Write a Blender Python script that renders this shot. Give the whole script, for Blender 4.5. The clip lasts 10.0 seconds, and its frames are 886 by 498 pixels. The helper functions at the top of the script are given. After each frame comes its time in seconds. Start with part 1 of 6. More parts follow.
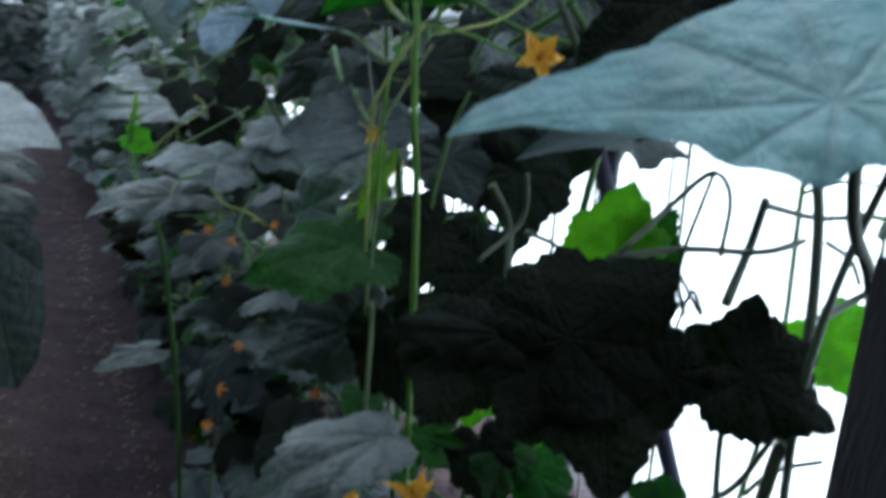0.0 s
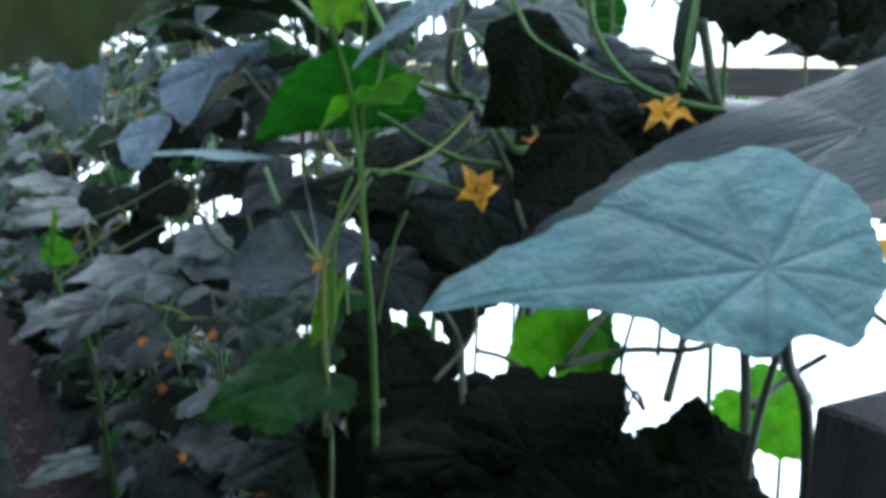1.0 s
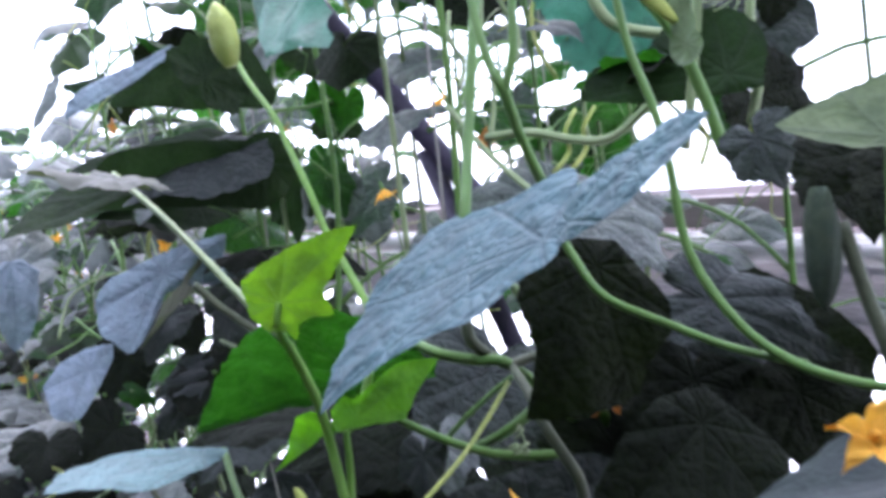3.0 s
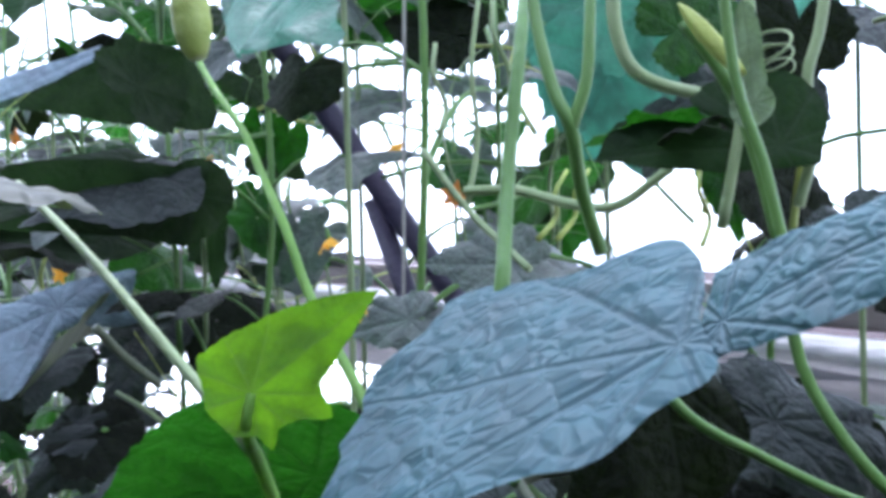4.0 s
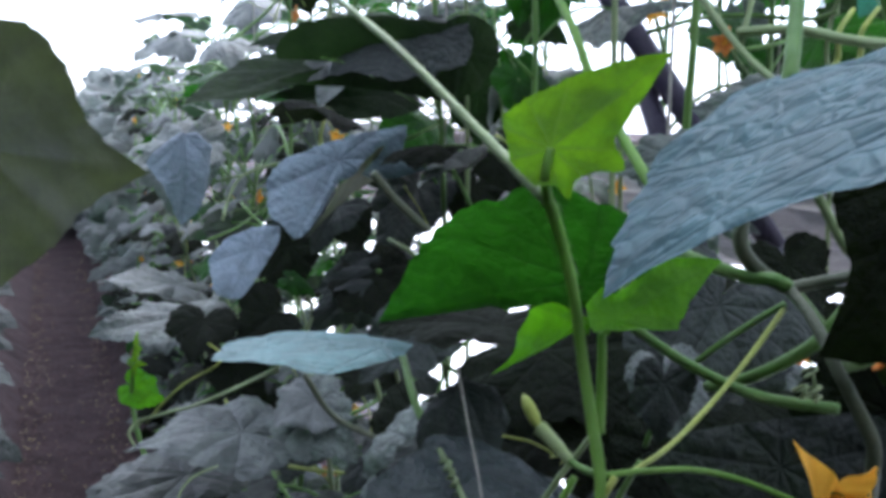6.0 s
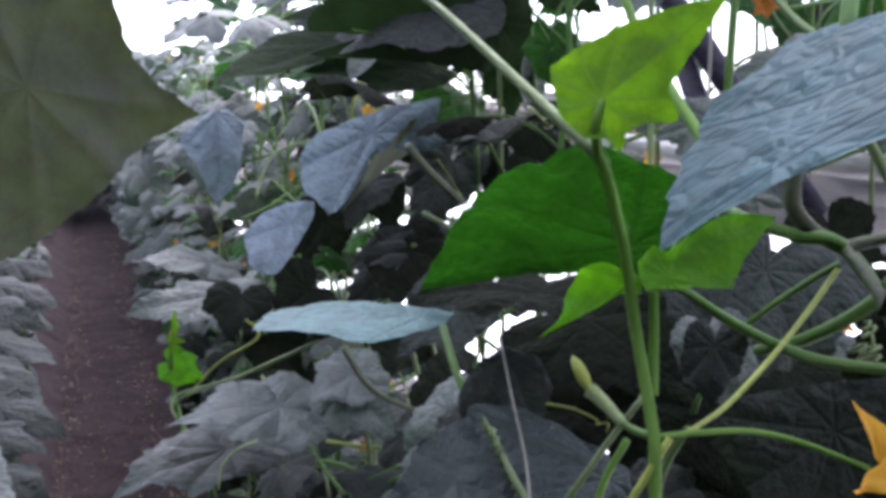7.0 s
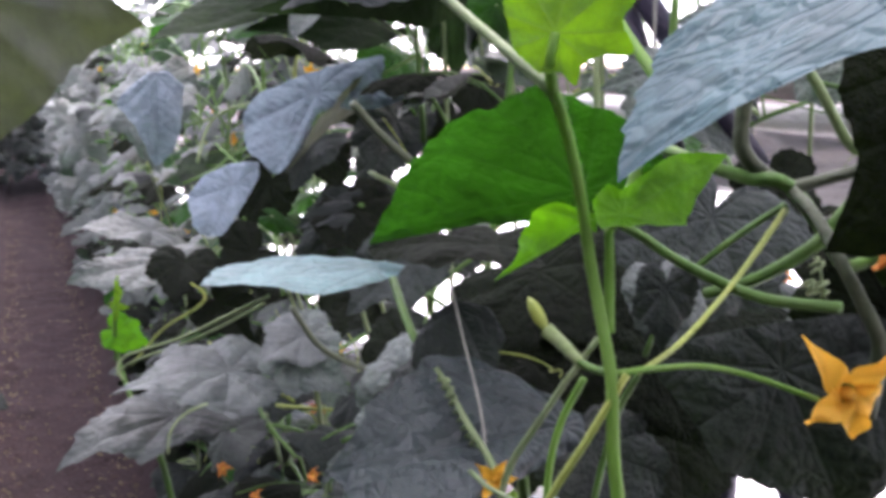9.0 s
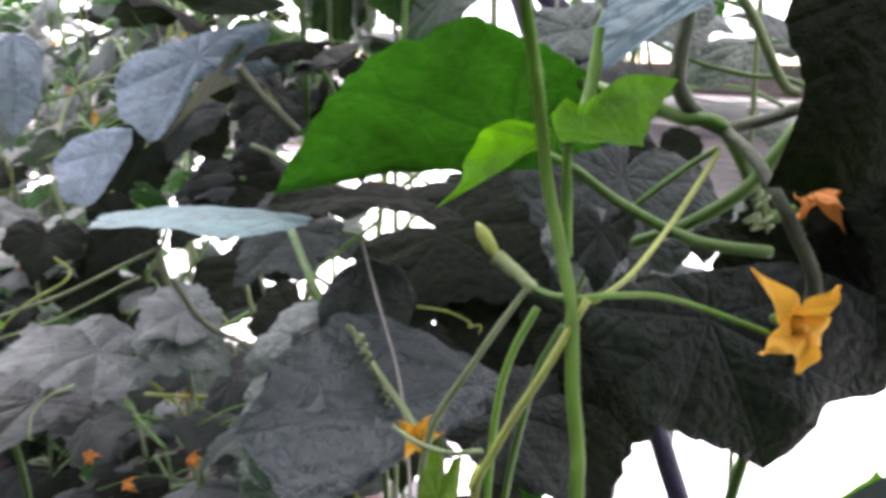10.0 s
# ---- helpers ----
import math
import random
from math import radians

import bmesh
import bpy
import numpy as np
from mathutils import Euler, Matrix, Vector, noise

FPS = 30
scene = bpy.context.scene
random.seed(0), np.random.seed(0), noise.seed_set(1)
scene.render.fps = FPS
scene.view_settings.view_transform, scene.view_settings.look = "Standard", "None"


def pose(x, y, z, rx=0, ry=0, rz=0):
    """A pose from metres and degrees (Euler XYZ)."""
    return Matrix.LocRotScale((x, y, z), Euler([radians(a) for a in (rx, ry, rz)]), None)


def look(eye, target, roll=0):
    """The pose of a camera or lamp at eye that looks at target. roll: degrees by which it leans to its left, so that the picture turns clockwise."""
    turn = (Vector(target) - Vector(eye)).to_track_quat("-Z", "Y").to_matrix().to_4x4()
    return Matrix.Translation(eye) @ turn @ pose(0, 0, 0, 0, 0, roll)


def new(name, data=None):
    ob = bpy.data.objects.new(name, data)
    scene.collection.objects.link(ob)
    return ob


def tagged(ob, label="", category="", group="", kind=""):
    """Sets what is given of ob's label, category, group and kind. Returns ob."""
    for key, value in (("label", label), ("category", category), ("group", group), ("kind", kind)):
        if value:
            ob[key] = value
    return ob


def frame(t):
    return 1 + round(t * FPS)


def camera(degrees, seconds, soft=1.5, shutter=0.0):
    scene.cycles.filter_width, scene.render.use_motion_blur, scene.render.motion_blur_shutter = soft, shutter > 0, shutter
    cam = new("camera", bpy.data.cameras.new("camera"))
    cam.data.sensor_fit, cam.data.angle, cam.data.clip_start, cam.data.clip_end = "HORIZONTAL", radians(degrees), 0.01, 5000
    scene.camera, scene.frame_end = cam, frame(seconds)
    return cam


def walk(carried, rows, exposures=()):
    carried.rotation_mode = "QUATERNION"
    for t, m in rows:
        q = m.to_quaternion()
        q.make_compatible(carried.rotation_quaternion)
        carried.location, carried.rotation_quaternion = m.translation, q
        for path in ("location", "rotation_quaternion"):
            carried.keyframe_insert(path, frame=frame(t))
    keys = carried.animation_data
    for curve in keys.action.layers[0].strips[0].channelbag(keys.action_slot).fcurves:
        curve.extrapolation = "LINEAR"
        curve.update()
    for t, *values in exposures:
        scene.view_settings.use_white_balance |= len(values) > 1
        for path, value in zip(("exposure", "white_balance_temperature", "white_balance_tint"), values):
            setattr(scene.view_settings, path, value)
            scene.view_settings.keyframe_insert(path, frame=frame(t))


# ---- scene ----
# ---- camera ----
cam = camera(52.0, 10.0, soft=4.0, shutter=0.5)
# seconds, x, y, z, rx, ry, rz
PATH = [
    (0, -0.0726, -0.3132, 1.1059, 76.10, -4.81, -24.66),
    (0.5, -0.1093, -0.3053, 1.1541, 77.38, -3.62, -30.26),
    (1, -0.1090, -0.3133, 1.1672, 79.12, -1.37, -31.29),
    (1.5, -0.0793, -0.2786, 1.2117, 82.63, 4.07, -31.29),
    (2, -0.0430, -0.2172, 1.2413, 84.18, 5.97, -29.96),
    (2.5, -0.0121, -0.1616, 1.2358, 82.54, 3.50, -33.66),
    (3, 0.0044, -0.1043, 1.2450, 85.69, 5.31, -32.64),
    (4.3, 0.0282, 0.0167, 1.2472, 89.49, -1.80, -39.02),
    (4.5, 0.0197, 0.0061, 1.2480, 88.72, -2.22, -36.51),
    (5, 0.0143, -0.0057, 1.2380, 85.87, -1.09, -30.11),
    (5.5, 0.0121, -0.0126, 1.2309, 84.70, -0.53, -25.09),
    (6, 0.0028, -0.0072, 1.2107, 82.17, -1.14, -23.10),
    (7.5, 0.0003, -0.0001, 1.2036, 80.56, 0.33, -21.01),
    (8, 0.0002, -0.0021, 1.2046, 80.18, 0.23, -22.19),
    (8.5, -0.0017, -0.0040, 1.1986, 79.93, -0.16, -22.51),
    (9, -0.0013, 0.0030, 1.1956, 78.69, 0.44, -24.91),
    (9.5, 0.0003, 0.0129, 1.1866, 77.59, -0.13, -28.37),
    (10, -0.0133, 0.0325, 1.1662, 78.93, -1.84, -33.24),
]
EXPOSURES = [(0.0, 1.25, 5500, 0), (0.5, 1.35, 5500, 1), (1.0, 1.42, 5450, 2), (1.6, 1.87, 5850, 16), (2.0, 2.08, 5900, 19), (2.5, 2.0, 5950, 20), (3.0, 2.18, 5850, 23), (4.5, 2.0, 5500, 14), (5.0, 1.8, 5700, 15), (5.5, 1.75, 5750, 13), (6.2, 1.58, 5900, 14), (7.5, 1.9, 6250, 26), (8.0, 2.03, 6350, 27), (8.5, 2.3, 6450, 28), (9.0, 2.32, 6650, 26), (10.0, 2.32, 6850, 24)]
walk(cam, [(t, pose(x, y, z, rx, ry, rz)) for t, x, y, z, rx, ry, rz in PATH], EXPOSURES)

# ---- world and sun: bright overcast sky over the plastic tunnel ----
world = bpy.data.worlds.new("world")
scene.world = world
world.use_nodes = True
SUN_ELEV, SUN_AZ = radians(52), radians(26)      # azimuth: from +Y towards +X
sky = world.node_tree.nodes.new("ShaderNodeTexSky")
sky.sky_type = "NISHITA"
sky.sun_disc = False
sky.sun_elevation, sky.sun_rotation = SUN_ELEV, SUN_AZ
sky.air_density, sky.dust_density, sky.ozone_density = 1.0, 1.5, 1.5
back = world.node_tree.nodes["Background"]
world.node_tree.links.new(sky.outputs["Color"], back.inputs["Color"])
back.inputs["Strength"].default_value = 0.15
sun_data = bpy.data.lights.new("sun", "SUN")
sun_data.energy, sun_data.angle, sun_data.color = 5.0, radians(16), (1.0, 0.98, 0.95)
sun = new("sun", sun_data)
sd = Vector((math.sin(SUN_AZ) * math.cos(SUN_ELEV), math.cos(SUN_AZ) * math.cos(SUN_ELEV), math.sin(SUN_ELEV)))
sun.matrix_world = look(sd * 20, (0, 0, 0))


# ---- materials ----
def material(name):
    m = bpy.data.materials.new(name)
    m.use_nodes = True
    nt = m.node_tree
    nt.nodes.clear()
    return m, nt, nt.nodes.new("ShaderNodeOutputMaterial")


def node(nt, kind, **values):
    n = nt.nodes.new(kind)
    for key, value in values.items():
        if key in n.inputs:
            n.inputs[key].default_value = value
    return n


def calc(nt, op, a, b=None, c=None):
    n = nt.nodes.new("ShaderNodeMath")
    n.operation = op
    for k, v in enumerate((a, b, c)):
        if v is None:
            continue
        if isinstance(v, (int, float)):
            n.inputs[k].default_value = v
        else:
            nt.links.new(v, n.inputs[k])
    return n.outputs[0]


def blend(nt, fac, a, b, how="MIX"):
    n = nt.nodes.new("ShaderNodeMix")
    n.data_type, n.blend_type = "RGBA", how
    for key, v in ((0, fac), (6, a), (7, b)):
        if isinstance(v, (int, float)):
            n.inputs[key].default_value = v
        elif isinstance(v, tuple):
            n.inputs[key].default_value = (*v, 1.0)
        else:
            nt.links.new(v, n.inputs[key])
    return n.outputs[2]


def ramp(nt, fac, lo, hi):
    n = nt.nodes.new("ShaderNodeMapRange")
    n.clamp = True
    n.interpolation_type = "SMOOTHSTEP"
    nt.links.new(fac, n.inputs[0])
    n.inputs[1].default_value, n.inputs[2].default_value = lo, hi
    return n.outputs[0]


def leaf_material(name, base, vein, through_col, rough, thin, gloss=0.5, dust=0.0, quilt=0.5, ribs=0.28, mottle=0.3, cells=12.0, veins=1.0, spread=0.5):
    """Leaf blade: radiating veins, quilted net between them, dust and blotches; lets light through."""
    m, nt, out = material(name)
    uv = nt.nodes.new("ShaderNodeUVMap")
    uv.uv_map = "blade"
    sep = nt.nodes.new("ShaderNodeSeparateXYZ")
    nt.links.new(uv.outputs[0], sep.inputs[0])
    ang = calc(nt, "ARCTAN2", sep.outputs[1], sep.outputs[0])
    rad = calc(nt, "SQRT", calc(nt, "ADD", calc(nt, "MULTIPLY", sep.outputs[0], sep.outputs[0]), calc(nt, "MULTIPLY", sep.outputs[1], sep.outputs[1])))
    near = calc(nt, "MULTIPLY", calc(nt, "PINGPONG", ang, radians(20)), rad)
    main = calc(nt, "MULTIPLY", calc(nt, "SUBTRACT", 1.0, ramp(nt, near, 0.002, 0.02)), veins)
    warp = node(nt, "ShaderNodeTexNoise", Scale=4.0, Detail=2.0)
    nt.links.new(uv.outputs[0], warp.inputs["Vector"])
    shifted = nt.nodes.new("ShaderNodeVectorMath")
    shifted.operation = "MULTIPLY_ADD"
    nt.links.new(warp.outputs["Color"], shifted.inputs[0])
    shifted.inputs[1].default_value = (0.12, 0.12, 0.12)
    nt.links.new(uv.outputs[0], shifted.inputs[2])
    net = node(nt, "ShaderNodeTexVoronoi", Scale=cells)
    net.feature = "DISTANCE_TO_EDGE"
    nt.links.new(shifted.outputs[0], net.inputs["Vector"])
    fine = node(nt, "ShaderNodeTexVoronoi", Scale=cells * 2.8)
    fine.feature = "DISTANCE_TO_EDGE"
    nt.links.new(shifted.outputs[0], fine.inputs["Vector"])
    netline = calc(nt, "SUBTRACT", 1.0, ramp(nt, net.outputs["Distance"], 0.0, 0.07))
    run = calc(nt, "ADD", calc(nt, "MULTIPLY_ADD", near, -7.0, calc(nt, "MULTIPLY", rad, 9.0)), calc(nt, "MULTIPLY", warp.outputs["Fac"], 2.2))
    rung = calc(nt, "PINGPONG", run, 0.5)
    branch = calc(nt, "SUBTRACT", 1.0, ramp(nt, rung, 0.015, 0.11))
    info = nt.nodes.new("ShaderNodeObjectInfo")
    island = nt.nodes.new("ShaderNodeNewGeometry")
    chance = calc(nt, "FRACT", calc(nt, "ADD", info.outputs["Random"], island.outputs["Random Per Island"]))
    tc = nt.nodes.new("ShaderNodeTexCoord")
    blotch = node(nt, "ShaderNodeTexNoise", Scale=3.5, Detail=4.0, Roughness=0.6)
    nt.links.new(tc.outputs["Object"], blotch.inputs["Vector"])
    grain = node(nt, "ShaderNodeTexNoise", Scale=90.0, Detail=4.0)
    nt.links.new(uv.outputs[0], grain.inputs["Vector"])
    hsv = nt.nodes.new("ShaderNodeHueSaturation")
    vary = min(1.0, spread * 2)
    nt.links.new(calc(nt, "MULTIPLY_ADD", calc(nt, "FRACT", calc(nt, "MULTIPLY", chance, 37.7)), 0.07 * vary, 0.5 - 0.035 * vary), hsv.inputs["Hue"])
    nt.links.new(calc(nt, "MULTIPLY_ADD", calc(nt, "FRACT", calc(nt, "MULTIPLY", chance, 13.3)), 0.6 * vary, 1.05 - 0.3 * vary), hsv.inputs["Saturation"])
    nt.links.new(calc(nt, "MULTIPLY_ADD", chance, spread, 1.0 - spread / 2), hsv.inputs["Value"])
    hsv.inputs["Color"].default_value = (*base, 1.0)
    dark = blend(nt, ramp(nt, blotch.outputs["Fac"], 0.35, 0.7), hsv.outputs[0], tuple(c * 0.68 for c in base))
    patch = node(nt, "ShaderNodeTexNoise", Scale=9.0, Detail=5.0, Roughness=0.65)
    nt.links.new(shifted.outputs[0], patch.inputs["Vector"])
    dark = blend(nt, calc(nt, "MULTIPLY", ramp(nt, patch.outputs["Fac"], 0.46, 0.62), mottle), dark, tuple(c * f for c, f in zip(base, (0.3, 0.42, 0.44))))
    col = blend(nt, calc(nt, "MULTIPLY", netline, 0.22), dark, vein)
    col = blend(nt, calc(nt, "MULTIPLY", branch, ribs), col, vein)
    col = blend(nt, calc(nt, "MULTIPLY", main, 0.7), col, vein)
    if dust:
        col = blend(nt, calc(nt, "MULTIPLY", ramp(nt, grain.outputs["Fac"], 0.1, 0.95), dust), col, (0.20, 0.25, 0.25))
    bump1 = nt.nodes.new("ShaderNodeBump")
    bump1.inputs["Strength"].default_value = quilt
    bump1.inputs["Distance"].default_value = 0.02
    height = calc(nt, "ADD", calc(nt, "ADD", calc(nt, "MULTIPLY", ramp(nt, net.outputs["Distance"], 0.0, 0.5), 0.8), calc(nt, "MULTIPLY", ramp(nt, rung, 0.0, 0.42), ribs * 1.6)), calc(nt, "MULTIPLY", ramp(nt, fine.outputs["Distance"], 0.0, 0.3), 0.22))
    height = calc(nt, "SUBTRACT", height, calc(nt, "MULTIPLY", main, 0.5))
    nt.links.new(height, bump1.inputs["Height"])
    bsdf = node(nt, "ShaderNodeBsdfPrincipled", Roughness=rough)
    bsdf.inputs["Specular IOR Level"].default_value = gloss
    nt.links.new(col, bsdf.inputs["Base Color"])
    nt.links.new(bump1.outputs[0], bsdf.inputs["Normal"])
    tr = nt.nodes.new("ShaderNodeBsdfTranslucent")
    tcol = blend(nt, calc(nt, "MULTIPLY", main, 0.55), through_col, tuple(c * 0.45 for c in through_col))
    tcol = blend(nt, calc(nt, "MULTIPLY", branch, 0.35), tcol, tuple(c * 0.5 for c in through_col))
    tcol = blend(nt, calc(nt, "MULTIPLY", netline, 0.3), tcol, tuple(c * 0.5 for c in through_col))
    tcol = blend(nt, ramp(nt, blotch.outputs["Fac"], 0.4, 0.7), tcol, tuple(c * 0.58 for c in through_col))
    tcol = blend(nt, calc(nt, "MULTIPLY", ramp(nt, patch.outputs["Fac"], 0.46, 0.62), mottle * 0.6), tcol, tuple(c * 0.45 for c in through_col))
    nt.links.new(tcol, tr.inputs["Color"])
    nt.links.new(bump1.outputs[0], tr.inputs["Normal"])
    mix = nt.nodes.new("ShaderNodeMixShader")
    mix.inputs[0].default_value = thin
    nt.links.new(bsdf.outputs[0], mix.inputs[1])
    nt.links.new(tr.outputs[0], mix.inputs[2])
    nt.links.new(mix.outputs[0], out.inputs[0])
    return m


def plain_material(name, a, b, scale, rough, metal=0.0, bump=0.2, stretch=(1, 1, 1), thin=0.0, spec=0.4):
    """Two-tone surface with blotches and grain, by object coordinates in metres."""
    m, nt, out = material(name)
    tc = nt.nodes.new("ShaderNodeTexCoord")
    mp = node(nt, "ShaderNodeMapping", Scale=stretch)
    nt.links.new(tc.outputs["Object"], mp.inputs[0])
    n1 = node(nt, "ShaderNodeTexNoise", Scale=scale, Detail=5.0, Roughness=0.6)
    n2 = node(nt, "ShaderNodeTexNoise", Scale=scale * 9, Detail=3.0)
    nt.links.new(mp.outputs[0], n1.inputs["Vector"])
    nt.links.new(mp.outputs[0], n2.inputs["Vector"])
    col = blend(nt, ramp(nt, n1.outputs["Fac"], 0.3, 0.7), a, b)
    col = blend(nt, calc(nt, "MULTIPLY", n2.outputs["Fac"], 0.5), col, tuple(c * 0.6 for c in a))
    bsdf = node(nt, "ShaderNodeBsdfPrincipled", Roughness=rough, Metallic=metal)
    bsdf.inputs["Specular IOR Level"].default_value = spec
    nt.links.new(col, bsdf.inputs["Base Color"])
    bp = nt.nodes.new("ShaderNodeBump")
    bp.inputs["Strength"].default_value, bp.inputs["Distance"].default_value = bump, 0.01
    nt.links.new(calc(nt, "ADD", n1.outputs["Fac"], n2.outputs["Fac"]), bp.inputs["Height"])
    nt.links.new(bp.outputs[0], bsdf.inputs["Normal"])
    end = bsdf.outputs[0]
    if thin:
        tr = nt.nodes.new("ShaderNodeBsdfTranslucent")
        nt.links.new(col, tr.inputs["Color"])
        mix = nt.nodes.new("ShaderNodeMixShader")
        mix.inputs[0].default_value = thin
        nt.links.new(end, mix.inputs[1])
        nt.links.new(tr.outputs[0], mix.inputs[2])
        end = mix.outputs[0]
    nt.links.new(end, out.inputs[0])
    return m


def film_material(name, clear, tint):
    """Milky polythene: part of the light goes straight through, the rest is scattered."""
    m, nt, out = material(name)
    tc = nt.nodes.new("ShaderNodeTexCoord")
    n1 = node(nt, "ShaderNodeTexNoise", Scale=3.0, Detail=4.0)
    nt.links.new(tc.outputs["Object"], n1.inputs["Vector"])
    a = nt.nodes.new("ShaderNodeBsdfTransparent")
    a.inputs[0].default_value = (1, 1, 1, 1)
    b = nt.nodes.new("ShaderNodeBsdfTranslucent")
    nt.links.new(blend(nt, ramp(nt, n1.outputs["Fac"], 0.35, 0.75), tint, tuple(c * 0.85 for c in tint)), b.inputs[0])
    mix = nt.nodes.new("ShaderNodeMixShader")
    mix.inputs[0].default_value = 1 - clear
    nt.links.new(a.outputs[0], mix.inputs[1])
    nt.links.new(b.outputs[0], mix.inputs[2])
    nt.links.new(mix.outputs[0], out.inputs[0])
    return m


OLD = leaf_material("leaf_mature", (0.080, 0.089, 0.080), (0.054, 0.062, 0.056), (0.05, 0.14, 0.045), 0.5, 0.16, 0.4, dust=0.12, quilt=0.32, mottle=0.6, spread=1.3)
# Pale teal base: the sky's sheen on the blade is painted in.
BROAD = leaf_material("leaf_broad_sky_sheen", (0.092, 0.184, 0.186), (0.045, 0.09, 0.092), (0.06, 0.18, 0.09), 0.55, 0.25, 0.4, dust=0.15, quilt=0.3, mottle=0.8, spread=0.06)
# Darker copies of the leaf: shade and backlight are put into the colour.
DARK = leaf_material("leaf_shaded_dark", (0.012, 0.014, 0.010), (0.010, 0.012, 0.008), (0.02, 0.04, 0.006), 0.75, 0.08, 0.04, quilt=0.3)
MID = leaf_material("leaf_shaded_grey", (0.024, 0.029, 0.026), (0.018, 0.021, 0.019), (0.03, 0.06, 0.015), 0.6, 0.1, 0.2, dust=0.03, quilt=0.3, mottle=0.4)
GREEN = leaf_material("leaf_green", (0.020, 0.066, 0.011), (0.03, 0.09, 0.02), (0.016, 0.092, 0.004), 0.55, 0.5, 0.2, quilt=0.25, mottle=0.55, spread=0.25)
YOUNG = leaf_material("leaf_young", (0.10, 0.22, 0.018), (0.14, 0.26, 0.04), (0.16, 0.35, 0.010), 0.55, 0.62, 0.15, quilt=0.12, spread=0.25)
LIGHT = leaf_material("leaf_light_green", (0.070, 0.22, 0.012), (0.10, 0.26, 0.025), (0.125, 0.40, 0.006), 0.6, 0.55, 0.1, quilt=0.15, spread=0.25)
UNDER = leaf_material("leaf_overhanging", (0.060, 0.066, 0.048), (0.060, 0.066, 0.050), (0.055, 0.078, 0.020), 0.6, 0.3, 0.2, dust=0.06, quilt=0.05, ribs=0.0, mottle=0.25, veins=0.12)
UNDERSIDE = leaf_material("leaf_pale_underside", (0.115, 0.152, 0.082), (0.085, 0.11, 0.065), (0.08, 0.13, 0.045), 0.65, 0.4, 0.2, quilt=0.12)
# TEAL and BLUE carry sky light on upper faces in their base colour.
TEAL = leaf_material("leaf_teal_sky_sheen", (0.034, 0.078, 0.094), (0.030, 0.062, 0.074), (0.05, 0.14, 0.08), 0.6, 0.16, 0.22, dust=0.06, quilt=0.42, ribs=0.0, mottle=0.12, cells=4.6, spread=0.06)
BLUE = leaf_material("leaf_blue_sky_sheen", (0.175, 0.222, 0.262), (0.095, 0.125, 0.150), (0.05, 0.13, 0.08), 0.6, 0.14, 0.3, dust=0.12, quilt=0.3, mottle=0.35, spread=0.25)
GREY = leaf_material("leaf_grey", (0.050, 0.057, 0.052), (0.032, 0.038, 0.035), (0.05, 0.11, 0.03), 0.5, 0.14, 0.45, dust=0.12, quilt=0.25, mottle=0.5, spread=0.9)
# Lighter teal copy: light from the roof is put into the leaf colour.
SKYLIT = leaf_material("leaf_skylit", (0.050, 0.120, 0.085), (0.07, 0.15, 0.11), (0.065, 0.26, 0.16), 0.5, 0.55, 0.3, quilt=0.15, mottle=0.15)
# Teal leaf darkened in its colour for the shade low in the bed.
SHADE = leaf_material("leaf_shaded_teal", (0.026, 0.038, 0.038), (0.020, 0.029, 0.029), (0.03, 0.06, 0.03), 0.45, 0.1, 0.4, dust=0.04, quilt=0.3, ribs=0.1, mottle=0.4, cells=9.0, spread=0.25)
SMOOTH = leaf_material("leaf_smooth_grey", (0.037, 0.044, 0.047), (0.031, 0.037, 0.039), (0.04, 0.09, 0.04), 0.5, 0.14, 0.35, dust=0.1, quilt=0.1, ribs=0.0, mottle=0.3, veins=0.3, spread=0.06)
# Sky sheen is part of this base colour too.
RIBBED = leaf_material("leaf_ribbed_sky_sheen", (0.060, 0.138, 0.146), (0.036, 0.082, 0.088), (0.06, 0.18, 0.09), 0.55, 0.2, 0.28, dust=0.1, quilt=0.16, ribs=0.1, mottle=0.25, cells=9.0, spread=0.06)
# Undersides below the bright roof: their shade is put into this colour.
OVERHEAD = leaf_material("leaf_shaded_underside", (0.020, 0.030, 0.016), (0.024, 0.034, 0.02), (0.022, 0.055, 0.012), 0.75, 0.3, 0.06, quilt=0.15)
STEM = plain_material("stem_green", (0.075, 0.175, 0.028), (0.11, 0.21, 0.045), 30, 0.5, bump=0.18, stretch=(1, 1, 0.25), thin=0.15)
# Brighter copy of STEM: light on the young shoot put into its colour.
STEM_LIT = plain_material("stem_lit", (0.15, 0.31, 0.04), (0.20, 0.36, 0.07), 30, 0.5, bump=0.18, stretch=(1, 1, 0.25), thin=0.4)
STEM_PALE = plain_material("stem_pale", (0.19, 0.26, 0.11), (0.23, 0.29, 0.14), 40, 0.55, bump=0.18, thin=0.2)
STEM_DARK = plain_material("stem_dark", (0.06, 0.075, 0.04), (0.075, 0.088, 0.048), 25, 0.6, bump=0.2)
STEM_YELLOW = plain_material("stem_yellow", (0.33, 0.38, 0.07), (0.26, 0.33, 0.08), 40, 0.5, bump=0.18, thin=0.2)
PETAL = plain_material("petal", (0.88, 0.50, 0.05), (0.82, 0.40, 0.04), 60, 0.55, bump=0.3, thin=0.4)
PETAL_OLD = plain_material("petal_withered", (0.65, 0.26, 0.05), (0.50, 0.17, 0.04), 60, 0.65, bump=0.4, thin=0.3)
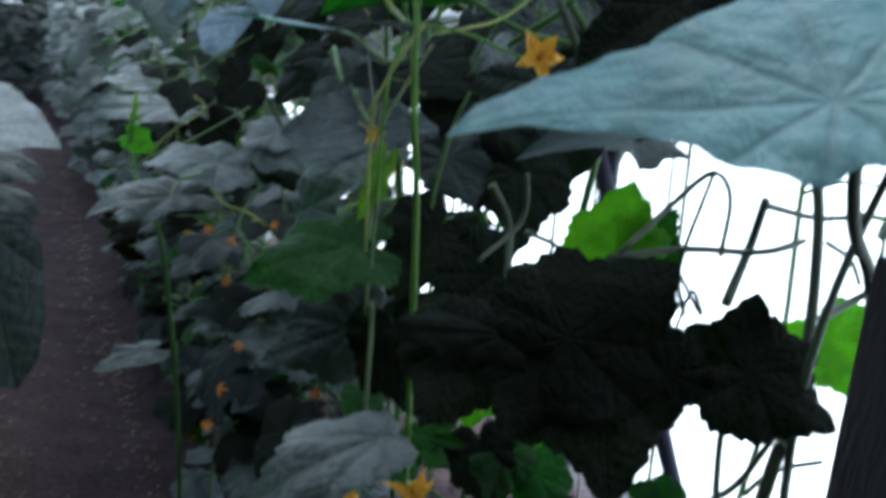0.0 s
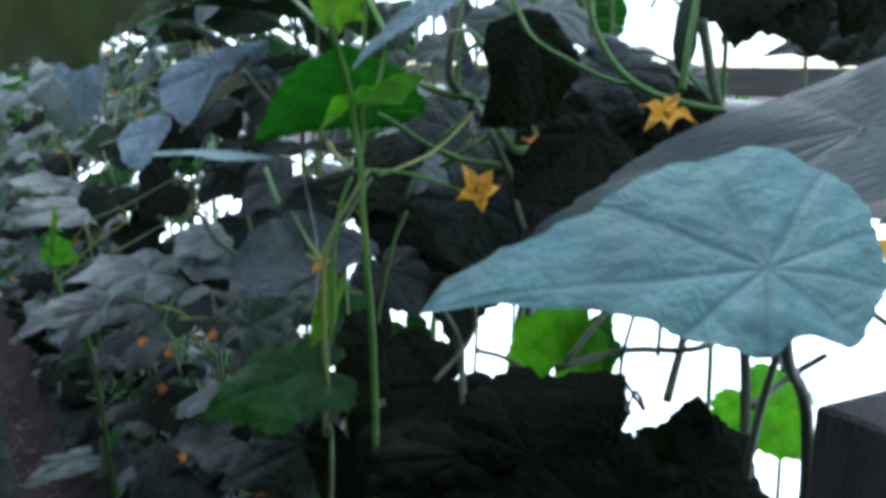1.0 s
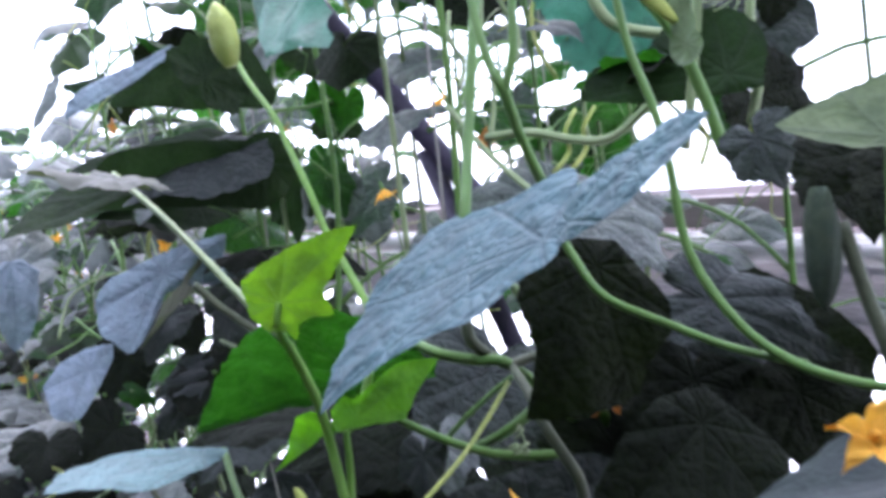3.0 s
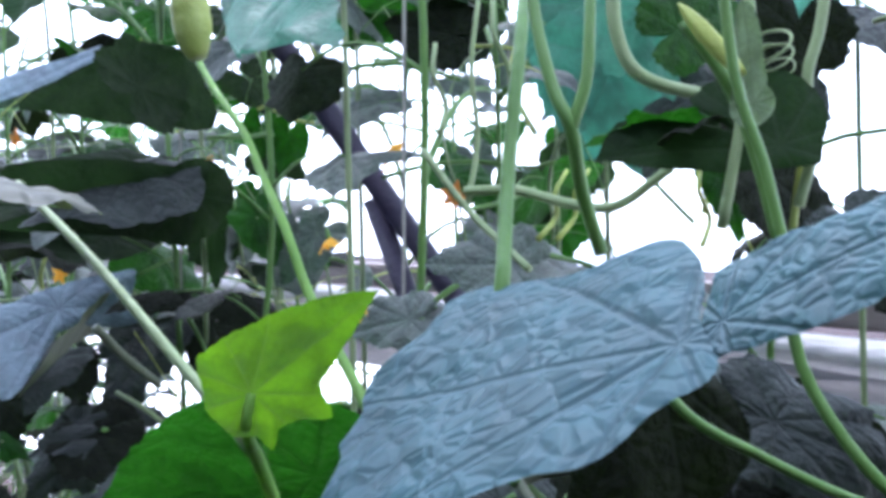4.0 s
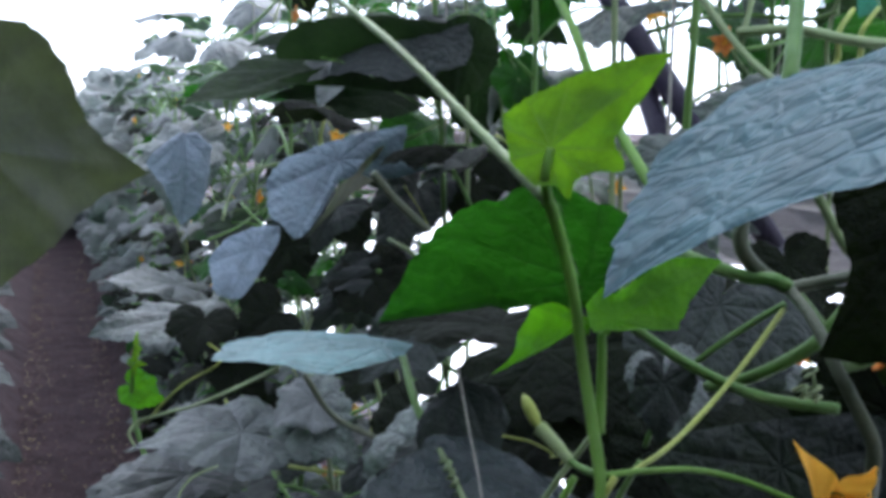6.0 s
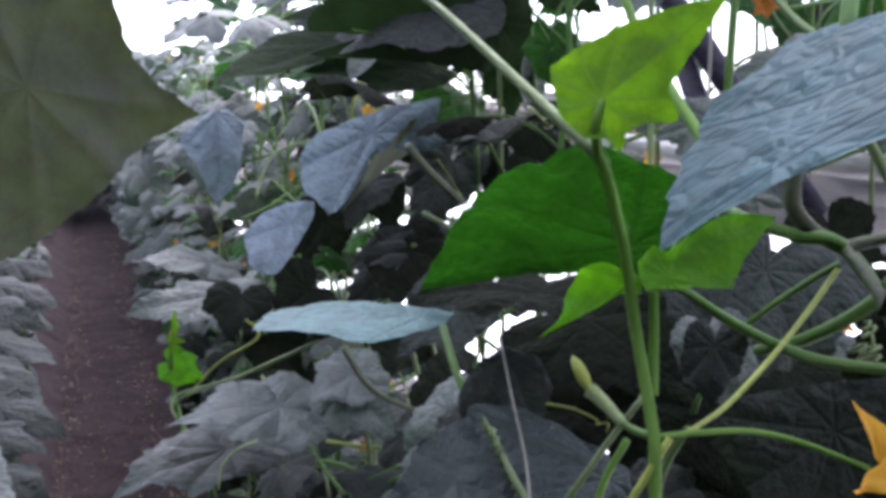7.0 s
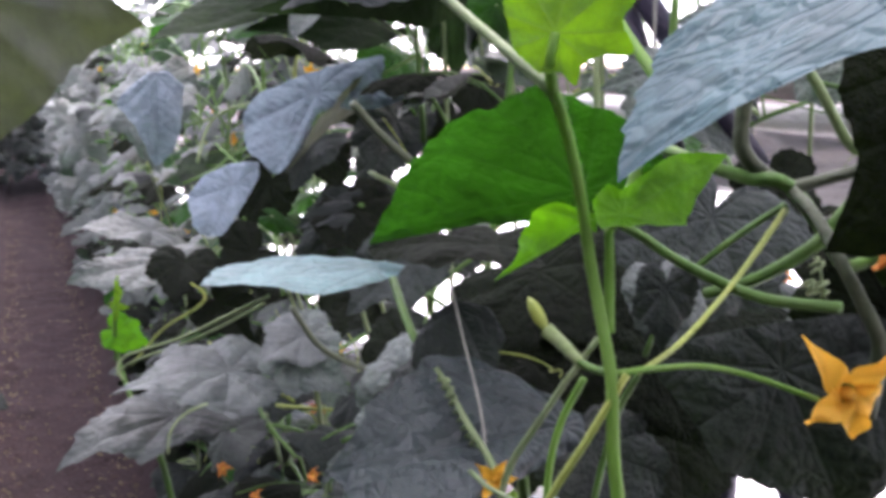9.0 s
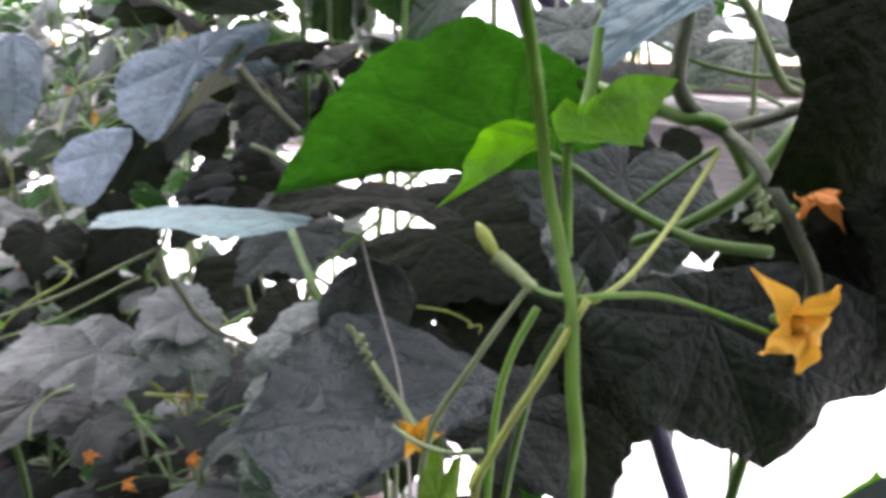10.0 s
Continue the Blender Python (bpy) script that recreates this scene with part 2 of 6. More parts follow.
FRUIT = plain_material("fruit", (0.30, 0.40, 0.14), (0.38, 0.46, 0.22), 220, 0.5, bump=0.6, thin=0.1)
SOIL = plain_material("soil", (0.028, 0.018, 0.019), (0.052, 0.034, 0.035), 7, 0.95, bump=0.9, spec=0.15)
CLOD = plain_material("clod", (0.055, 0.036, 0.036), (0.09, 0.06, 0.058), 25, 0.95, bump=0.8, spec=0.15)
STRAW = plain_material("straw", (0.30, 0.25, 0.14), (0.22, 0.17, 0.09), 30, 0.9, bump=0.3)
WOOD = plain_material("wood", (0.20, 0.165, 0.155), (0.28, 0.235, 0.225), 6, 0.8, bump=0.5, stretch=(14, 1, 14))
POLE = plain_material("dark_purple_pole", (0.025, 0.02, 0.045), (0.045, 0.035, 0.06), 12, 0.55, bump=0.3)
STAKE = plain_material("stake_wood", (0.035, 0.03, 0.03), (0.06, 0.05, 0.045), 8, 0.85, bump=0.6, stretch=(6, 6, 1))
DARKFRUIT = plain_material("dark_fruit", (0.02, 0.035, 0.02), (0.035, 0.05, 0.025), 120, 0.6, bump=0.5, spec=0.15)
PAVING = plain_material("pale_paving", (0.88, 0.87, 0.86), (0.92, 0.91, 0.90), 3, 0.8, bump=0.2)
ENDFILM = film_material("milky_end_film", 0.2, (0.92, 0.93, 0.95))
STRING = plain_material("twine", (0.28, 0.27, 0.23), (0.22, 0.21, 0.18), 80, 0.8, bump=0.3)
ROLL = plain_material("rolled_film", (0.62, 0.60, 0.60), (0.72, 0.70, 0.70), 9, 0.45, bump=0.5, stretch=(3, 0.6, 3), thin=0.25)
SHEET = plain_material("grey_sheet", (0.27, 0.25, 0.25), (0.36, 0.335, 0.34), 5, 0.6, bump=0.8, stretch=(1, 0.7, 3), thin=0.12)
FILM = film_material("clear_film", 0.22, (0.9, 0.92, 0.95))
SKIRT = film_material("milky_film", 0.9, (0.92, 0.93, 0.95))


# ---- builders ----
def adopt(ob, parent):
    """Makes ob a part of parent; parts of a thing that stands somewhere keep world coordinates."""
    if parent is not None:
        ob.parent = parent
        if "category" in parent:
            ob.matrix_parent_inverse = Matrix.Translation(-parent.location)


def link_mesh(name, verts, faces, mat, parent=None, label="", uvs=None, smooth=True):
    me = bpy.data.meshes.new(name)
    me.from_pydata([tuple(v) for v in verts], [], [tuple(int(i) for i in f) for f in faces])
    me.materials.append(mat)
    if uvs is not None:
        layer = me.uv_layers.new(name="blade")
        idx = np.zeros(len(me.loops), dtype=np.int32)
        me.loops.foreach_get("vertex_index", idx)
        layer.data.foreach_set("uv", np.asarray(uvs, dtype=np.float32)[idx].ravel())
    if smooth:
        me.polygons.foreach_set("use_smooth", np.ones(len(me.polygons), dtype=bool))
    me.update()
    ob = new(name, me)
    adopt(ob, parent)
    if label:
        tagged(ob, label)
    return ob


def part(name, bm, mat, parent, label=""):
    me = bpy.data.meshes.new(name)
    bm.to_mesh(me)
    bm.free()
    me.materials.append(mat)
    ob = new(name, me)
    adopt(ob, parent)
    if label:
        tagged(ob, label)
    return ob


def spread(points, n):
    """Points along a smooth curve through the given ones."""
    p = [Vector(q) for q in points]
    if len(p) == 2:
        return [p[0].lerp(p[1], k / n) for k in range(n + 1)]
    e = [p[0] * 2 - p[1], *p, p[-1] * 2 - p[-2]]
    out = []
    per = max(2, n // (len(p) - 1))
    for s in range(len(p) - 1):
        a, b, c, d = e[s:s + 4]
        for k in range(per):
            u = k / per
            out.append(0.5 * ((2 * b) + (c - a) * u + (2 * a - 5 * b + 4 * c - d) * u * u + (3 * b - a - 3 * c + d) * u ** 3))
    return out + [p[-1]]


def tube_data(points, r0, r1, n=16, sides=8, ribs=0.0):
    line = spread(points, n)
    verts, faces = [], []
    side = None
    for k, p in enumerate(line):
        d = (line[min(k + 1, len(line) - 1)] - line[max(k - 1, 0)]).normalized()
        if side is None:
            side = d.orthogonal().normalized()
        side = (side - d * side.dot(d)).normalized()
        other = d.cross(side)
        r = r0 + (r1 - r0) * k / (len(line) - 1)
        for s in range(sides):
            a = 2 * math.pi * s / sides
            rr = r * (1 + (ribs if s % 2 else -ribs))
            verts.append(p + (side * math.cos(a) + other * math.sin(a)) * rr)
    for k in range(len(line) - 1):
        for s in range(sides):
            t = (s + 1) % sides
            faces.append((k * sides + s, k * sides + t, (k + 1) * sides + t, (k + 1) * sides + s))
    faces.append(tuple(range(sides))[::-1])
    faces.append(tuple((len(line) - 1) * sides + s for s in range(sides)))
    return verts, faces


def tube(name, points, r0, r1, mat, parent, label="", n=16, sides=8, ribs=0.0):
    v, f = tube_data(points, r0, r1, n, sides, ribs)
    return link_mesh(name, v, f, mat, parent, label)


def bud(base, tip, r, mat, parent, label, name="bud"):
    """Plump pointed bud of folded petals, slightly twisted."""
    a, b = Vector(base), Vector(tip)
    d = (b - a).normalized()
    u = d.orthogonal().normalized()
    w = d.cross(u)
    n, sides = 14, 15
    verts, faces = [], []
    for k in range(n + 1):
        t = k / n
        rr = r * (0.32 + 0.68 * math.sin(math.pi * min(1.0, t * 1.15 + 0.05)) ** 0.8 if t < 0.55 else math.cos((t - 0.55) / 0.45 * math.pi / 2) ** 0.8 * 0.96 + 0.04)
        for s in range(sides):
            ang = 2 * math.pi * s / sides + t * 0.8
            q = rr * (1 + (0.1 if s % 3 else -0.16) * t)
            verts.append(a + (b - a) * t + (u * math.cos(ang) + w * math.sin(ang)) * q)
    for k in range(n):
        for s in range(sides):
            e = (s + 1) % sides
            faces.append((k * sides + s, k * sides + e, (k + 1) * sides + e, (k + 1) * sides + s))
    faces.append(tuple(range(sides))[::-1])
    faces.append(tuple(n * sides + s for s in range(sides)))
    return link_mesh(name, verts, faces, mat, parent, label)


def hairs(points, r, count, seed, parent):
    """Short stiff pale hairs that stand off a stem."""
    rng = random.Random(seed)
    line = spread(points, 60)
    verts, faces = [], []
    for _ in range(count):
        k = rng.randrange(len(line) - 1)
        d = (line[k + 1] - line[k]).normalized()
        u = d.orthogonal().normalized()
        a = rng.uniform(0, 2 * math.pi)
        out = u * math.cos(a) + d.cross(u) * math.sin(a)
        p = line[k].lerp(line[k + 1], rng.random()) + out * r * 0.9
        tip = p + (out + d * rng.uniform(-0.3, 0.5)) * rng.uniform(0.0007, 0.0015)
        n = len(verts)
        verts += [p - d * 0.00009, p + d * 0.00009, p + out.cross(d) * 0.00012, tip]
        faces += [(n, n + 1, n + 3), (n + 1, n + 2, n + 3), (n + 2, n, n + 3)]
    return link_mesh("hairs", verts, faces, STEM_PALE, parent, "fine pale stem hairs")


OUTLINE_A = np.array([0, 6, 12, 24, 38, 52, 66, 80, 96, 112, 128, 145, 160, 172, 180], float)
SLIM_R = np.array([1.0, 0.87, 0.77, 0.63, 0.58, 0.66, 0.58, 0.52, 0.55, 0.53, 0.49, 0.45, 0.36, 0.20, 0.08], float)
OVAL_R = np.array([1.0, 0.89, 0.80, 0.72, 0.69, 0.69, 0.69, 0.68, 0.66, 0.63, 0.59, 0.52, 0.42, 0.26, 0.10], float)
FULL_R = np.array([1.0, 0.92, 0.86, 0.77, 0.71, 0.77, 0.70, 0.64, 0.69, 0.70, 0.65, 0.59, 0.48, 0.28, 0.10], float)


def leaf_data(seed, width=1.0, droop=0.15, fold=0.1, wave=0.08, cup=0.0, curl=0.0, rings=12, segs=84, full=0.6, oval=0.0, back=1.0, rim_at=None, relief=1.0):
    """A five-angled toothed blade round its stalk; the tip at (1, 0, 0), the upper side towards +Z.
    rim_at: degrees and radius, for a blade outline shaped to fit the camera's view."""
    rng = np.random.RandomState(seed)
    th = np.linspace(-math.pi, math.pi, segs, endpoint=False)
    deg = np.abs(np.degrees(th))
    wob = 1 + 0.05 * np.sin(2 * th + rng.rand() * 6) + 0.04 * np.sin(5 * th + rng.rand() * 6)
    rim = np.interp(deg, OUTLINE_A, (SLIM_R + (FULL_R - SLIM_R) * full) * (1 - oval) + OVAL_R * oval)
    rim = rim * np.where(deg < 12, 1.0, wob)
    rim = rim * (1 - (1 - back) * np.clip((deg - 75) / 55, 0, 1))
    if rim_at:
        a = np.array([d for d, _ in rim_at], float)
        r = np.array([q for _, q in rim_at], float)
        a, r = np.radians(np.concatenate([a - 360, a, a + 360])), np.tile(r, 3)
        k = np.clip(np.searchsorted(a, th, side="right"), 1, len(a) - 1)
        gap = np.maximum(a[k] - a[k - 1], 0.01)
        chord = np.sin(gap) / np.maximum(np.sin(a[k] - th) / r[k - 1] + np.sin(th - a[k - 1]) / r[k], 0.05)
        rim = np.where(gap < 2.4, chord, np.interp(th, a, r))
        soft = 0.25 * np.roll(rim, 1) + 0.5 * rim + 0.25 * np.roll(rim, -1)
        rim = np.where(deg < 4, rim, soft)
    rim = rim * (1 + ((0.012 if rim_at else 0.028) - 0.016 * oval * (not rim_at)) * (np.arange(segs) % 4 - 1.5) / 1.5 * (deg > 5))
    ph = rng.rand(6) * 6.28
    verts, uvs = [(0.0, 0.0, 0.0)], [(0.0, 0.0)]
    for k in range(1, rings + 1):
        s = k / rings
        r = rim * s
        x, y = r * np.cos(th), r * np.sin(th) * width
        uvs += list(zip(r * np.cos(th), r * np.sin(th)))
        pp = np.abs((np.degrees(th) + 20) % 40 - 20) / 20.0
        z = fold * np.abs(y) + cup * r ** 2 - droop * r ** 2
        z = z + wave * r ** 2 * (np.sin(3 * th + ph[0]) + 0.6 * np.sin(7 * th + ph[1]) * s)
        z = z + 0.075 * r * np.sin(pp * math.pi / 2) ** 0.8 * (1 - 0.3 * s) - 0.14 * np.maximum(0, s - 0.5) ** 2
        z = z + 0.016 * np.sin(x * 21 + ph[2]) * np.sin(y * 23 + ph[3]) * s + 0.06 * r * np.sin(5 * x + ph[4]) * np.sin(6 * y + ph[5])
        z = z - curl * np.maximum(0, s - 0.6) ** 2 * 2.5
        verts += list(zip(x, y, z * relief))
    verts = np.array(verts)
    tip = verts[1 + (rings - 1) * segs + segs // 2]
    a = math.atan2(tip[2], tip[0])
    L = math.hypot(tip[0], tip[2])
    c, s = math.cos(-a) / L, math.sin(-a) / L
    x, z = verts[:, 0] * c - verts[:, 2] * s, verts[:, 0] * s + verts[:, 2] * c
    verts = np.stack([x, verts[:, 1] / L, z], 1)
    faces = [(0, 1 + k, 1 + (k + 1) % segs) for k in range(segs)]
    for k in range(rings - 1):
        a0, b0 = 1 + k * segs, 1 + (k + 1) * segs
        faces += [(a0 + j, b0 + j, b0 + (j + 1) % segs, a0 + (j + 1) % segs) for j in range(segs)]
    return verts, faces, np.array(uvs)


def aim(base, tip, face):
    """Pose of a blade: its stalk at base, its tip at tip, its upper side towards face as near as it can be; with the length."""
    base, tip = Vector(base), Vector(tip)
    x = tip - base
    size = x.length
    x = x / size
    z = Vector(face)
    z = (z - x * z.dot(x)).normalized()
    y = z.cross(x)
    m = Matrix((x, y, z)).transposed().to_4x4()
    return Matrix.Translation(base) @ m @ Matrix.Diagonal((size, size, size, 1)), size


def leaf(plant, base, tip, face, mat, seed, label="", **shape):
    v, f, uv = leaf_data(seed, rings=14, segs=112, **shape)
    ob = link_mesh("leaf", v, f, mat, plant, label, uv)
    ob.matrix_basis, _ = aim(base, tip, face)
    return ob


def flower(plant, centre, face, size, seed, mat=None, name="flower", label="", droop=0.3, roll=0.0):
    """Five ruffled pointed petals on a green cup."""
    rng = np.random.RandomState(seed)
    top = new(name, None)
    adopt(top, plant)
    if label:
        tagged(top, label)
    z = Vector(face).normalized()
    x = z.orthogonal().normalized()
    x = Matrix.Rotation(roll, 3, z) @ x
    rot = Matrix((x, z.cross(x), z)).transposed().to_4x4()
    top.matrix_basis = Matrix.Translation(centre) @ rot @ Matrix.Scale(size, 4)
    for k in range(5):
        n, w = 10, 7
        verts, faces = [], []
        bend, turn = droop + rng.uniform(-0.4, 0.5), rng.uniform(-0.28, 0.28)
        ln = rng.uniform(0.85, 1.1)
        for i in range(n + 1):
            u = i / n
            half = 0.145 * math.sin(math.pi * min(1, u * 0.66 + 0.28)) * (1 - u ** 3) + 0.003
            for j in range(w):
                v = j / (w - 1) * 2 - 1
                zz = 0.22 * (1 - (1 - u) ** 2) - bend * u ** 2.2 + 0.10 * v * v * half * 4 + 0.05 * math.sin(9 * u + 3 * v + k * 2)
                verts.append((0.06 + u * 0.5 * ln, v * half + turn * u * u, zz))
            if i:
                for j in range(w - 1):
                    a = (i - 1) * w + j
                    faces.append((a, a + 1, a + w + 1, a + w))
        p = link_mesh("petal", verts, faces, mat or PETAL, top)
        p.rotation_euler = (0, 0, k * 2 * math.pi / 5 + rng.uniform(-0.15, 0.15))
    v, f = tube_data([(0, 0, 0.01), (0, 0, -0.12), (0, 0, -0.3), (0, 0, -0.42)], 0.10, 0.05, 8, 8)
    link_mesh("calyx", v, f, STEM, top, "green hairy calyx")
    v, f = tube_data([(0, 0, 0.0), (0, 0, 0.1), (0, 0, 0.17)], 0.085, 0.04, 6, 8)
    link_mesh("stamen", v, f, PETAL, top)
    return top


def tendril(plant, points, turns, radius, r, mat, end):
    """A thread that runs along the points and then coils round the line towards end."""
    p = [Vector(q) for q in points]
    e = Vector(end)
    d = (e - p[-1])
    u = d.orthogonal().normalized()
    w = d.normalized().cross(u)
    for k in range(1, turns * 8 + 1):
        a = 2 * math.pi * k / 8
        q = k / (turns * 8)
        rr = radius * (1 - 0.4 * q)
        p.append(p[len(points) - 1] + d * q + (u * (math.cos(a) - 1) + w * math.sin(a)) * rr)
    return tube("tendril", p, r, r * 0.6, mat, plant, "", n=max(16, 2 * (len(p) - 1)), sides=5)


def plant_at(x, y, z, label, group="cucumber plants in rows"):
    ob = new("cucumber_plant", None)
    ob.location = (x, y, z)
    tagged(ob, label, "cucumber plant", group)
    return ob


# ---- ground, walls and roof of the tunnel ----
def height(x, y):
    """Soil: a trodden path between two raised beds."""
    w = abs(x - 0.03)
    bed = min(1.0, max(0.0, (w - 0.19) / 0.12)) if abs(x) < 6 else 0.0
    return 0.10 * bed + 0.018 * noise.noise((x * 4, y * 4, 0)) + 0.012 * noise.noise((x * 13, y * 13, 3)) + 0.006 * noise.noise((x * 40, y * 40, 7))


def ground():
    xs = sorted({*np.linspace(-900, -6, 8), *np.linspace(-6, -1, 21), *np.linspace(-1, 1.2, 111), *np.linspace(1.2, 6, 21), *np.linspace(6, 900, 8)})
    ys = sorted({*np.linspace(-900, -4, 8), *np.linspace(-4, 0.6, 24), *np.linspace(0.6, 6, 220), *np.linspace(6, 22, 130), *np.linspace(22, 900, 8)})
    verts = [(x, y, height(x, y)) for y in ys for x in xs]
    n = len(xs)
    faces = [(j * n + i, j * n + i + 1, (j + 1) * n + i + 1, (j + 1) * n + i) for j in range(len(ys) - 1) for i in range(n - 1)]
    ob = link_mesh("ground", verts, faces, SOIL)
    tagged(ob, "reddish brown trodden soil path between planted beds", "soil", kind="structure")


ground()


def box(bm, lo, hi):
    r = bmesh.ops.create_cube(bm, size=1.0)
    c = [(a + b) / 2 for a, b in zip(lo, hi)]
    d = [b - a for a, b in zip(lo, hi)]
    for v in r["verts"]:
        v.co = Vector((v.co.x * d[0] + c[0], v.co.y * d[1] + c[1], v.co.z * d[2] + c[2]))


WALL = 1.0
Y0, Y1 = -3.0, 21.0


def strip(name, xz, y0, y1, mat, steps, label, ripple=0.006, thick=0.0, wave=7.0):
    """A long sheet of that section, slightly rippled."""
    verts, faces = [], []
    n = len(xz)
    for k in range(steps + 1):
        y = y0 + (y1 - y0) * k / steps
        for i, (x, z) in enumerate(xz):
            d = ripple * (noise.noise((y * wave, z * wave * 0.7 + i * 0.4, x)) + 0.5 * noise.noise((y * wave * 3, z * 9, 5)))
            verts.append((x + d, y, z + d * 0.6))
    for k in range(steps):
        for i in range(n - 1):
            faces.append((k * n + i, k * n + i + 1, (k + 1) * n + i + 1, (k + 1) * n + i))
    ob = link_mesh(name, verts, faces, mat)
    tagged(ob, label, "plastic film", kind="structure")
    return ob


strip("wall_skirt_film", [(WALL + 0.05, 0.05 + 0.1 * k) for k in range(10)], Y0, Y1, SKIRT, 200, "milky white plastic skirt film of the tunnel's low side wall", 0.02)
strip("wall_sheet", [(WALL + 0.012 + 0.012 * math.sin(k * 1.3), 0.985 + 0.0135 * k) for k in range(11)], Y0, Y1, SHEET, 500, "grey wrinkled plastic sheet along the side wall", 0.03, wave=5.0)
arc = [(-1.5 + 2.52 * math.cos(a), 1.20 + 1.5 * math.sin(a)) for a in np.linspace(0.0, math.pi, 25)]
strip("roof_film", arc, Y0, Y1, FILM, 60, "clear plastic film stretched over the tunnel roof", 0.01)
strip("wall_film_far", [(-4.02, 0.0), (-4.02, 0.6), (-4.02, 1.2)], Y0, Y1, ENDFILM, 40, "milky plastic film of the far side wall")
for yy, nm in ((Y0, "wall_film_back"), (Y1, "wall_film_end")):
    rimline = [(1.02, 0.0), *arc, (-4.02, 0.0)]
    verts = [(-1.5, yy, 0.6)] + [(x, yy, z) for x, z in rimline]
    ob = link_mesh(nm, verts, [(0, k + 1, k + 2) for k in range(len(rimline) - 1)], ENDFILM)
    tagged(ob, "milky white plastic film closing the tunnel's end", "plastic film", kind="structure")


def paving():
    """Pale concrete slabs outside the side wall."""
    thing = tagged(new("pavement", None), "pale concrete paving slabs outside the tunnel in full light", "paving", kind="structure")
    bm = bmesh.new()
    box(bm, (-0.395, -0.595, -0.05), (0.395, 0.595, 0.05))
    bmesh.ops.bevel(bm, geom=bm.edges[:], offset=0.006, segments=1, affect="EDGES")
    first = part("slab", bm, PAVING, thing)
    for i in range(8):
        for j in range(10):
            ob = first if i + j == 0 else new("slab", first.data)
            if ob is not first:
                ob.parent = thing
            ob.location = (1.52 + 0.8 * i, -1.4 + 1.2 * j, 0.11)


paving()


def rail():
    thing = tagged(new("wall_rail", None), "weathered brown wooden side rail with white rolled-up film", "rail", kind="structure")
    bm = bmesh.new()
    box(bm, (WALL - 0.03, Y0, 1.147), (WALL + 0.03, Y1, 1.188))
    bmesh.ops.bevel(bm, geom=bm.edges[:], offset=0.005, segments=2, affect="EDGES")
    part("rail_board", bm, WOOD, thing)
    verts, faces = [], []
    steps, sides = 420, 14
    for k in range(steps + 1):
        y = Y0 + (Y1 - Y0) * k / steps
        for s in range(sides):
            a = 2 * math.pi * s / sides
            r = 0.021 * (1 + 0.35 * noise.noise((y * 3.0, math.cos(a) * 1.4, math.sin(a) * 1.4)) + 0.15 * noise.noise((y * 12, a, 0)))
            verts.append((WALL - 0.045 + r * math.cos(a), y, 1.122 + 0.006 * noise.noise((y * 2, 0, 9)) + r * math.sin(a)))
    for k in range(steps):
        for s in range(sides):
            t = (s + 1) % sides
            faces.append((k * sides + s, k * sides + t, (k + 1) * sides + t, (k + 1) * sides + s))
    link_mesh("film_roll", verts, faces, ROLL, thing, "white crumpled roll of plastic film")


rail()


def brace():
    """Two dark poles that lean together beside the wall."""
    thing = new("support_pole", None)
    thing.location = (0.625, 0.7, 0.1)
    tagged(thing, "pair of dark leaning poles tied together among the vines", "support pole")
    tube("pole", [(0.3216, 1.0018, 1.75), (0.6601, 0.6852, 1.095)], 0.0125, 0.0125, POLE, thing, n=6, sides=12)
    tube("pole", [(0.56, 0.7951, 1.281), (0.8061, 0.3645, 0.05)], 0.0115, 0.0115, POLE, thing, n=6, sides=12)
    tube("pole", [(0.6576, 0.6876, 1.1), (0.625, 0.7, 0.05)], 0.011, 0.011, POLE, thing, n=6, sides=12)


brace()


# ---- the plants beside the camera ----
def stake(top):
    """A rough dark stake with a sawn top."""
    bm = bmesh.new()
    box(bm, (top[0], top[1] - 0.05, 0.05), (top[0] + 0.05, top[1], top[2]))
    bmesh.ops.subdivide_edges(bm, edges=[e for e in bm.edges if abs(e.verts[0].co.z - e.verts[1].co.z) > 0.3], cuts=14)
    for v in bm.verts:
        v.co += Vector((noise.noise(v.co * 9), noise.noise(v.co * 9 + Vector((5, 0, 0))), 0)) * 0.004
    bmesh.ops.bevel(bm, geom=bm.edges[:], offset=0.002, segments=1, affect="EDGES")
    ob = part("wooden_stake", bm, STAKE, None)
    tagged(ob, "dark weathered square wooden stake standing in the bed", "stake")



young = plant_at(0.24, 0.33, 0.1, "young cucumber shoot with bright green leaves and a yellow flower")
tube("stem", [(0.24, 0.33, 0.1), (0.2, 0.27, 0.6), (0.166, 0.22, 0.95), (0.1535, 0.2105, 1.045), (0.1529, 0.2108, 1.0622), (0.1521, 0.2136, 1.0799), (0.1532, 0.2165, 1.0954), (0.1541, 0.2188, 1.1039), (0.1552, 0.2273, 1.1221), (0.1553, 0.2332, 1.1367), (0.152, 0.2341, 1.1563), (0.1461, 0.2308, 1.1708), (0.1391, 0.2272, 1.1847), (0.1359, 0.2259, 1.1893)], 0.0024, 0.0018, STEM_LIT, young, "", n=72, ribs=0.08)
tube("petiole", [(0.1616, 0.2327, 1.1461), (0.1607, 0.2305, 1.1315), (0.1576, 0.2256, 1.1152)], 0.0014, 0.0018, STEM_LIT, young, "")
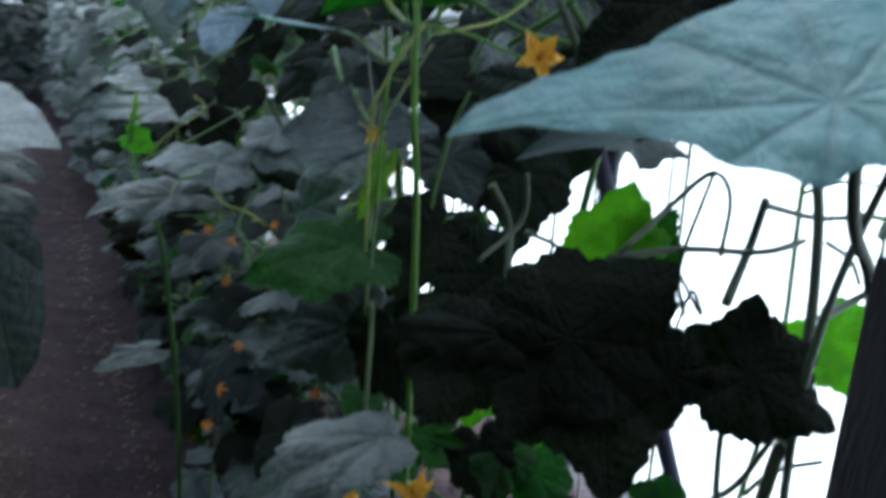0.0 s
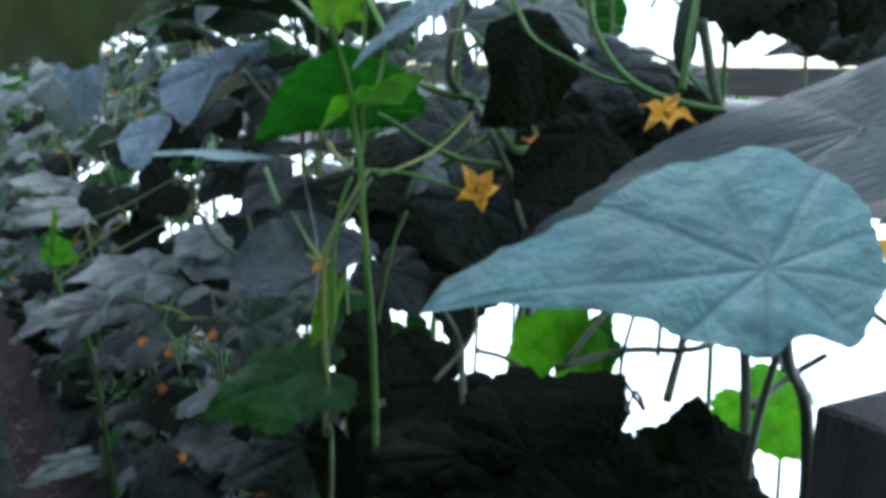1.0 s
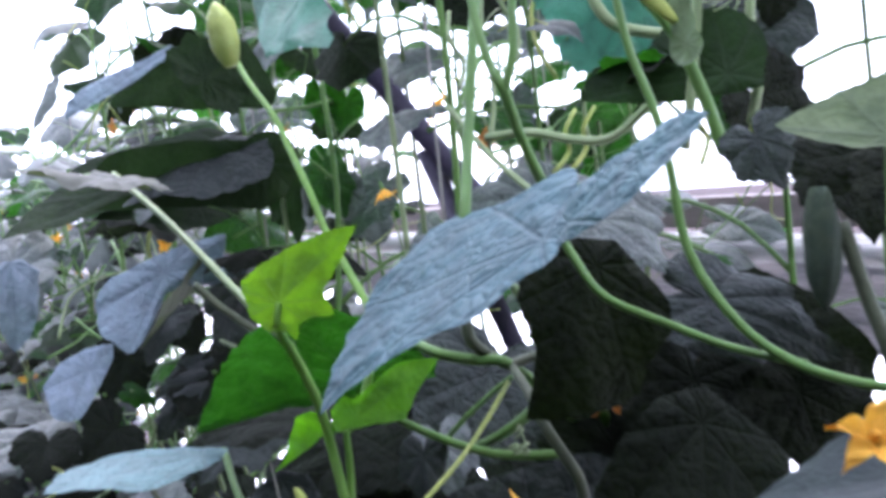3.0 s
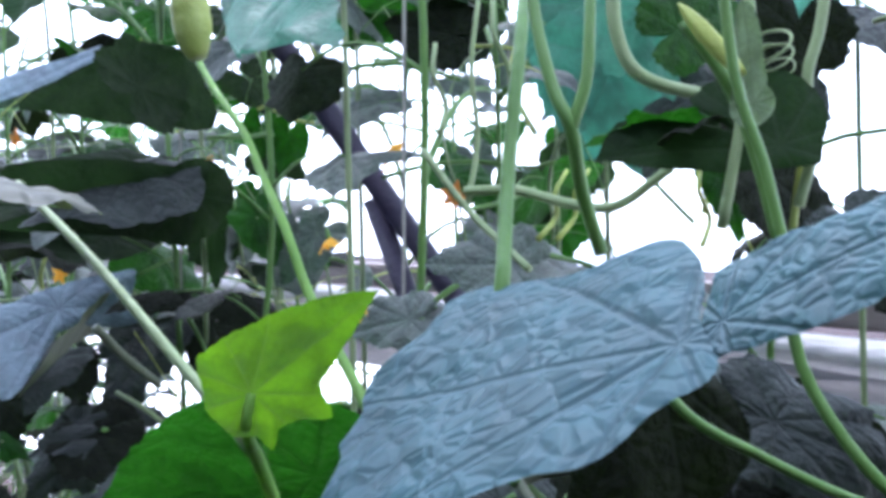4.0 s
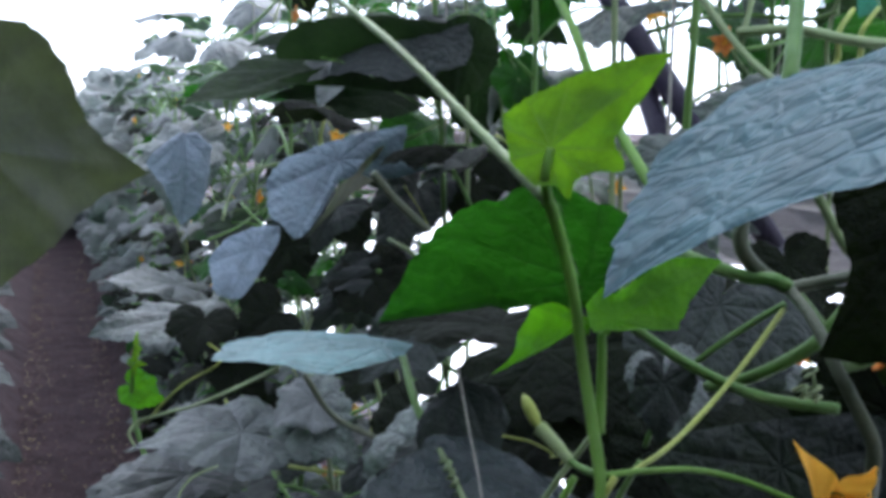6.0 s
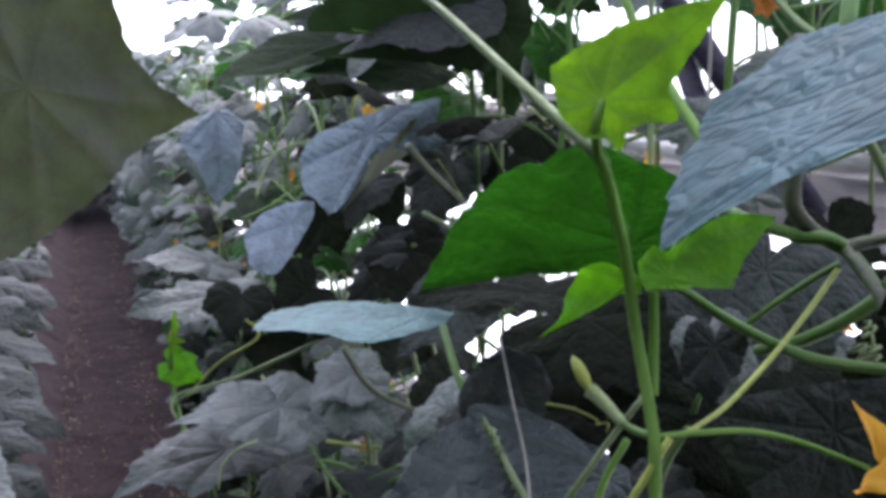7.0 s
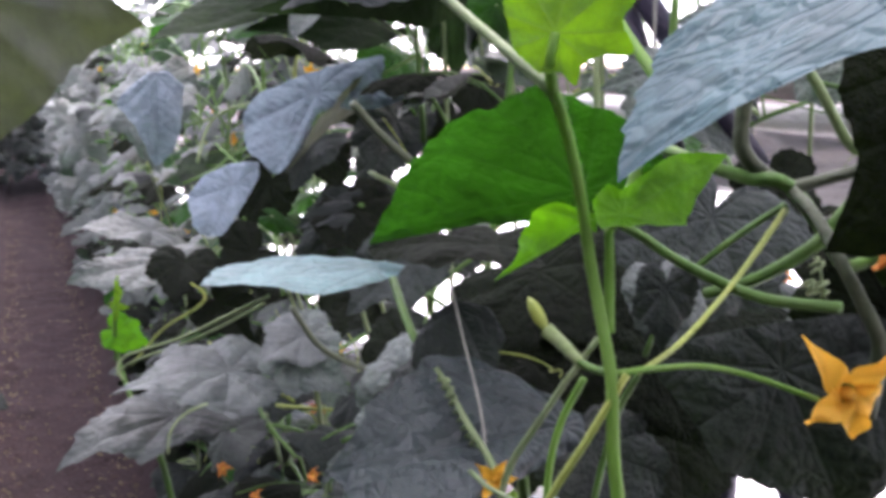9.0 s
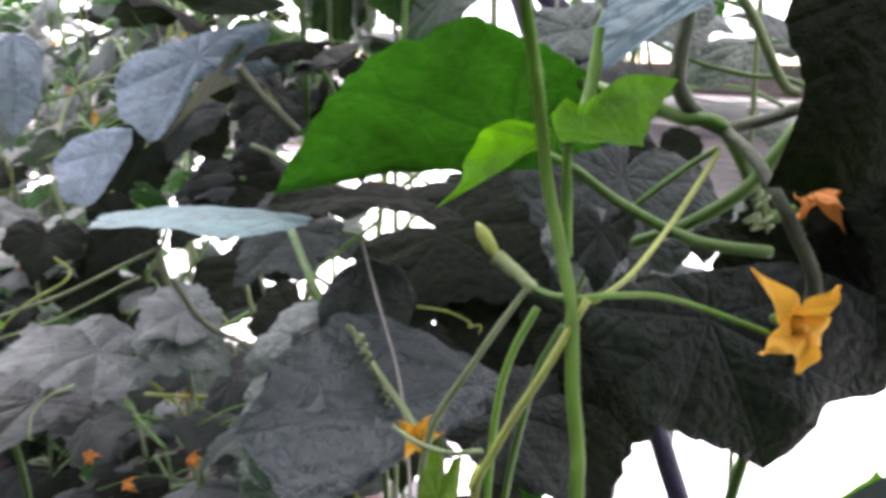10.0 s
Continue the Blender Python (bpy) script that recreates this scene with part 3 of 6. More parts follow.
tube("petiole", [(0.1359, 0.2259, 1.1893), (0.1305, 0.263, 1.209), (0.122, 0.318, 1.2385), (0.1142, 0.376, 1.264)], 0.0019, 0.0013, STEM_PALE, young, "", n=32)
leaf(young, (0.1332, 0.2199, 1.2046), (0.1599, 0.2014, 1.2315), (0.6564, 0.7412, -0.1406), YOUNG, 11, "bright yellow-green young leaf folded at its tip", droop=0.0, fold=0.12, wave=0.05, rim_at=((-163, 0.29), (-109, 0.42), (-73, 0.4), (-32, 0.56), (-13, 0.78), (0, 1), (6, 0.76), (32, 0.42), (56, 0.55), (66, 0.33), (91, 0.27), (108, 0.4), (118, 0.26), (151, 0.28)))
tube("petiole", [(0.1362, 0.2258, 1.1893), (0.1319, 0.2203, 1.1969), (0.1332, 0.2199, 1.2046)], 0.0018, 0.0012, STEM_LIT, young, "")
leaf(young, (0.2333, 0.3553, 1.1383), (0.1616, 0.4485, 1.1039), (0.4339, 0.5868, 0.6837), GREEN, 12, "large deep green thin leaf lit through", droop=0.02, fold=0.06, wave=0.03, rim_at=((-178, 0.38), (-152, 0.33), (-115, 0.2), (-48, 0.21), (-10, 0.35), (0, 1), (15, 0.78), (36, 0.65), (56, 0.6), (72, 0.56), (94, 0.55), (114, 0.5), (130, 0.46), (149, 0.43)))
leaf(young, (0.1564, 0.239, 1.1477), (0.1425, 0.2727, 1.123), (0.9484, 0.2682, -0.1694), LIGHT, 13, "small light green leaf", droop=0.05, fold=0.05, wave=0.04, rim_at=((-169, 0.18), (-129, 0.17), (-18, 0.11), (0, 1), (6, 0.67), (17, 0.8), (37, 0.54), (55, 0.34), (81, 0.14)))
leaf(young, (0.166, 0.2319, 1.1504), (0.215, 0.241, 1.166), (0.0325, 0.8154, -0.578), LIGHT, 14, "small light green leaf", droop=0.05, fold=0.03, wave=0.04, rim_at=((-135, 0.22), (-81, 0.21), (-57, 0.15), (-16, 0.65), (-7, 0.84), (0, 1), (9, 0.65), (38, 0.42), (52, 0.17), (176, 0.22)))
tube("pedicel", [(0.1544, 0.2187, 1.1046), (0.1717, 0.219, 1.1037), (0.1914, 0.2198, 1.101), (0.211, 0.2185, 1.0949), (0.2288, 0.2077, 1.0876)], 0.0011, 0.0009, STEM_LIT, young, "", n=20)
flower(young, (0.2341, 0.202, 1.091), (-0.428, -0.897, 0.113), 0.034, 3, label="pale orange wilting flower", droop=0.35, roll=0.9)
tube("fruitlet", [(0.1509, 0.2313, 1.1051), (0.1499, 0.2369, 1.108), (0.1482, 0.2417, 1.1107), (0.1467, 0.2446, 1.1125)], 0.0016, 0.0026, FRUIT, young, "tiny hairy pale green cucumber", n=12)
bud((0.1467, 0.2446, 1.1125), (0.1440, 0.2516, 1.1222), 0.0021, STEM_YELLOW, young, "yellowish closed flower bud")
hairs([(0.1535, 0.2105, 1.045), (0.1529, 0.2108, 1.0622), (0.1521, 0.2136, 1.0799), (0.1532, 0.2165, 1.0954), (0.1541, 0.2188, 1.1039), (0.1552, 0.2273, 1.1221), (0.1553, 0.2332, 1.1367), (0.152, 0.2341, 1.1563), (0.1461, 0.2308, 1.1708), (0.1391, 0.2272, 1.1847), (0.1359, 0.2259, 1.1893)], 0.0021, 700, 61, young)
hairs([(0.1359, 0.2259, 1.1893), (0.1305, 0.263, 1.209), (0.122, 0.318, 1.2385), (0.1142, 0.376, 1.264)], 0.0016, 420, 62, young)
hairs([(0.1576, 0.2158, 1.1049), (0.1454, 0.2178, 1.0855), (0.1385, 0.2231, 1.0699), (0.131, 0.2305, 1.048), (0.1353, 0.233, 1.0522), (0.1339, 0.2337, 1.0263), (0.1341, 0.2297, 0.9569)], 0.0012, 380, 63, young)
hairs([(0.1509, 0.2313, 1.1051), (0.1482, 0.2417, 1.1107), (0.1467, 0.2446, 1.1125)], 0.0021, 160, 64, young)
tube("pedicel", [(0.1509, 0.2313, 1.1051), (0.1526, 0.2256, 1.1042), (0.1542, 0.2189, 1.1048)], 0.0012, 0.0014, STEM, young, "")
tube("side_stem", [(0.1576, 0.2158, 1.1049), (0.1454, 0.2178, 1.0855), (0.1385, 0.2231, 1.0699), (0.131, 0.2305, 1.048), (0.1353, 0.233, 1.0522), (0.1339, 0.2337, 1.0263), (0.1341, 0.2297, 0.9569)], 0.0012, 0.0012, STEM_YELLOW, young, "", n=32)
tube("petiole", [(0.154, 0.2333, 1.0986), (0.1492, 0.2382, 1.0832), (0.1462, 0.2401, 1.067), (0.1452, 0.2415, 1.04), (0.1445, 0.243, 0.98)], 0.0012, 0.0012, STEM_LIT, young, "", n=20)
leaf(young, (0.0966, 0.3008, 1.258), (0.0598, 0.3294, 1.2672), (0, 0, 1), UNDER, 15, width=0.8, droop=0.1)
tube("side_stem", [(0.1652, 0.2374, 1.1449), (0.1782, 0.2435, 1.1586), (0.186, 0.2472, 1.1819), (0.1826, 0.2379, 1.1894), (0.1831, 0.2585, 1.208), (0.1828, 0.2778, 1.2268), (0.1836, 0.2947, 1.2475), (0.1871, 0.3201, 1.2683), (0.189, 0.3396, 1.2861), (0.1885, 0.3698, 1.3091), (0.1893, 0.3976, 1.3341)], 0.0022, 0.0016, STEM_LIT, young, "", n=72, ribs=0.08)
bud((0.1654, 0.3293, 1.3106), (0.162, 0.3342, 1.3429), 0.0070, STEM_YELLOW, young, "closed yellow-green bud")
leaf(young, (0.2004, 0.3663, 1.3233), (0.231, 0.3528, 1.3554), (-0.7121, 0.0495, 0.7004), SKYLIT, 16, "thin translucent leaf, roof light also put into its colour", droop=0.05, wave=0.04, rim_at=((-89, 2.23), (-84, 2.24), (-58, 1.41), (0, 1), (34, 1.64), (69, 5.54), (76, 5.32), (147, 0.07)))

vine = plant_at(0.34, 0.36, 0.1, "cucumber vine with thick knotted stems and large grey-green leaves")
leaf(vine, (0.1923, 0.1311, 1.2224), (0.1299, 0.1851, 1.1675), (-0.5604, 0.1768, 0.8091), TEAL, 21, "quilted upper leaf with sky sheen in its colour", droop=0.04, fold=0.06, wave=0.03, relief=0.4, rim_at=((-135, 0.11), (-122, 0.37), (-112, 0.65), (-100, 0.71), (-88, 0.73), (-77, 1.07), (-69, 1.25), (-58, 1.05), (-49, 1.16), (-20, 0.99), (0, 1), (6, 0.76), (15, 0.58), (25, 0.47), (43, 0.38), (58, 0.24), (95, 0.17), (106, 0.13), (130, 0.17)))
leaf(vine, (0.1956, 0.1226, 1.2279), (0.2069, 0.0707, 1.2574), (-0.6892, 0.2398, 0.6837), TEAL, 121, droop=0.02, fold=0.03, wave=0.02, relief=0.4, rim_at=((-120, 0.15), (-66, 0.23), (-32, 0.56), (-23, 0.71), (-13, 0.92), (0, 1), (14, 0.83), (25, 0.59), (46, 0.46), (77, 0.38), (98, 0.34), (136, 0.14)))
tube("stem", [(0.34, 0.36, 0.1), (0.35, 0.35, 0.7), (0.3536, 0.2884, 1.0675), (0.3194, 0.2823, 1.1106), (0.2758, 0.2712, 1.1474), (0.2625, 0.2819, 1.1512), (0.2429, 0.288, 1.1577), (0.2403, 0.3164, 1.1638)], 0.0036, 0.0026, STEM, vine, "", n=60)
tube("stem", [(0.2758, 0.2712, 1.1474), (0.2685, 0.2795, 1.1529), (0.2585, 0.2806, 1.1632), (0.2567, 0.2797, 1.1761), (0.2576, 0.2778, 1.1926), (0.264, 0.2806, 1.2184)], 0.0034, 0.003, STEM_DARK, vine, "", n=40)
tube("petiole", [(0.2758, 0.2712, 1.1474), (0.2876, 0.2645, 1.151), (0.2861, 0.2438, 1.1577)], 0.0028, 0.0024, STEM_DARK, vine, "")
tube("side_stem", [(0.304, 0.2575, 1.1498), (0.2967, 0.2642, 1.1349), (0.2885, 0.2708, 1.1218), (0.2744, 0.2865, 1.1067), (0.2725, 0.3131, 1.095)], 0.0032, 0.0026, STEM, vine, "", n=30)
tube("petiole", [(0.2025, 0.2903, 1.1374), (0.2118, 0.2848, 1.1321), (0.228, 0.2795, 1.1207), (0.249, 0.2713, 1.1093), (0.267, 0.2661, 1.1031), (0.2904, 0.2551, 1.1001)], 0.0017, 0.0025, STEM, vine, "", n=36)
tube("petiole", [(0.2733, 0.2708, 1.139), (0.2532, 0.2651, 1.1238), (0.2287, 0.2554, 1.1112), (0.193, 0.2352, 1.104), (0.1704, 0.2269, 1.0999)], 0.0012, 0.0009, STEM_YELLOW, vine, "", n=30)
tube("petiole", [(0.2809, 0.2777, 1.1396), (0.2712, 0.2851, 1.1309), (0.2571, 0.2942, 1.1172), (0.2493, 0.3083, 1.0987), (0.242, 0.3161, 1.0693)], 0.0015, 0.0013, STEM, vine, "", n=20)
tube("petiole", [(0.2512, 0.2714, 1.1972), (0.2677, 0.2631, 1.1972), (0.287, 0.2558, 1.1669), (0.293, 0.2525, 1.1622)], 0.0022, 0.002, STEM_PALE, vine, "", n=20)
tendril(vine, [(0.241, 0.2263, 1.1181), (0.2429, 0.2263, 1.1227)], 2, 0.005, 0.0008, STEM_PALE, (0.2438, 0.2236, 1.1172))
tendril(vine, [(0.2484, 0.2263, 1.1154), (0.2484, 0.2291, 1.1255)], 2, 0.003, 0.0006, STEM_PALE, (0.2466, 0.2309, 1.1292))
leaf(vine, (0.2803, 0.2047, 1.2003), (0.2538, 0.2325, 1.1303), (-0.7172, -0.6969, -0.0061), DARK, 22, "hanging leaf with shade put into its colour", droop=0.06, fold=-0.1, wave=0.06, rim_at=((-120, 0.2), (-66, 0.45), (-40, 0.51), (-11, 0.59), (-6, 0.69), (0, 1), (19, 0.89), (41, 0.82), (49, 0.66), (74, 0.56), (90, 0.44), (169, 0.18)))
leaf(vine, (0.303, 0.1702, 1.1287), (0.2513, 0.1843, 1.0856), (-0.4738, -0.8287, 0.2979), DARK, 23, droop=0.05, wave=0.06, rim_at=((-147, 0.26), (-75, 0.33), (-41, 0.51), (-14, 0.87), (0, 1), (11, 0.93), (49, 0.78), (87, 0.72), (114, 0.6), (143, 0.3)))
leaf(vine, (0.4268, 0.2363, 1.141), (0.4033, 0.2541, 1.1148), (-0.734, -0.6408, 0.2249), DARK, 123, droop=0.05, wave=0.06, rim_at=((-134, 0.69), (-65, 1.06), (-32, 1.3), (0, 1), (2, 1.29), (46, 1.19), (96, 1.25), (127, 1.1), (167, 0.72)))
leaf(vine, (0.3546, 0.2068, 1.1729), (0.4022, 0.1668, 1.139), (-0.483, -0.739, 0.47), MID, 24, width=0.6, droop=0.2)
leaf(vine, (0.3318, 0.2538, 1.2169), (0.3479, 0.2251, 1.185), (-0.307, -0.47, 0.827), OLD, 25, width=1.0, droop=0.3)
leaf(vine, (0.286, 0.2787, 1.0674), (0.3124, 0.2639, 0.9993), (-0.4052, -0.9133, 0.0419), MID, 26, "large drooping leaf coloured for shade", droop=0.08, fold=0.05, wave=0.05, rim_at=((-151, 0.38), (-133, 0.56), (-116, 0.75), (-102, 0.66), (-83, 0.59), (-58, 0.69), (-36, 0.69), (-11, 0.81), (0, 1), (13, 0.96), (33, 0.86), (43, 1.23), (66, 1.19), (80, 0.86), (102, 0.58), (157, 0.28)))
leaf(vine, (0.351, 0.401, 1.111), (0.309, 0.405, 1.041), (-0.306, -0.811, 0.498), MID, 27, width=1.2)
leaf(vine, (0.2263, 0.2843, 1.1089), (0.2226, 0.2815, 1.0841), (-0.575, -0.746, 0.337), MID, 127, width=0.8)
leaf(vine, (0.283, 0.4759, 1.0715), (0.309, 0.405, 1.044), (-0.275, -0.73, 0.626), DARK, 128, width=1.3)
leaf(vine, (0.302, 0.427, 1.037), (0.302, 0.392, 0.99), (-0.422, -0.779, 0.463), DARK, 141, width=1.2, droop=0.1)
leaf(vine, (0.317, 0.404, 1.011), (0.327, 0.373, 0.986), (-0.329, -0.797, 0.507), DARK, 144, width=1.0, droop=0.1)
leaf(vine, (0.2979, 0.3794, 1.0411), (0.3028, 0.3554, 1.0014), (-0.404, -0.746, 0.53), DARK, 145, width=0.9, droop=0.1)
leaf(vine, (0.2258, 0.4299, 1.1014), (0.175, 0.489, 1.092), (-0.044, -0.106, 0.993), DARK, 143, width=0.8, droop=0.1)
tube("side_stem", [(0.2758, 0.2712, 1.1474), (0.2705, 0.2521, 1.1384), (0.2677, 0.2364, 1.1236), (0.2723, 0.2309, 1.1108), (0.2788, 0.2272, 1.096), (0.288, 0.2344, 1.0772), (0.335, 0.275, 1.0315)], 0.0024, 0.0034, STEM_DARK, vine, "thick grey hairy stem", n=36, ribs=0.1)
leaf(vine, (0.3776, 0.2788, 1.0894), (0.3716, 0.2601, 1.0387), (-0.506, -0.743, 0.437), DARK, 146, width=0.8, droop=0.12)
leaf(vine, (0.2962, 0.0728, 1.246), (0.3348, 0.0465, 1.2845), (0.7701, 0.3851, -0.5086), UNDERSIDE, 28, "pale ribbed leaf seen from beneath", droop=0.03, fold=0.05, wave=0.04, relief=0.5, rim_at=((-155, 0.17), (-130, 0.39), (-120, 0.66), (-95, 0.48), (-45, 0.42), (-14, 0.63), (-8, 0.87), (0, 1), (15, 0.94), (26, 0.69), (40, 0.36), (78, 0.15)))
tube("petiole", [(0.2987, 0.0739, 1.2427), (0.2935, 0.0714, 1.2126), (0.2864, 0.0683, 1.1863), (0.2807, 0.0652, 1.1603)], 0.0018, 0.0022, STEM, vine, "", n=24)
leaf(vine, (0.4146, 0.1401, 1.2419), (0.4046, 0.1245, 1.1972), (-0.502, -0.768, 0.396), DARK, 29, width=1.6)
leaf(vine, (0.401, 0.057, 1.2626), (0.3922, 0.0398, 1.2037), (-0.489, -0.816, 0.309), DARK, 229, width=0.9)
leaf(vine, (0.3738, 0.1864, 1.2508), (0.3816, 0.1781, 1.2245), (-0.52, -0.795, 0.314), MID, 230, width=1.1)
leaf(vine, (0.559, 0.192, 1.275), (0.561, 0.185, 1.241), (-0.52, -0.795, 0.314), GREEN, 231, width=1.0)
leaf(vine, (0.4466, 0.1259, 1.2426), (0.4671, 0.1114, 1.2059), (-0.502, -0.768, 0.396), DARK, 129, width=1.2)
bud((0.3738, 0.155, 1.226), (0.3665, 0.15, 1.170), 0.0082, DARKFRUIT, vine, "small dark green hanging cucumber", "cucumber")
tube("stem", [(0.3814, 0.1496, 1.2093), (0.3856, 0.1423, 1.1766), (0.3907, 0.1352, 1.1465), (0.4139, 0.1456, 1.109)], 0.0035, 0.0035, STEM_DARK, vine, "", n=20)
tube("stem", [(0.276, 0.20, 1.46), (0.281, 0.187, 1.36), (0.284, 0.18, 1.30), (0.2875, 0.171, 1.27), (0.2889, 0.1647, 1.2432), (0.2898, 0.1582, 1.2064), (0.2944, 0.1398, 1.1779), (0.3027, 0.1214, 1.1623), (0.3146, 0.1003, 1.154), (0.335, 0.08, 1.149)], 0.0018, 0.0021, STEM, vine, "", n=40)
tube("petiole", [(0.2539, 0.2015, 1.2239), (0.2567, 0.1914, 1.2064), (0.2594, 0.1776, 1.1908), (0.2797, 0.1656, 1.1779), (0.296, 0.145, 1.1665), (0.3055, 0.1165, 1.1612)], 0.0019, 0.0016, STEM, vine, "", n=24)
flower(vine, (0.2763, 0.0716, 1.147), (-0.5, -0.55, 0.65), 0.029, 5, droop=0.2, roll=1.0)
flower(vine, (0.3311, 0.2657, 1.1215), (-0.065, -0.603, -0.795), 0.026, 33, mat=PETAL_OLD, droop=-0.2)
leaf(vine, (0.4083, 0.1317, 1.2341), (0.4292, 0.1147, 1.1981), (-0.492, -0.79, 0.367), DARK, 232, width=1.3)
leaf(vine, (0.4251, 0.0521, 1.2293), (0.4029, 0.0532, 1.1944), (-0.492, -0.79, 0.367), DARK, 233, width=1.2)
leaf(vine, (0.568, 0.121, 1.217), (0.489, 0.188, 1.186), (-0.473, -0.761, 0.444), MID, 234, width=0.45)
tube("stem", [(0.2346, 0.2392, 1.2239), (0.2263, 0.2272, 1.2276), (0.2447, 0.2447, 1.2681), (0.2613, 0.2567, 1.3196), (0.284, 0.2774, 1.3628)], 0.0028, 0.0026, STEM, vine, "", n=24)
tube("stem", [(0.2629, 0.217, 1.24), (0.2532, 0.2172, 1.261), (0.2429, 0.2128, 1.2808), (0.2405, 0.2188, 1.2941), (0.241, 0.2271, 1.3159), (0.2428, 0.2327, 1.3364)], 0.0025, 0.002, STEM, vine, "", n=30)
tube("stem", [(0.2429, 0.2128, 1.2808), (0.2474, 0.2104, 1.2978), (0.2518, 0.2133, 1.323), (0.2564, 0.217, 1.3397)], 0.0022, 0.0018, STEM, vine, "", n=12)
tube("stem", [(0.4163, 0.2429, 1.246), (0.4078, 0.25, 1.2843), (0.3979, 0.2594, 1.3179), (0.3819, 0.2736, 1.3476)], 0.004, 0.003, STEM, vine, "", n=24)
tube("stem", [(0.422, 0.353, 1.399), (0.424, 0.351, 1.362), (0.434, 0.343, 1.338), (0.458, 0.325, 1.328), (0.477, 0.311, 1.328)], 0.0042, 0.0036, STEM_PALE, vine, "", n=30)
bud((0.3841, 0.2425, 1.3182), (0.3702, 0.268, 1.3533), 0.0042, STEM_YELLOW, vine, "long green bud")
leaf(vine, (0.3881, 0.2397, 1.3059), (0.3862, 0.2452, 1.3529), (0.9944, 0.1017, 0.0271), UNDERSIDE, 531, "small folded leaf beside the bud", droop=0.05, fold=0.2, wave=0.04, rim_at=((-42, 0.27), (-18, 0.62), (-7, 0.96), (0, 1), (8, 0.92), (16, 0.47), (48, 0.2)))
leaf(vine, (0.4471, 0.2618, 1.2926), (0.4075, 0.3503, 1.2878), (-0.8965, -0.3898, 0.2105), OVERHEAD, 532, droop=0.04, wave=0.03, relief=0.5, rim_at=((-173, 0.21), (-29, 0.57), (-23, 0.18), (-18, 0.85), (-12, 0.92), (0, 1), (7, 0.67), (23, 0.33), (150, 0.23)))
tube("stem", [(0.462, 0.26, 1.262), (0.467, 0.256, 1.292), (0.465, 0.258, 1.329), (0.471, 0.254, 1.36), (0.478, 0.25, 1.44)], 0.003, 0.003, STEM_PALE, vine, "", n=20)
tube("stem", [(0.43, 0.284, 1.25), (0.438, 0.277, 1.316), (0.441, 0.276, 1.353), (0.44, 0.277, 1.387), (0.444, 0.275, 1.46)], 0.003, 0.0028, STEM_PALE, vine, "", n=20)
tube("stem", [(0.477, 0.272, 1.25), (0.481, 0.27, 1.288), (0.485, 0.268, 1.318)], 0.0022, 0.002, STEM_YELLOW, vine, "", n=16)
tendril(vine, [(0.432, 0.27, 1.341), (0.441, 0.264, 1.343)], 3, 0.012, 0.0009, STEM_PALE, (0.455, 0.265, 1.328))
leaf(vine, (0.435, 0.316, 1.302), (0.408, 0.361, 1.296), (0.196, 0.268, 0.943), GREEN, 30, width=0.8, droop=0.05)
leaf(vine, (0.443, 0.311, 1.299), (0.513, 0.284, 1.295), (0.17, 0.233, 0.957), DARK, 31, width=0.7, droop=0.1)
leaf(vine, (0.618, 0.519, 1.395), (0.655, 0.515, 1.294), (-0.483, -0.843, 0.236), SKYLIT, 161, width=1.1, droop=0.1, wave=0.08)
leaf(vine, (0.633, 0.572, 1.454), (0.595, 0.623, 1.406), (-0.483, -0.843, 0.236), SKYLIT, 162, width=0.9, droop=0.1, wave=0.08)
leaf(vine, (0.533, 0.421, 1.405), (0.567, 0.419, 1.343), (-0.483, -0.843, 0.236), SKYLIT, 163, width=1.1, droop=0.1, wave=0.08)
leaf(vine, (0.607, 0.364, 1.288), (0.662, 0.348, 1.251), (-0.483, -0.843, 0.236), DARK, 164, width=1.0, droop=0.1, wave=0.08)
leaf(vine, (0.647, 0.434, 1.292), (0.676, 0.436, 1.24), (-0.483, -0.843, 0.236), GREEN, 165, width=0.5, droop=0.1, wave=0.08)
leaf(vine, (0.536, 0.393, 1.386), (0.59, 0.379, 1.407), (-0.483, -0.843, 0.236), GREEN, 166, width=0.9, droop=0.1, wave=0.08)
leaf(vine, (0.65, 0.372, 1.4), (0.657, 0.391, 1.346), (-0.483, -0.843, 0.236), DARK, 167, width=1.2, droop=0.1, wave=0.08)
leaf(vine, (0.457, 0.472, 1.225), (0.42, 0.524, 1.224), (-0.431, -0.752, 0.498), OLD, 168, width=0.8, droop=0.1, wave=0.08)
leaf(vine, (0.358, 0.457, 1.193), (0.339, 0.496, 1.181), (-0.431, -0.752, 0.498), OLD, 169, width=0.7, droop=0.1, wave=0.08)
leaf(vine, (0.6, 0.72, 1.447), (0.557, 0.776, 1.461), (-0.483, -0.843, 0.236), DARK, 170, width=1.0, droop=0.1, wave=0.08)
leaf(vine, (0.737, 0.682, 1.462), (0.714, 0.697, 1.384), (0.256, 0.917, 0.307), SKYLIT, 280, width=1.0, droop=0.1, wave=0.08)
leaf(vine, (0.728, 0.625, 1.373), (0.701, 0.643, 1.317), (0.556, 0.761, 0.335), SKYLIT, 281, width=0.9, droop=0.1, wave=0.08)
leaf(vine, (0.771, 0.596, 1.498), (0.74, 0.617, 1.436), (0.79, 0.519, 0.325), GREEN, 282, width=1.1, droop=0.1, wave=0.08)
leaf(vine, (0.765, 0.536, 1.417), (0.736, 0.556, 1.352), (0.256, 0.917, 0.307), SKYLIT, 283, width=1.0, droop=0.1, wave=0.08)
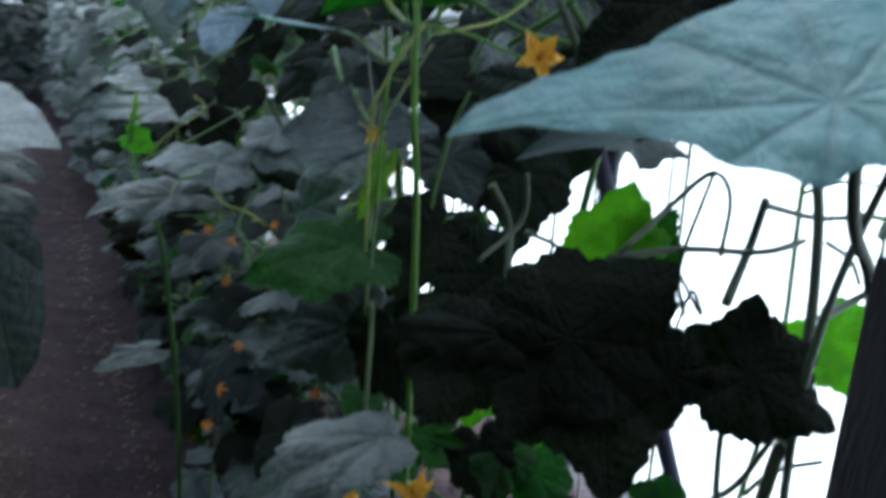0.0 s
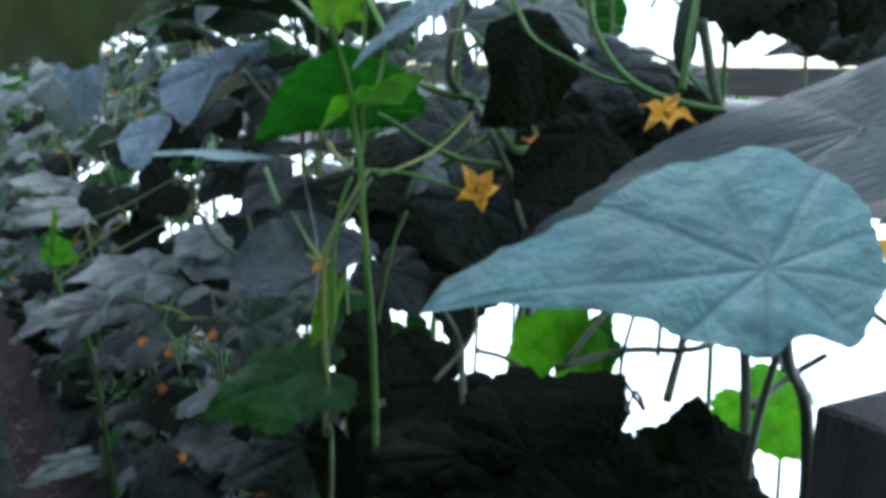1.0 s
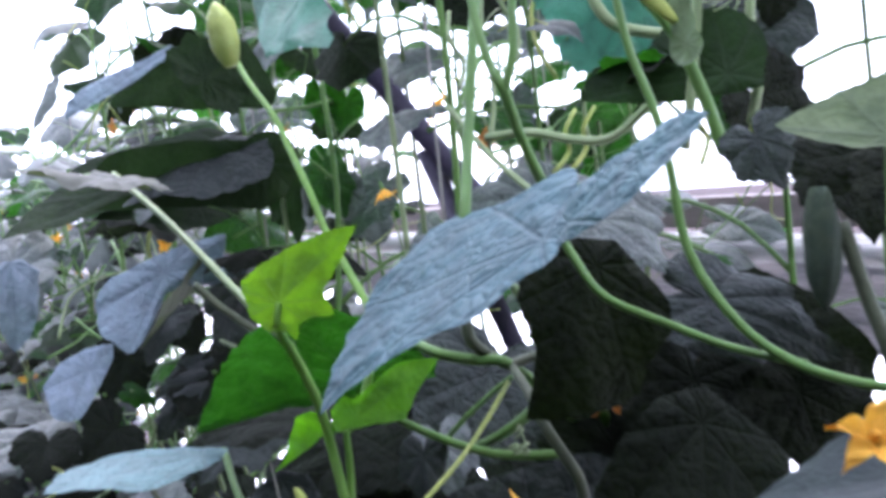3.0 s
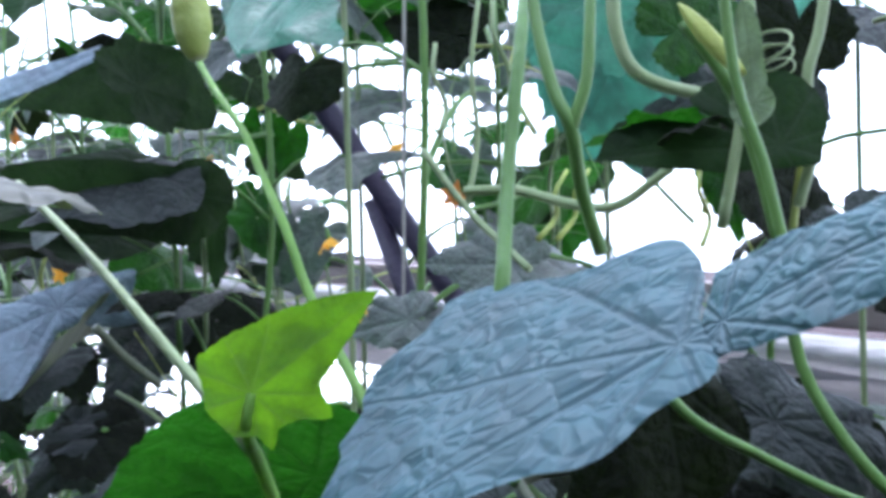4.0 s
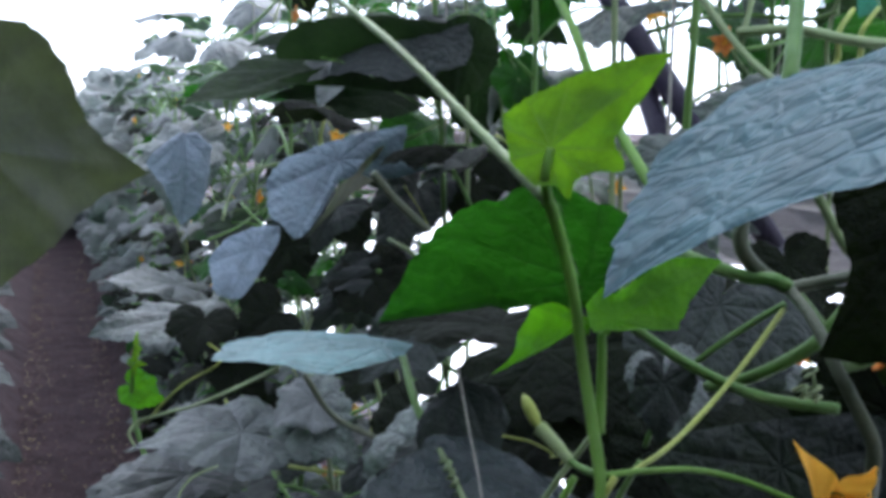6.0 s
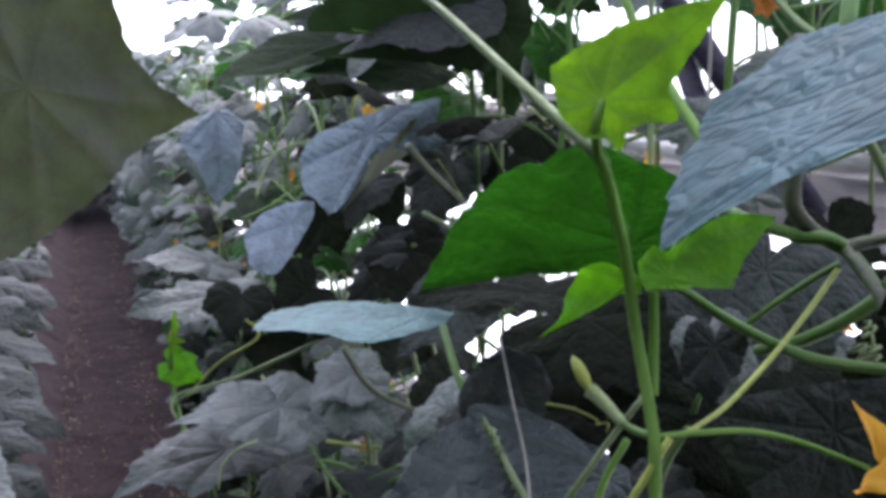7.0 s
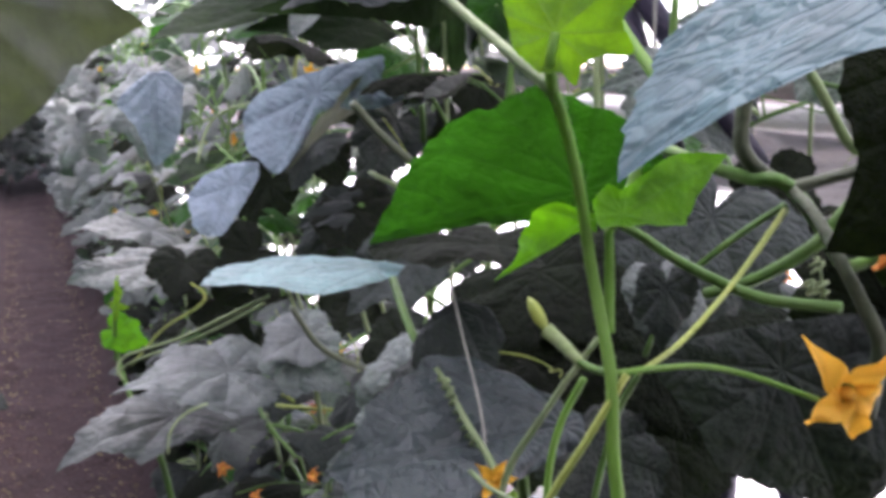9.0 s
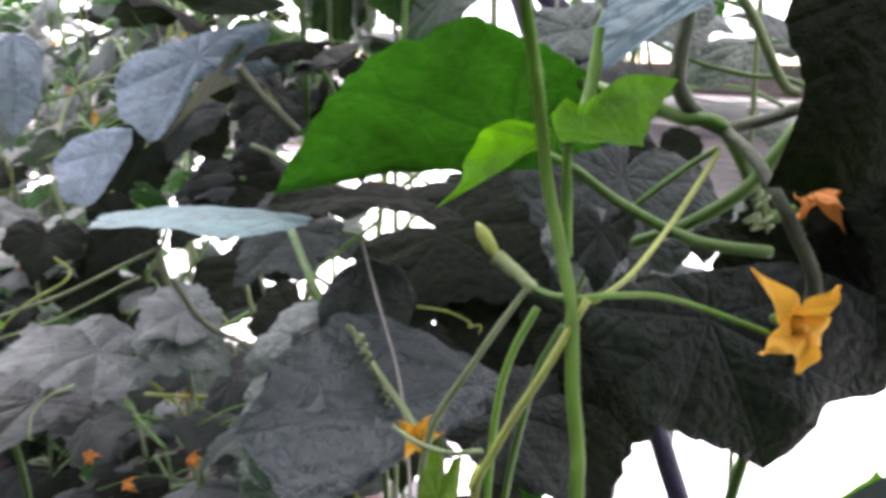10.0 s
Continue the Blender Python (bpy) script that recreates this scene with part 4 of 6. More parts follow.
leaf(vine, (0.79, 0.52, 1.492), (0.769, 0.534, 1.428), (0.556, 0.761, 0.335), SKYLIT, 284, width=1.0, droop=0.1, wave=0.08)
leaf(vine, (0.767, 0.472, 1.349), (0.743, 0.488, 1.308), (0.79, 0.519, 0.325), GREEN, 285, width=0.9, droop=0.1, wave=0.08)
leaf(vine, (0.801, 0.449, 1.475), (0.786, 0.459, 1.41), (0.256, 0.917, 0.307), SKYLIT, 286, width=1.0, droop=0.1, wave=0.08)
leaf(vine, (0.631, 0.884, 1.53), (0.601, 0.905, 1.457), (0.556, 0.761, 0.335), GREEN, 287, width=1.0, droop=0.1, wave=0.08)
tube("stem", [(0.431, 0.492, 1.276), (0.447, 0.456, 1.276), (0.46, 0.422, 1.267), (0.47, 0.389, 1.265), (0.482, 0.356, 1.288)], 0.0034, 0.0034, STEM_PALE, vine, "", n=30)
tube("stem", [(0.408, 0.51, 1.304), (0.419, 0.476, 1.264), (0.422, 0.449, 1.244), (0.426, 0.421, 1.224)], 0.0024, 0.0026, STEM_PALE, vine, "", n=20)
tube("petiole", [(0.422, 0.474, 1.263), (0.453, 0.476, 1.269), (0.499, 0.492, 1.281)], 0.0016, 0.0014, STEM, vine, "", n=10)
tube("petiole", [(0.472, 0.461, 1.243), (0.49, 0.461, 1.259), (0.482, 0.455, 1.275), (0.496, 0.457, 1.292)], 0.0021, 0.0017, STEM_YELLOW, vine, "", n=10)
tube("petiole", [(0.483, 0.453, 1.243), (0.501, 0.453, 1.26), (0.494, 0.447, 1.276), (0.509, 0.448, 1.293)], 0.0021, 0.0017, STEM_YELLOW, vine, "", n=10)
tube("petiole", [(0.566, 0.393, 1.239), (0.579, 0.396, 1.259), (0.564, 0.395, 1.278), (0.574, 0.401, 1.299)], 0.0021, 0.0017, STEM_YELLOW, vine, "", n=10)
tube("petiole", [(0.432, 0.491, 1.263), (0.445, 0.495, 1.313), (0.435, 0.491, 1.36), (0.446, 0.497, 1.412)], 0.0021, 0.0017, STEM_PALE, vine, "", n=10)
tube("petiole", [(0.456, 0.476, 1.333), (0.464, 0.482, 1.36), (0.448, 0.482, 1.384), (0.454, 0.491, 1.412)], 0.0021, 0.0017, STEM_PALE, vine, "", n=10)
tube("petiole", [(0.417, 0.503, 1.316), (0.427, 0.509, 1.338), (0.414, 0.507, 1.357), (0.421, 0.514, 1.38)], 0.0021, 0.0017, STEM_PALE, vine, "", n=10)

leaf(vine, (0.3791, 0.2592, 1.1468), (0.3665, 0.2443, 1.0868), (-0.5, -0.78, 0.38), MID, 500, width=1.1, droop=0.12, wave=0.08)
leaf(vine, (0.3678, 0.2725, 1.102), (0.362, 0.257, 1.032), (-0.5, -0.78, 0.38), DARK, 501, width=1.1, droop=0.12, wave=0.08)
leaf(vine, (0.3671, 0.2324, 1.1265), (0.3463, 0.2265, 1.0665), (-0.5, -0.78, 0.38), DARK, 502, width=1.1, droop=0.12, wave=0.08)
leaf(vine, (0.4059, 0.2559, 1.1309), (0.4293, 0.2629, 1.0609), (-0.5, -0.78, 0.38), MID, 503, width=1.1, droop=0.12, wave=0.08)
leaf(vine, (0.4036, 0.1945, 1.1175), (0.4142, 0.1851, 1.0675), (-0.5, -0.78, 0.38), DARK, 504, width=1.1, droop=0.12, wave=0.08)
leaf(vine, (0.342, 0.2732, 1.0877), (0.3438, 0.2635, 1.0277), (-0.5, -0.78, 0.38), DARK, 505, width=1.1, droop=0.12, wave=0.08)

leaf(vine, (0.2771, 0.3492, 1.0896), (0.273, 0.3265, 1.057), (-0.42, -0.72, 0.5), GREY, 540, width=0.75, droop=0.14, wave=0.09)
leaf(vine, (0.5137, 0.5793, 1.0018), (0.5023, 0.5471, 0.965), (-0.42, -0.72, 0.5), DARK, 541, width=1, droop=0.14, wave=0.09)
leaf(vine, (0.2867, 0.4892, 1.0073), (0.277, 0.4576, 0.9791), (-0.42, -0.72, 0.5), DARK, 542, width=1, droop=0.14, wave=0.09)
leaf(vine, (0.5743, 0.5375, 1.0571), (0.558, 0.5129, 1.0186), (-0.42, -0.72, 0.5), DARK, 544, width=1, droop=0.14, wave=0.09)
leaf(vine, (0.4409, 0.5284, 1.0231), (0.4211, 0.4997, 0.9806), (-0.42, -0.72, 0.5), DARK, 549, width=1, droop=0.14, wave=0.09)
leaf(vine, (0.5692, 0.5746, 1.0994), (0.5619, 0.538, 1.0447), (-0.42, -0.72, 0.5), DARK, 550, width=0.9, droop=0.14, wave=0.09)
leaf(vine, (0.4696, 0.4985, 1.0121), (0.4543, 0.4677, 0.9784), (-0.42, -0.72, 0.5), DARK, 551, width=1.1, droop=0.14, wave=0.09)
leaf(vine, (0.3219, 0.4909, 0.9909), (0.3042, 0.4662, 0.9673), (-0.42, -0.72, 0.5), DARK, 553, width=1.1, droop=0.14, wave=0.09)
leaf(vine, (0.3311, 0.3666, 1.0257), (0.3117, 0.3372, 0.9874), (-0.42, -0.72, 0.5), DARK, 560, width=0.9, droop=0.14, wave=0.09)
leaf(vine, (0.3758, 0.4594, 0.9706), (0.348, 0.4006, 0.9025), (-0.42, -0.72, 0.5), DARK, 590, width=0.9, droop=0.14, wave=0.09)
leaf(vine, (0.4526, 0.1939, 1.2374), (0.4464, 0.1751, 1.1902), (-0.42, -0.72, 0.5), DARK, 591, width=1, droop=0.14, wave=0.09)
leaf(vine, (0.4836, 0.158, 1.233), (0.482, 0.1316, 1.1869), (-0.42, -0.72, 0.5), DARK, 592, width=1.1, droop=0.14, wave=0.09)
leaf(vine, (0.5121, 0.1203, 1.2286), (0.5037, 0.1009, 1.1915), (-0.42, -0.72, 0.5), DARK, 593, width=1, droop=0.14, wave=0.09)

wallvine = plant_at(0.8, 0.95, 0.1, "cucumber vine near the side wall with thin green leaves")
tube("stem", [(0.8, 0.95, 0.1), (0.81, 0.94, 0.8), (0.8, 0.96, 1.4), (0.79, 0.95, 1.75)], 0.0035, 0.0022, STEM, wallvine, "", n=24)
leaf(wallvine, (0.527, 0.919, 1.354), (0.519, 0.923, 1.31), (0.435, 0.764, 0.477), GREEN, 320, width=0.88, droop=0.12, wave=0.08)
leaf(wallvine, (0.507, 0.906, 1.247), (0.51, 0.903, 1.206), (-0.538, -0.698, 0.472), OLD, 322, width=0.99, droop=0.12, wave=0.08)
leaf(wallvine, (0.921, 1.106, 1.603), (0.875, 1.137, 1.528), (0.406, 0.843, 0.354), GREEN, 323, width=0.9, droop=0.12, wave=0.08)
tube("petiole", [(0.921, 1.106, 1.603), (0.941, 1.116, 1.553), (0.951, 1.106, 1.473)], 0.0016, 0.0018, STEM_PALE, wallvine, "", n=8)
leaf(wallvine, (0.891, 0.933, 1.289), (0.942, 0.895, 1.248), (-0.365, -0.849, 0.382), OLD, 325, width=0.81, droop=0.12, wave=0.08)
tube("petiole", [(0.891, 0.933, 1.289), (0.911, 0.943, 1.239), (0.921, 0.933, 1.159)], 0.0016, 0.0018, STEM_DARK, wallvine, "", n=8)
leaf(wallvine, (0.76, 0.772, 1.457), (0.729, 0.794, 1.411), (-0.182, -0.859, 0.478), OLD, 326, width=0.9, droop=0.12, wave=0.08)
leaf(wallvine, (0.623, 1.122, 1.346), (0.588, 1.148, 1.321), (0.271, 0.555, 0.787), GREEN, 327, width=0.82, droop=0.12, wave=0.08)
tube("petiole", [(0.623, 1.122, 1.346), (0.643, 1.132, 1.296), (0.653, 1.122, 1.216)], 0.0016, 0.0018, STEM, wallvine, "", n=8)
leaf(wallvine, (0.502, 1.081, 1.253), (0.523, 1.065, 1.197), (-0.48, -0.754, 0.448), OLD, 330, width=0.87, droop=0.12, wave=0.08)
leaf(wallvine, (0.954, 1.002, 1.308), (0.993, 0.973, 1.281), (0.42, 0.867, 0.266), GREEN, 333, width=1.0, droop=0.12, wave=0.08)
tube("petiole", [(0.954, 1.002, 1.308), (0.974, 1.012, 1.258), (0.984, 1.002, 1.178)], 0.0016, 0.0018, STEM_DARK, wallvine, "", n=8)
leaf(wallvine, (1.026, 1.022, 1.262), (1.05, 1.003, 1.196), (0.154, 0.815, 0.558), GREEN, 336, width=0.9, droop=0.12, wave=0.08)
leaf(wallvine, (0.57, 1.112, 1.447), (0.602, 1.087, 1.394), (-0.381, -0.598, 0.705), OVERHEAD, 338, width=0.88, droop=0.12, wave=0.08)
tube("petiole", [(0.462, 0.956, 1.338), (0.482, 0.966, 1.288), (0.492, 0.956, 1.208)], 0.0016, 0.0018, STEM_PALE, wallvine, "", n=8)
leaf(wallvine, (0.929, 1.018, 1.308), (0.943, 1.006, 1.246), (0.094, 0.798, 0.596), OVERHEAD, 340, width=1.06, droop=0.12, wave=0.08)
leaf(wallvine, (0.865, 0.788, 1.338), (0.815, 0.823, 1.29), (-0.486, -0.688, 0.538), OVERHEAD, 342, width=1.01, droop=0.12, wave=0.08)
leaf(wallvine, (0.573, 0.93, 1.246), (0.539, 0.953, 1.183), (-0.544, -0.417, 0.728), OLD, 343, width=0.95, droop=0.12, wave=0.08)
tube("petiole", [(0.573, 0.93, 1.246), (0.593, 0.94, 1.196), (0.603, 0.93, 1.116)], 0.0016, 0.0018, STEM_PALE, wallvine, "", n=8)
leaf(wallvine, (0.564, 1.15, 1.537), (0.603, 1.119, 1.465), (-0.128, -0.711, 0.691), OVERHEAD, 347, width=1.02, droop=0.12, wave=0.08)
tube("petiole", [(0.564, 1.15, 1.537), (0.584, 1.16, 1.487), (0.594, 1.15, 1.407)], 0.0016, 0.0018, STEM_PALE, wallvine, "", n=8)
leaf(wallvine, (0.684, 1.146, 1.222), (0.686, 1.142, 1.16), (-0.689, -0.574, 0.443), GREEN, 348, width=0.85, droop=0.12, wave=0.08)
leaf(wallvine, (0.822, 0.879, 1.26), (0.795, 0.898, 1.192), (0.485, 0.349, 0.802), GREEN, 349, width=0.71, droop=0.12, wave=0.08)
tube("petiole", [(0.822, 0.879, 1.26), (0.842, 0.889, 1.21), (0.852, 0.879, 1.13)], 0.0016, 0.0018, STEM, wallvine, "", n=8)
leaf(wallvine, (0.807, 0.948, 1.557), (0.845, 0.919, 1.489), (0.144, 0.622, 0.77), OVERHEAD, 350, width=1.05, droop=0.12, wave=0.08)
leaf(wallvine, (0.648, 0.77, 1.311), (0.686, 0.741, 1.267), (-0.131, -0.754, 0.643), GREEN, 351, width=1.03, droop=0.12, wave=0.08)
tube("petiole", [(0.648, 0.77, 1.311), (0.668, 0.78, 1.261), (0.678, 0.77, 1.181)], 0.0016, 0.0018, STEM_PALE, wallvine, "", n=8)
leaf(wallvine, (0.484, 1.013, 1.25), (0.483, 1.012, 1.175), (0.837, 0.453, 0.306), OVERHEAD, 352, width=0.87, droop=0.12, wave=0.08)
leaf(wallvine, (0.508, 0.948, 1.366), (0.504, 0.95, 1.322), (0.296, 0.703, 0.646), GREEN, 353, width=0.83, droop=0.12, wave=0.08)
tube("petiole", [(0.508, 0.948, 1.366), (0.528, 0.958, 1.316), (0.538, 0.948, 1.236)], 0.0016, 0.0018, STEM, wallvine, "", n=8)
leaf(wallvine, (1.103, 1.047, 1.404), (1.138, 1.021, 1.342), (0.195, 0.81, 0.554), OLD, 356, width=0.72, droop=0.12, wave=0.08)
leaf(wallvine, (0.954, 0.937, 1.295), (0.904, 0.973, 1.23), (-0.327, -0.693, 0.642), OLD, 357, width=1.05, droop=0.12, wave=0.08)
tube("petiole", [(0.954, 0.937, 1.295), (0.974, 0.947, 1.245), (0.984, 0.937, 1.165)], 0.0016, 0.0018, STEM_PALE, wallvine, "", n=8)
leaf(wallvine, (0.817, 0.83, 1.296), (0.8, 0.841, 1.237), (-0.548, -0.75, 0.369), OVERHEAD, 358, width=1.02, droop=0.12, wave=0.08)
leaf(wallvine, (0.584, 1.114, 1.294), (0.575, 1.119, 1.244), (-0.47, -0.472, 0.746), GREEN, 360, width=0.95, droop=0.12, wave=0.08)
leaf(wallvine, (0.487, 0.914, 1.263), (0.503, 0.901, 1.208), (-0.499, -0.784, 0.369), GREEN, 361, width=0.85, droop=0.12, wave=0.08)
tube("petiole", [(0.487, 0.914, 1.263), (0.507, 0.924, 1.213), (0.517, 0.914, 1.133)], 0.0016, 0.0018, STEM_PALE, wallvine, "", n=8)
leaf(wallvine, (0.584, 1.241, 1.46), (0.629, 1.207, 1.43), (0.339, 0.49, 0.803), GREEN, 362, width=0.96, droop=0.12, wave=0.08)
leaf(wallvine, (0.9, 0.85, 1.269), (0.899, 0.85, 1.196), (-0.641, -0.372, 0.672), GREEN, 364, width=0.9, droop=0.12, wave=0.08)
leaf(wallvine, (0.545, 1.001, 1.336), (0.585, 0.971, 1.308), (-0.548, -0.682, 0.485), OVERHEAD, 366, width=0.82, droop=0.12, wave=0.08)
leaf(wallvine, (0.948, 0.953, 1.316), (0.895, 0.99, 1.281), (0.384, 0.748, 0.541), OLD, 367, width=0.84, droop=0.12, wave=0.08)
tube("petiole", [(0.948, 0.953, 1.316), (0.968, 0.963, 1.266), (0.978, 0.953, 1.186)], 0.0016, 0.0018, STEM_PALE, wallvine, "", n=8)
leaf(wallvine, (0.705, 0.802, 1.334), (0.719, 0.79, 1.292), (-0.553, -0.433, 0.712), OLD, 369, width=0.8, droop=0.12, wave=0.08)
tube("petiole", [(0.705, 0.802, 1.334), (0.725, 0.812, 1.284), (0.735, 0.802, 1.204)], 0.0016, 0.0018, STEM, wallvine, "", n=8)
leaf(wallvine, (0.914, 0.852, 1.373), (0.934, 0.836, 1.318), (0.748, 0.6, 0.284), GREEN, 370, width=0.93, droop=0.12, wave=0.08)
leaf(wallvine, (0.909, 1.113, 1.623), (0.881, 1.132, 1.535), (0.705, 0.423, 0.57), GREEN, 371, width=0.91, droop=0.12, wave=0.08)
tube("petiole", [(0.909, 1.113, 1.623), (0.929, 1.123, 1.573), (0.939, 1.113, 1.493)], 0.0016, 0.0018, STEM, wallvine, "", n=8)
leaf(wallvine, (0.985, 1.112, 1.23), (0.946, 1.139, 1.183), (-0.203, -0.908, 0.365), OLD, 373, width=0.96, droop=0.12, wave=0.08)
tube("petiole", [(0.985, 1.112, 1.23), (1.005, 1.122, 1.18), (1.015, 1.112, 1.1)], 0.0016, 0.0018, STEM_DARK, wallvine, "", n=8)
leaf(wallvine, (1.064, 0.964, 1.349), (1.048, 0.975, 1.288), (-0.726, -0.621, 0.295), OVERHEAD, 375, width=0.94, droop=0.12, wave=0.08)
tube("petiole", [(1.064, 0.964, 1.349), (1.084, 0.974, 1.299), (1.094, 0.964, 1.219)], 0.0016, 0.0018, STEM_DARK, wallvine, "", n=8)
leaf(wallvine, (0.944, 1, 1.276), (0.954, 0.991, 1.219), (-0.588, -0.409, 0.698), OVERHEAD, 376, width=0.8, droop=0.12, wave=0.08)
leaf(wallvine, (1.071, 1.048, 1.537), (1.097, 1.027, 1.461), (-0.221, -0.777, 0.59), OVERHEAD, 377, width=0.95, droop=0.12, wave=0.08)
tube("petiole", [(1.071, 1.048, 1.537), (1.091, 1.058, 1.487), (1.101, 1.048, 1.407)], 0.0016, 0.0018, STEM_PALE, wallvine, "", n=8)

broad = plant_at(0.33, -0.02, 0.1, "cucumber plant with a very broad blue-grey leaf")
leaf(broad, (0.2011, -0.0677, 1.0908), (0.0907, 0.0317, 1.0602), (-0.466, -0.2565, 0.8468), RIBBED, 41, "very broad leaf with deep ribs, sky sheen in its colour", droop=0.03, fold=0.05, wave=0.03, relief=0.6, rim_at=((-142, 0.41), (-121, 0.5), (-106, 0.55), (-94, 0.57), (-80, 0.54), (-59, 0.56), (-40, 0.59), (-24, 0.69), (-15, 0.79), (-8, 0.91), (0, 1), (9, 0.54), (22, 0.38), (40, 0.34), (63, 0.32), (78, 0.33), (98, 0.25), (105, 0.27), (113, 0.36), (165, 0.31)))
leaf(broad, (0.373, 0.011, 1.143), (0.216, 0.19, 1.025), (-0.337, -0.541, 0.77), SMOOTH, 42, "broad grey leaf", width=0.3, droop=0.02, fold=0.03, oval=1, relief=0.3)
flower(broad, (0.253, -0.093, 1.097), (-0.744, -0.611, 0.27), 0.03, 31, droop=0.1)
tube("stem", [(0.33, -0.02, 0.1), (0.335, 0, 0.6), (0.31, -0.02, 0.95), (0.251, -0.044, 1.039), (0.221, -0.064, 1.079)], 0.0045, 0.0025, STEM_DARK, broad, "", n=30)
tube("petiole", [(0.335, 0, 0.6), (0.36, 0.06, 0.9), (0.373, 0.011, 1.143)], 0.0035, 0.0022, STEM_DARK, broad, "", n=20)

# Leaves standing against the light; their dark side is painted in.
ragged = plant_at(0.42, 0.22, 0.1, "cucumber plant with bare stems and ragged leaves coloured for shade")
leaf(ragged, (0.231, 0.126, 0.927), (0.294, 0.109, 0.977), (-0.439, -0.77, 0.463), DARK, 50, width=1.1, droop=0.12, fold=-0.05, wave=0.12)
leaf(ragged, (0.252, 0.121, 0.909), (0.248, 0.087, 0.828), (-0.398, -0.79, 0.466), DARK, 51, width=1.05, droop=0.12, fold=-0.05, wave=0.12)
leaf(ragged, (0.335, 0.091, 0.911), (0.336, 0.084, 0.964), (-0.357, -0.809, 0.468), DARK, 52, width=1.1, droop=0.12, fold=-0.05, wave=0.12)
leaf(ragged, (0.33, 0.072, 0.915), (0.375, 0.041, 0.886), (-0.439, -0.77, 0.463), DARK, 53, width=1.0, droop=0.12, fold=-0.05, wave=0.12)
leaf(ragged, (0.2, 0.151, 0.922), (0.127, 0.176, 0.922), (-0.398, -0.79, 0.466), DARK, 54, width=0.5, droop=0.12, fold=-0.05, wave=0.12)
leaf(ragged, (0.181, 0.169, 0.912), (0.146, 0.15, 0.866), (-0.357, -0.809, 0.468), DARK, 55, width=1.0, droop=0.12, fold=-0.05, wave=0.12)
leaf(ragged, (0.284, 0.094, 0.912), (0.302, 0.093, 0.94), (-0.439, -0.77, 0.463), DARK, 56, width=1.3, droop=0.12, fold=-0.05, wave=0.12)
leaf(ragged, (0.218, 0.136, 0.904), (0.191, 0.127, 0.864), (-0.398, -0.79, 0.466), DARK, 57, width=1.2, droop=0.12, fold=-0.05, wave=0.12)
leaf(ragged, (0.327, 0.223, 0.95), (0.344, 0.231, 1.006), (-0.39, -0.773, 0.501), LIGHT, 60, "thin bright green leaf", width=1.1, wave=0.1)
leaf(ragged, (0.357, 0.22, 0.951), (0.379, 0.22, 0.987), (-0.39, -0.773, 0.501), GREEN, 61, "thin bright green leaf", width=0.9, wave=0.1)
leaf(ragged, (0.606, 0.251, 0.855), (0.639, 0.218, 0.8), (-0.39, -0.773, 0.501), LIGHT, 62, "thin bright green leaf", width=1.1, wave=0.1)
leaf(ragged, (0.292, 0.086, 0.822), (0.269, 0.102, 0.835), (-0.39, -0.773, 0.501), GREEN, 63, "thin bright green leaf", width=1.0, wave=0.1)
leaf(ragged, (0.288, 0.086, 0.815), (0.309, 0.073, 0.805), (-0.39, -0.773, 0.501), GREEN, 64, "thin bright green leaf", width=1.0, wave=0.1)
leaf(ragged, (0.32, 0.448, 0.915), (0.33, 0.434, 0.884), (-0.39, -0.773, 0.501), GREEN, 65, "thin bright green leaf", width=1.0, wave=0.1)
tube("stem", [(0.42, 0.22, 0.1), (0.352, 0.072, 0.797), (0.373, 0.079, 0.858), (0.391, 0.089, 0.922), (0.402, 0.109, 1.004), (0.4, 0.124, 1.052)], 0.0048, 0.0036, STEM_DARK, ragged, "", n=36)
tube("side_stem", [(0.345, 0.095, 0.786), (0.365, 0.124, 0.839), (0.364, 0.123, 0.909)], 0.003, 0.0024000000000000002, STEM_DARK, ragged, "", n=20, sides=6)
tube("tendril", [(0.333, 0.144, 0.93), (0.345, 0.169, 0.956), (0.355, 0.161, 1.023)], 0.002, 0.0016, STEM_DARK, ragged, "", n=20, sides=6)
tube("side_stem", [(0.359, 0.134, 0.939), (0.39, 0.152, 0.975), (0.386, 0.141, 1.01)], 0.004, 0.0032, STEM_DARK, ragged, "", n=20, sides=6)
tube("tendril", [(0.296, 0.174, 0.966), (0.344, 0.183, 0.999), (0.355, 0.161, 1.024), (0.379, 0.167, 1.005), (0.357, 0.144, 0.97)], 0.0022, 0.0017600000000000003, STEM_DARK, ragged, "", n=20, sides=6)
tube("side_stem", [(0.289, 0.176, 0.962), (0.349, 0.171, 0.968), (0.382, 0.133, 0.975), (0.424, 0.137, 0.981)], 0.003, 0.0024000000000000002, STEM_DARK, ragged, "", n=20, sides=6)
tube("side_stem", [(0.415, 0.104, 0.935), (0.458, 0.11, 0.947), (0.471, 0.087, 0.971)], 0.003, 0.0024000000000000002, STEM_DARK, ragged, "", n=20, sides=6)
tube("side_stem", [(0.325, 0.11, 0.8), (0.372, 0.112, 0.812), (0.385, 0.096, 0.857)], 0.0026, 0.00208, STEM_DARK, ragged, "", n=20, sides=6)
tube("side_stem", [(0.372, 0.089, 0.81), (0.412, 0.09, 0.802), (0.421, 0.064, 0.811)], 0.0028, 0.0022400000000000002, STEM_DARK, ragged, "", n=20, sides=6)
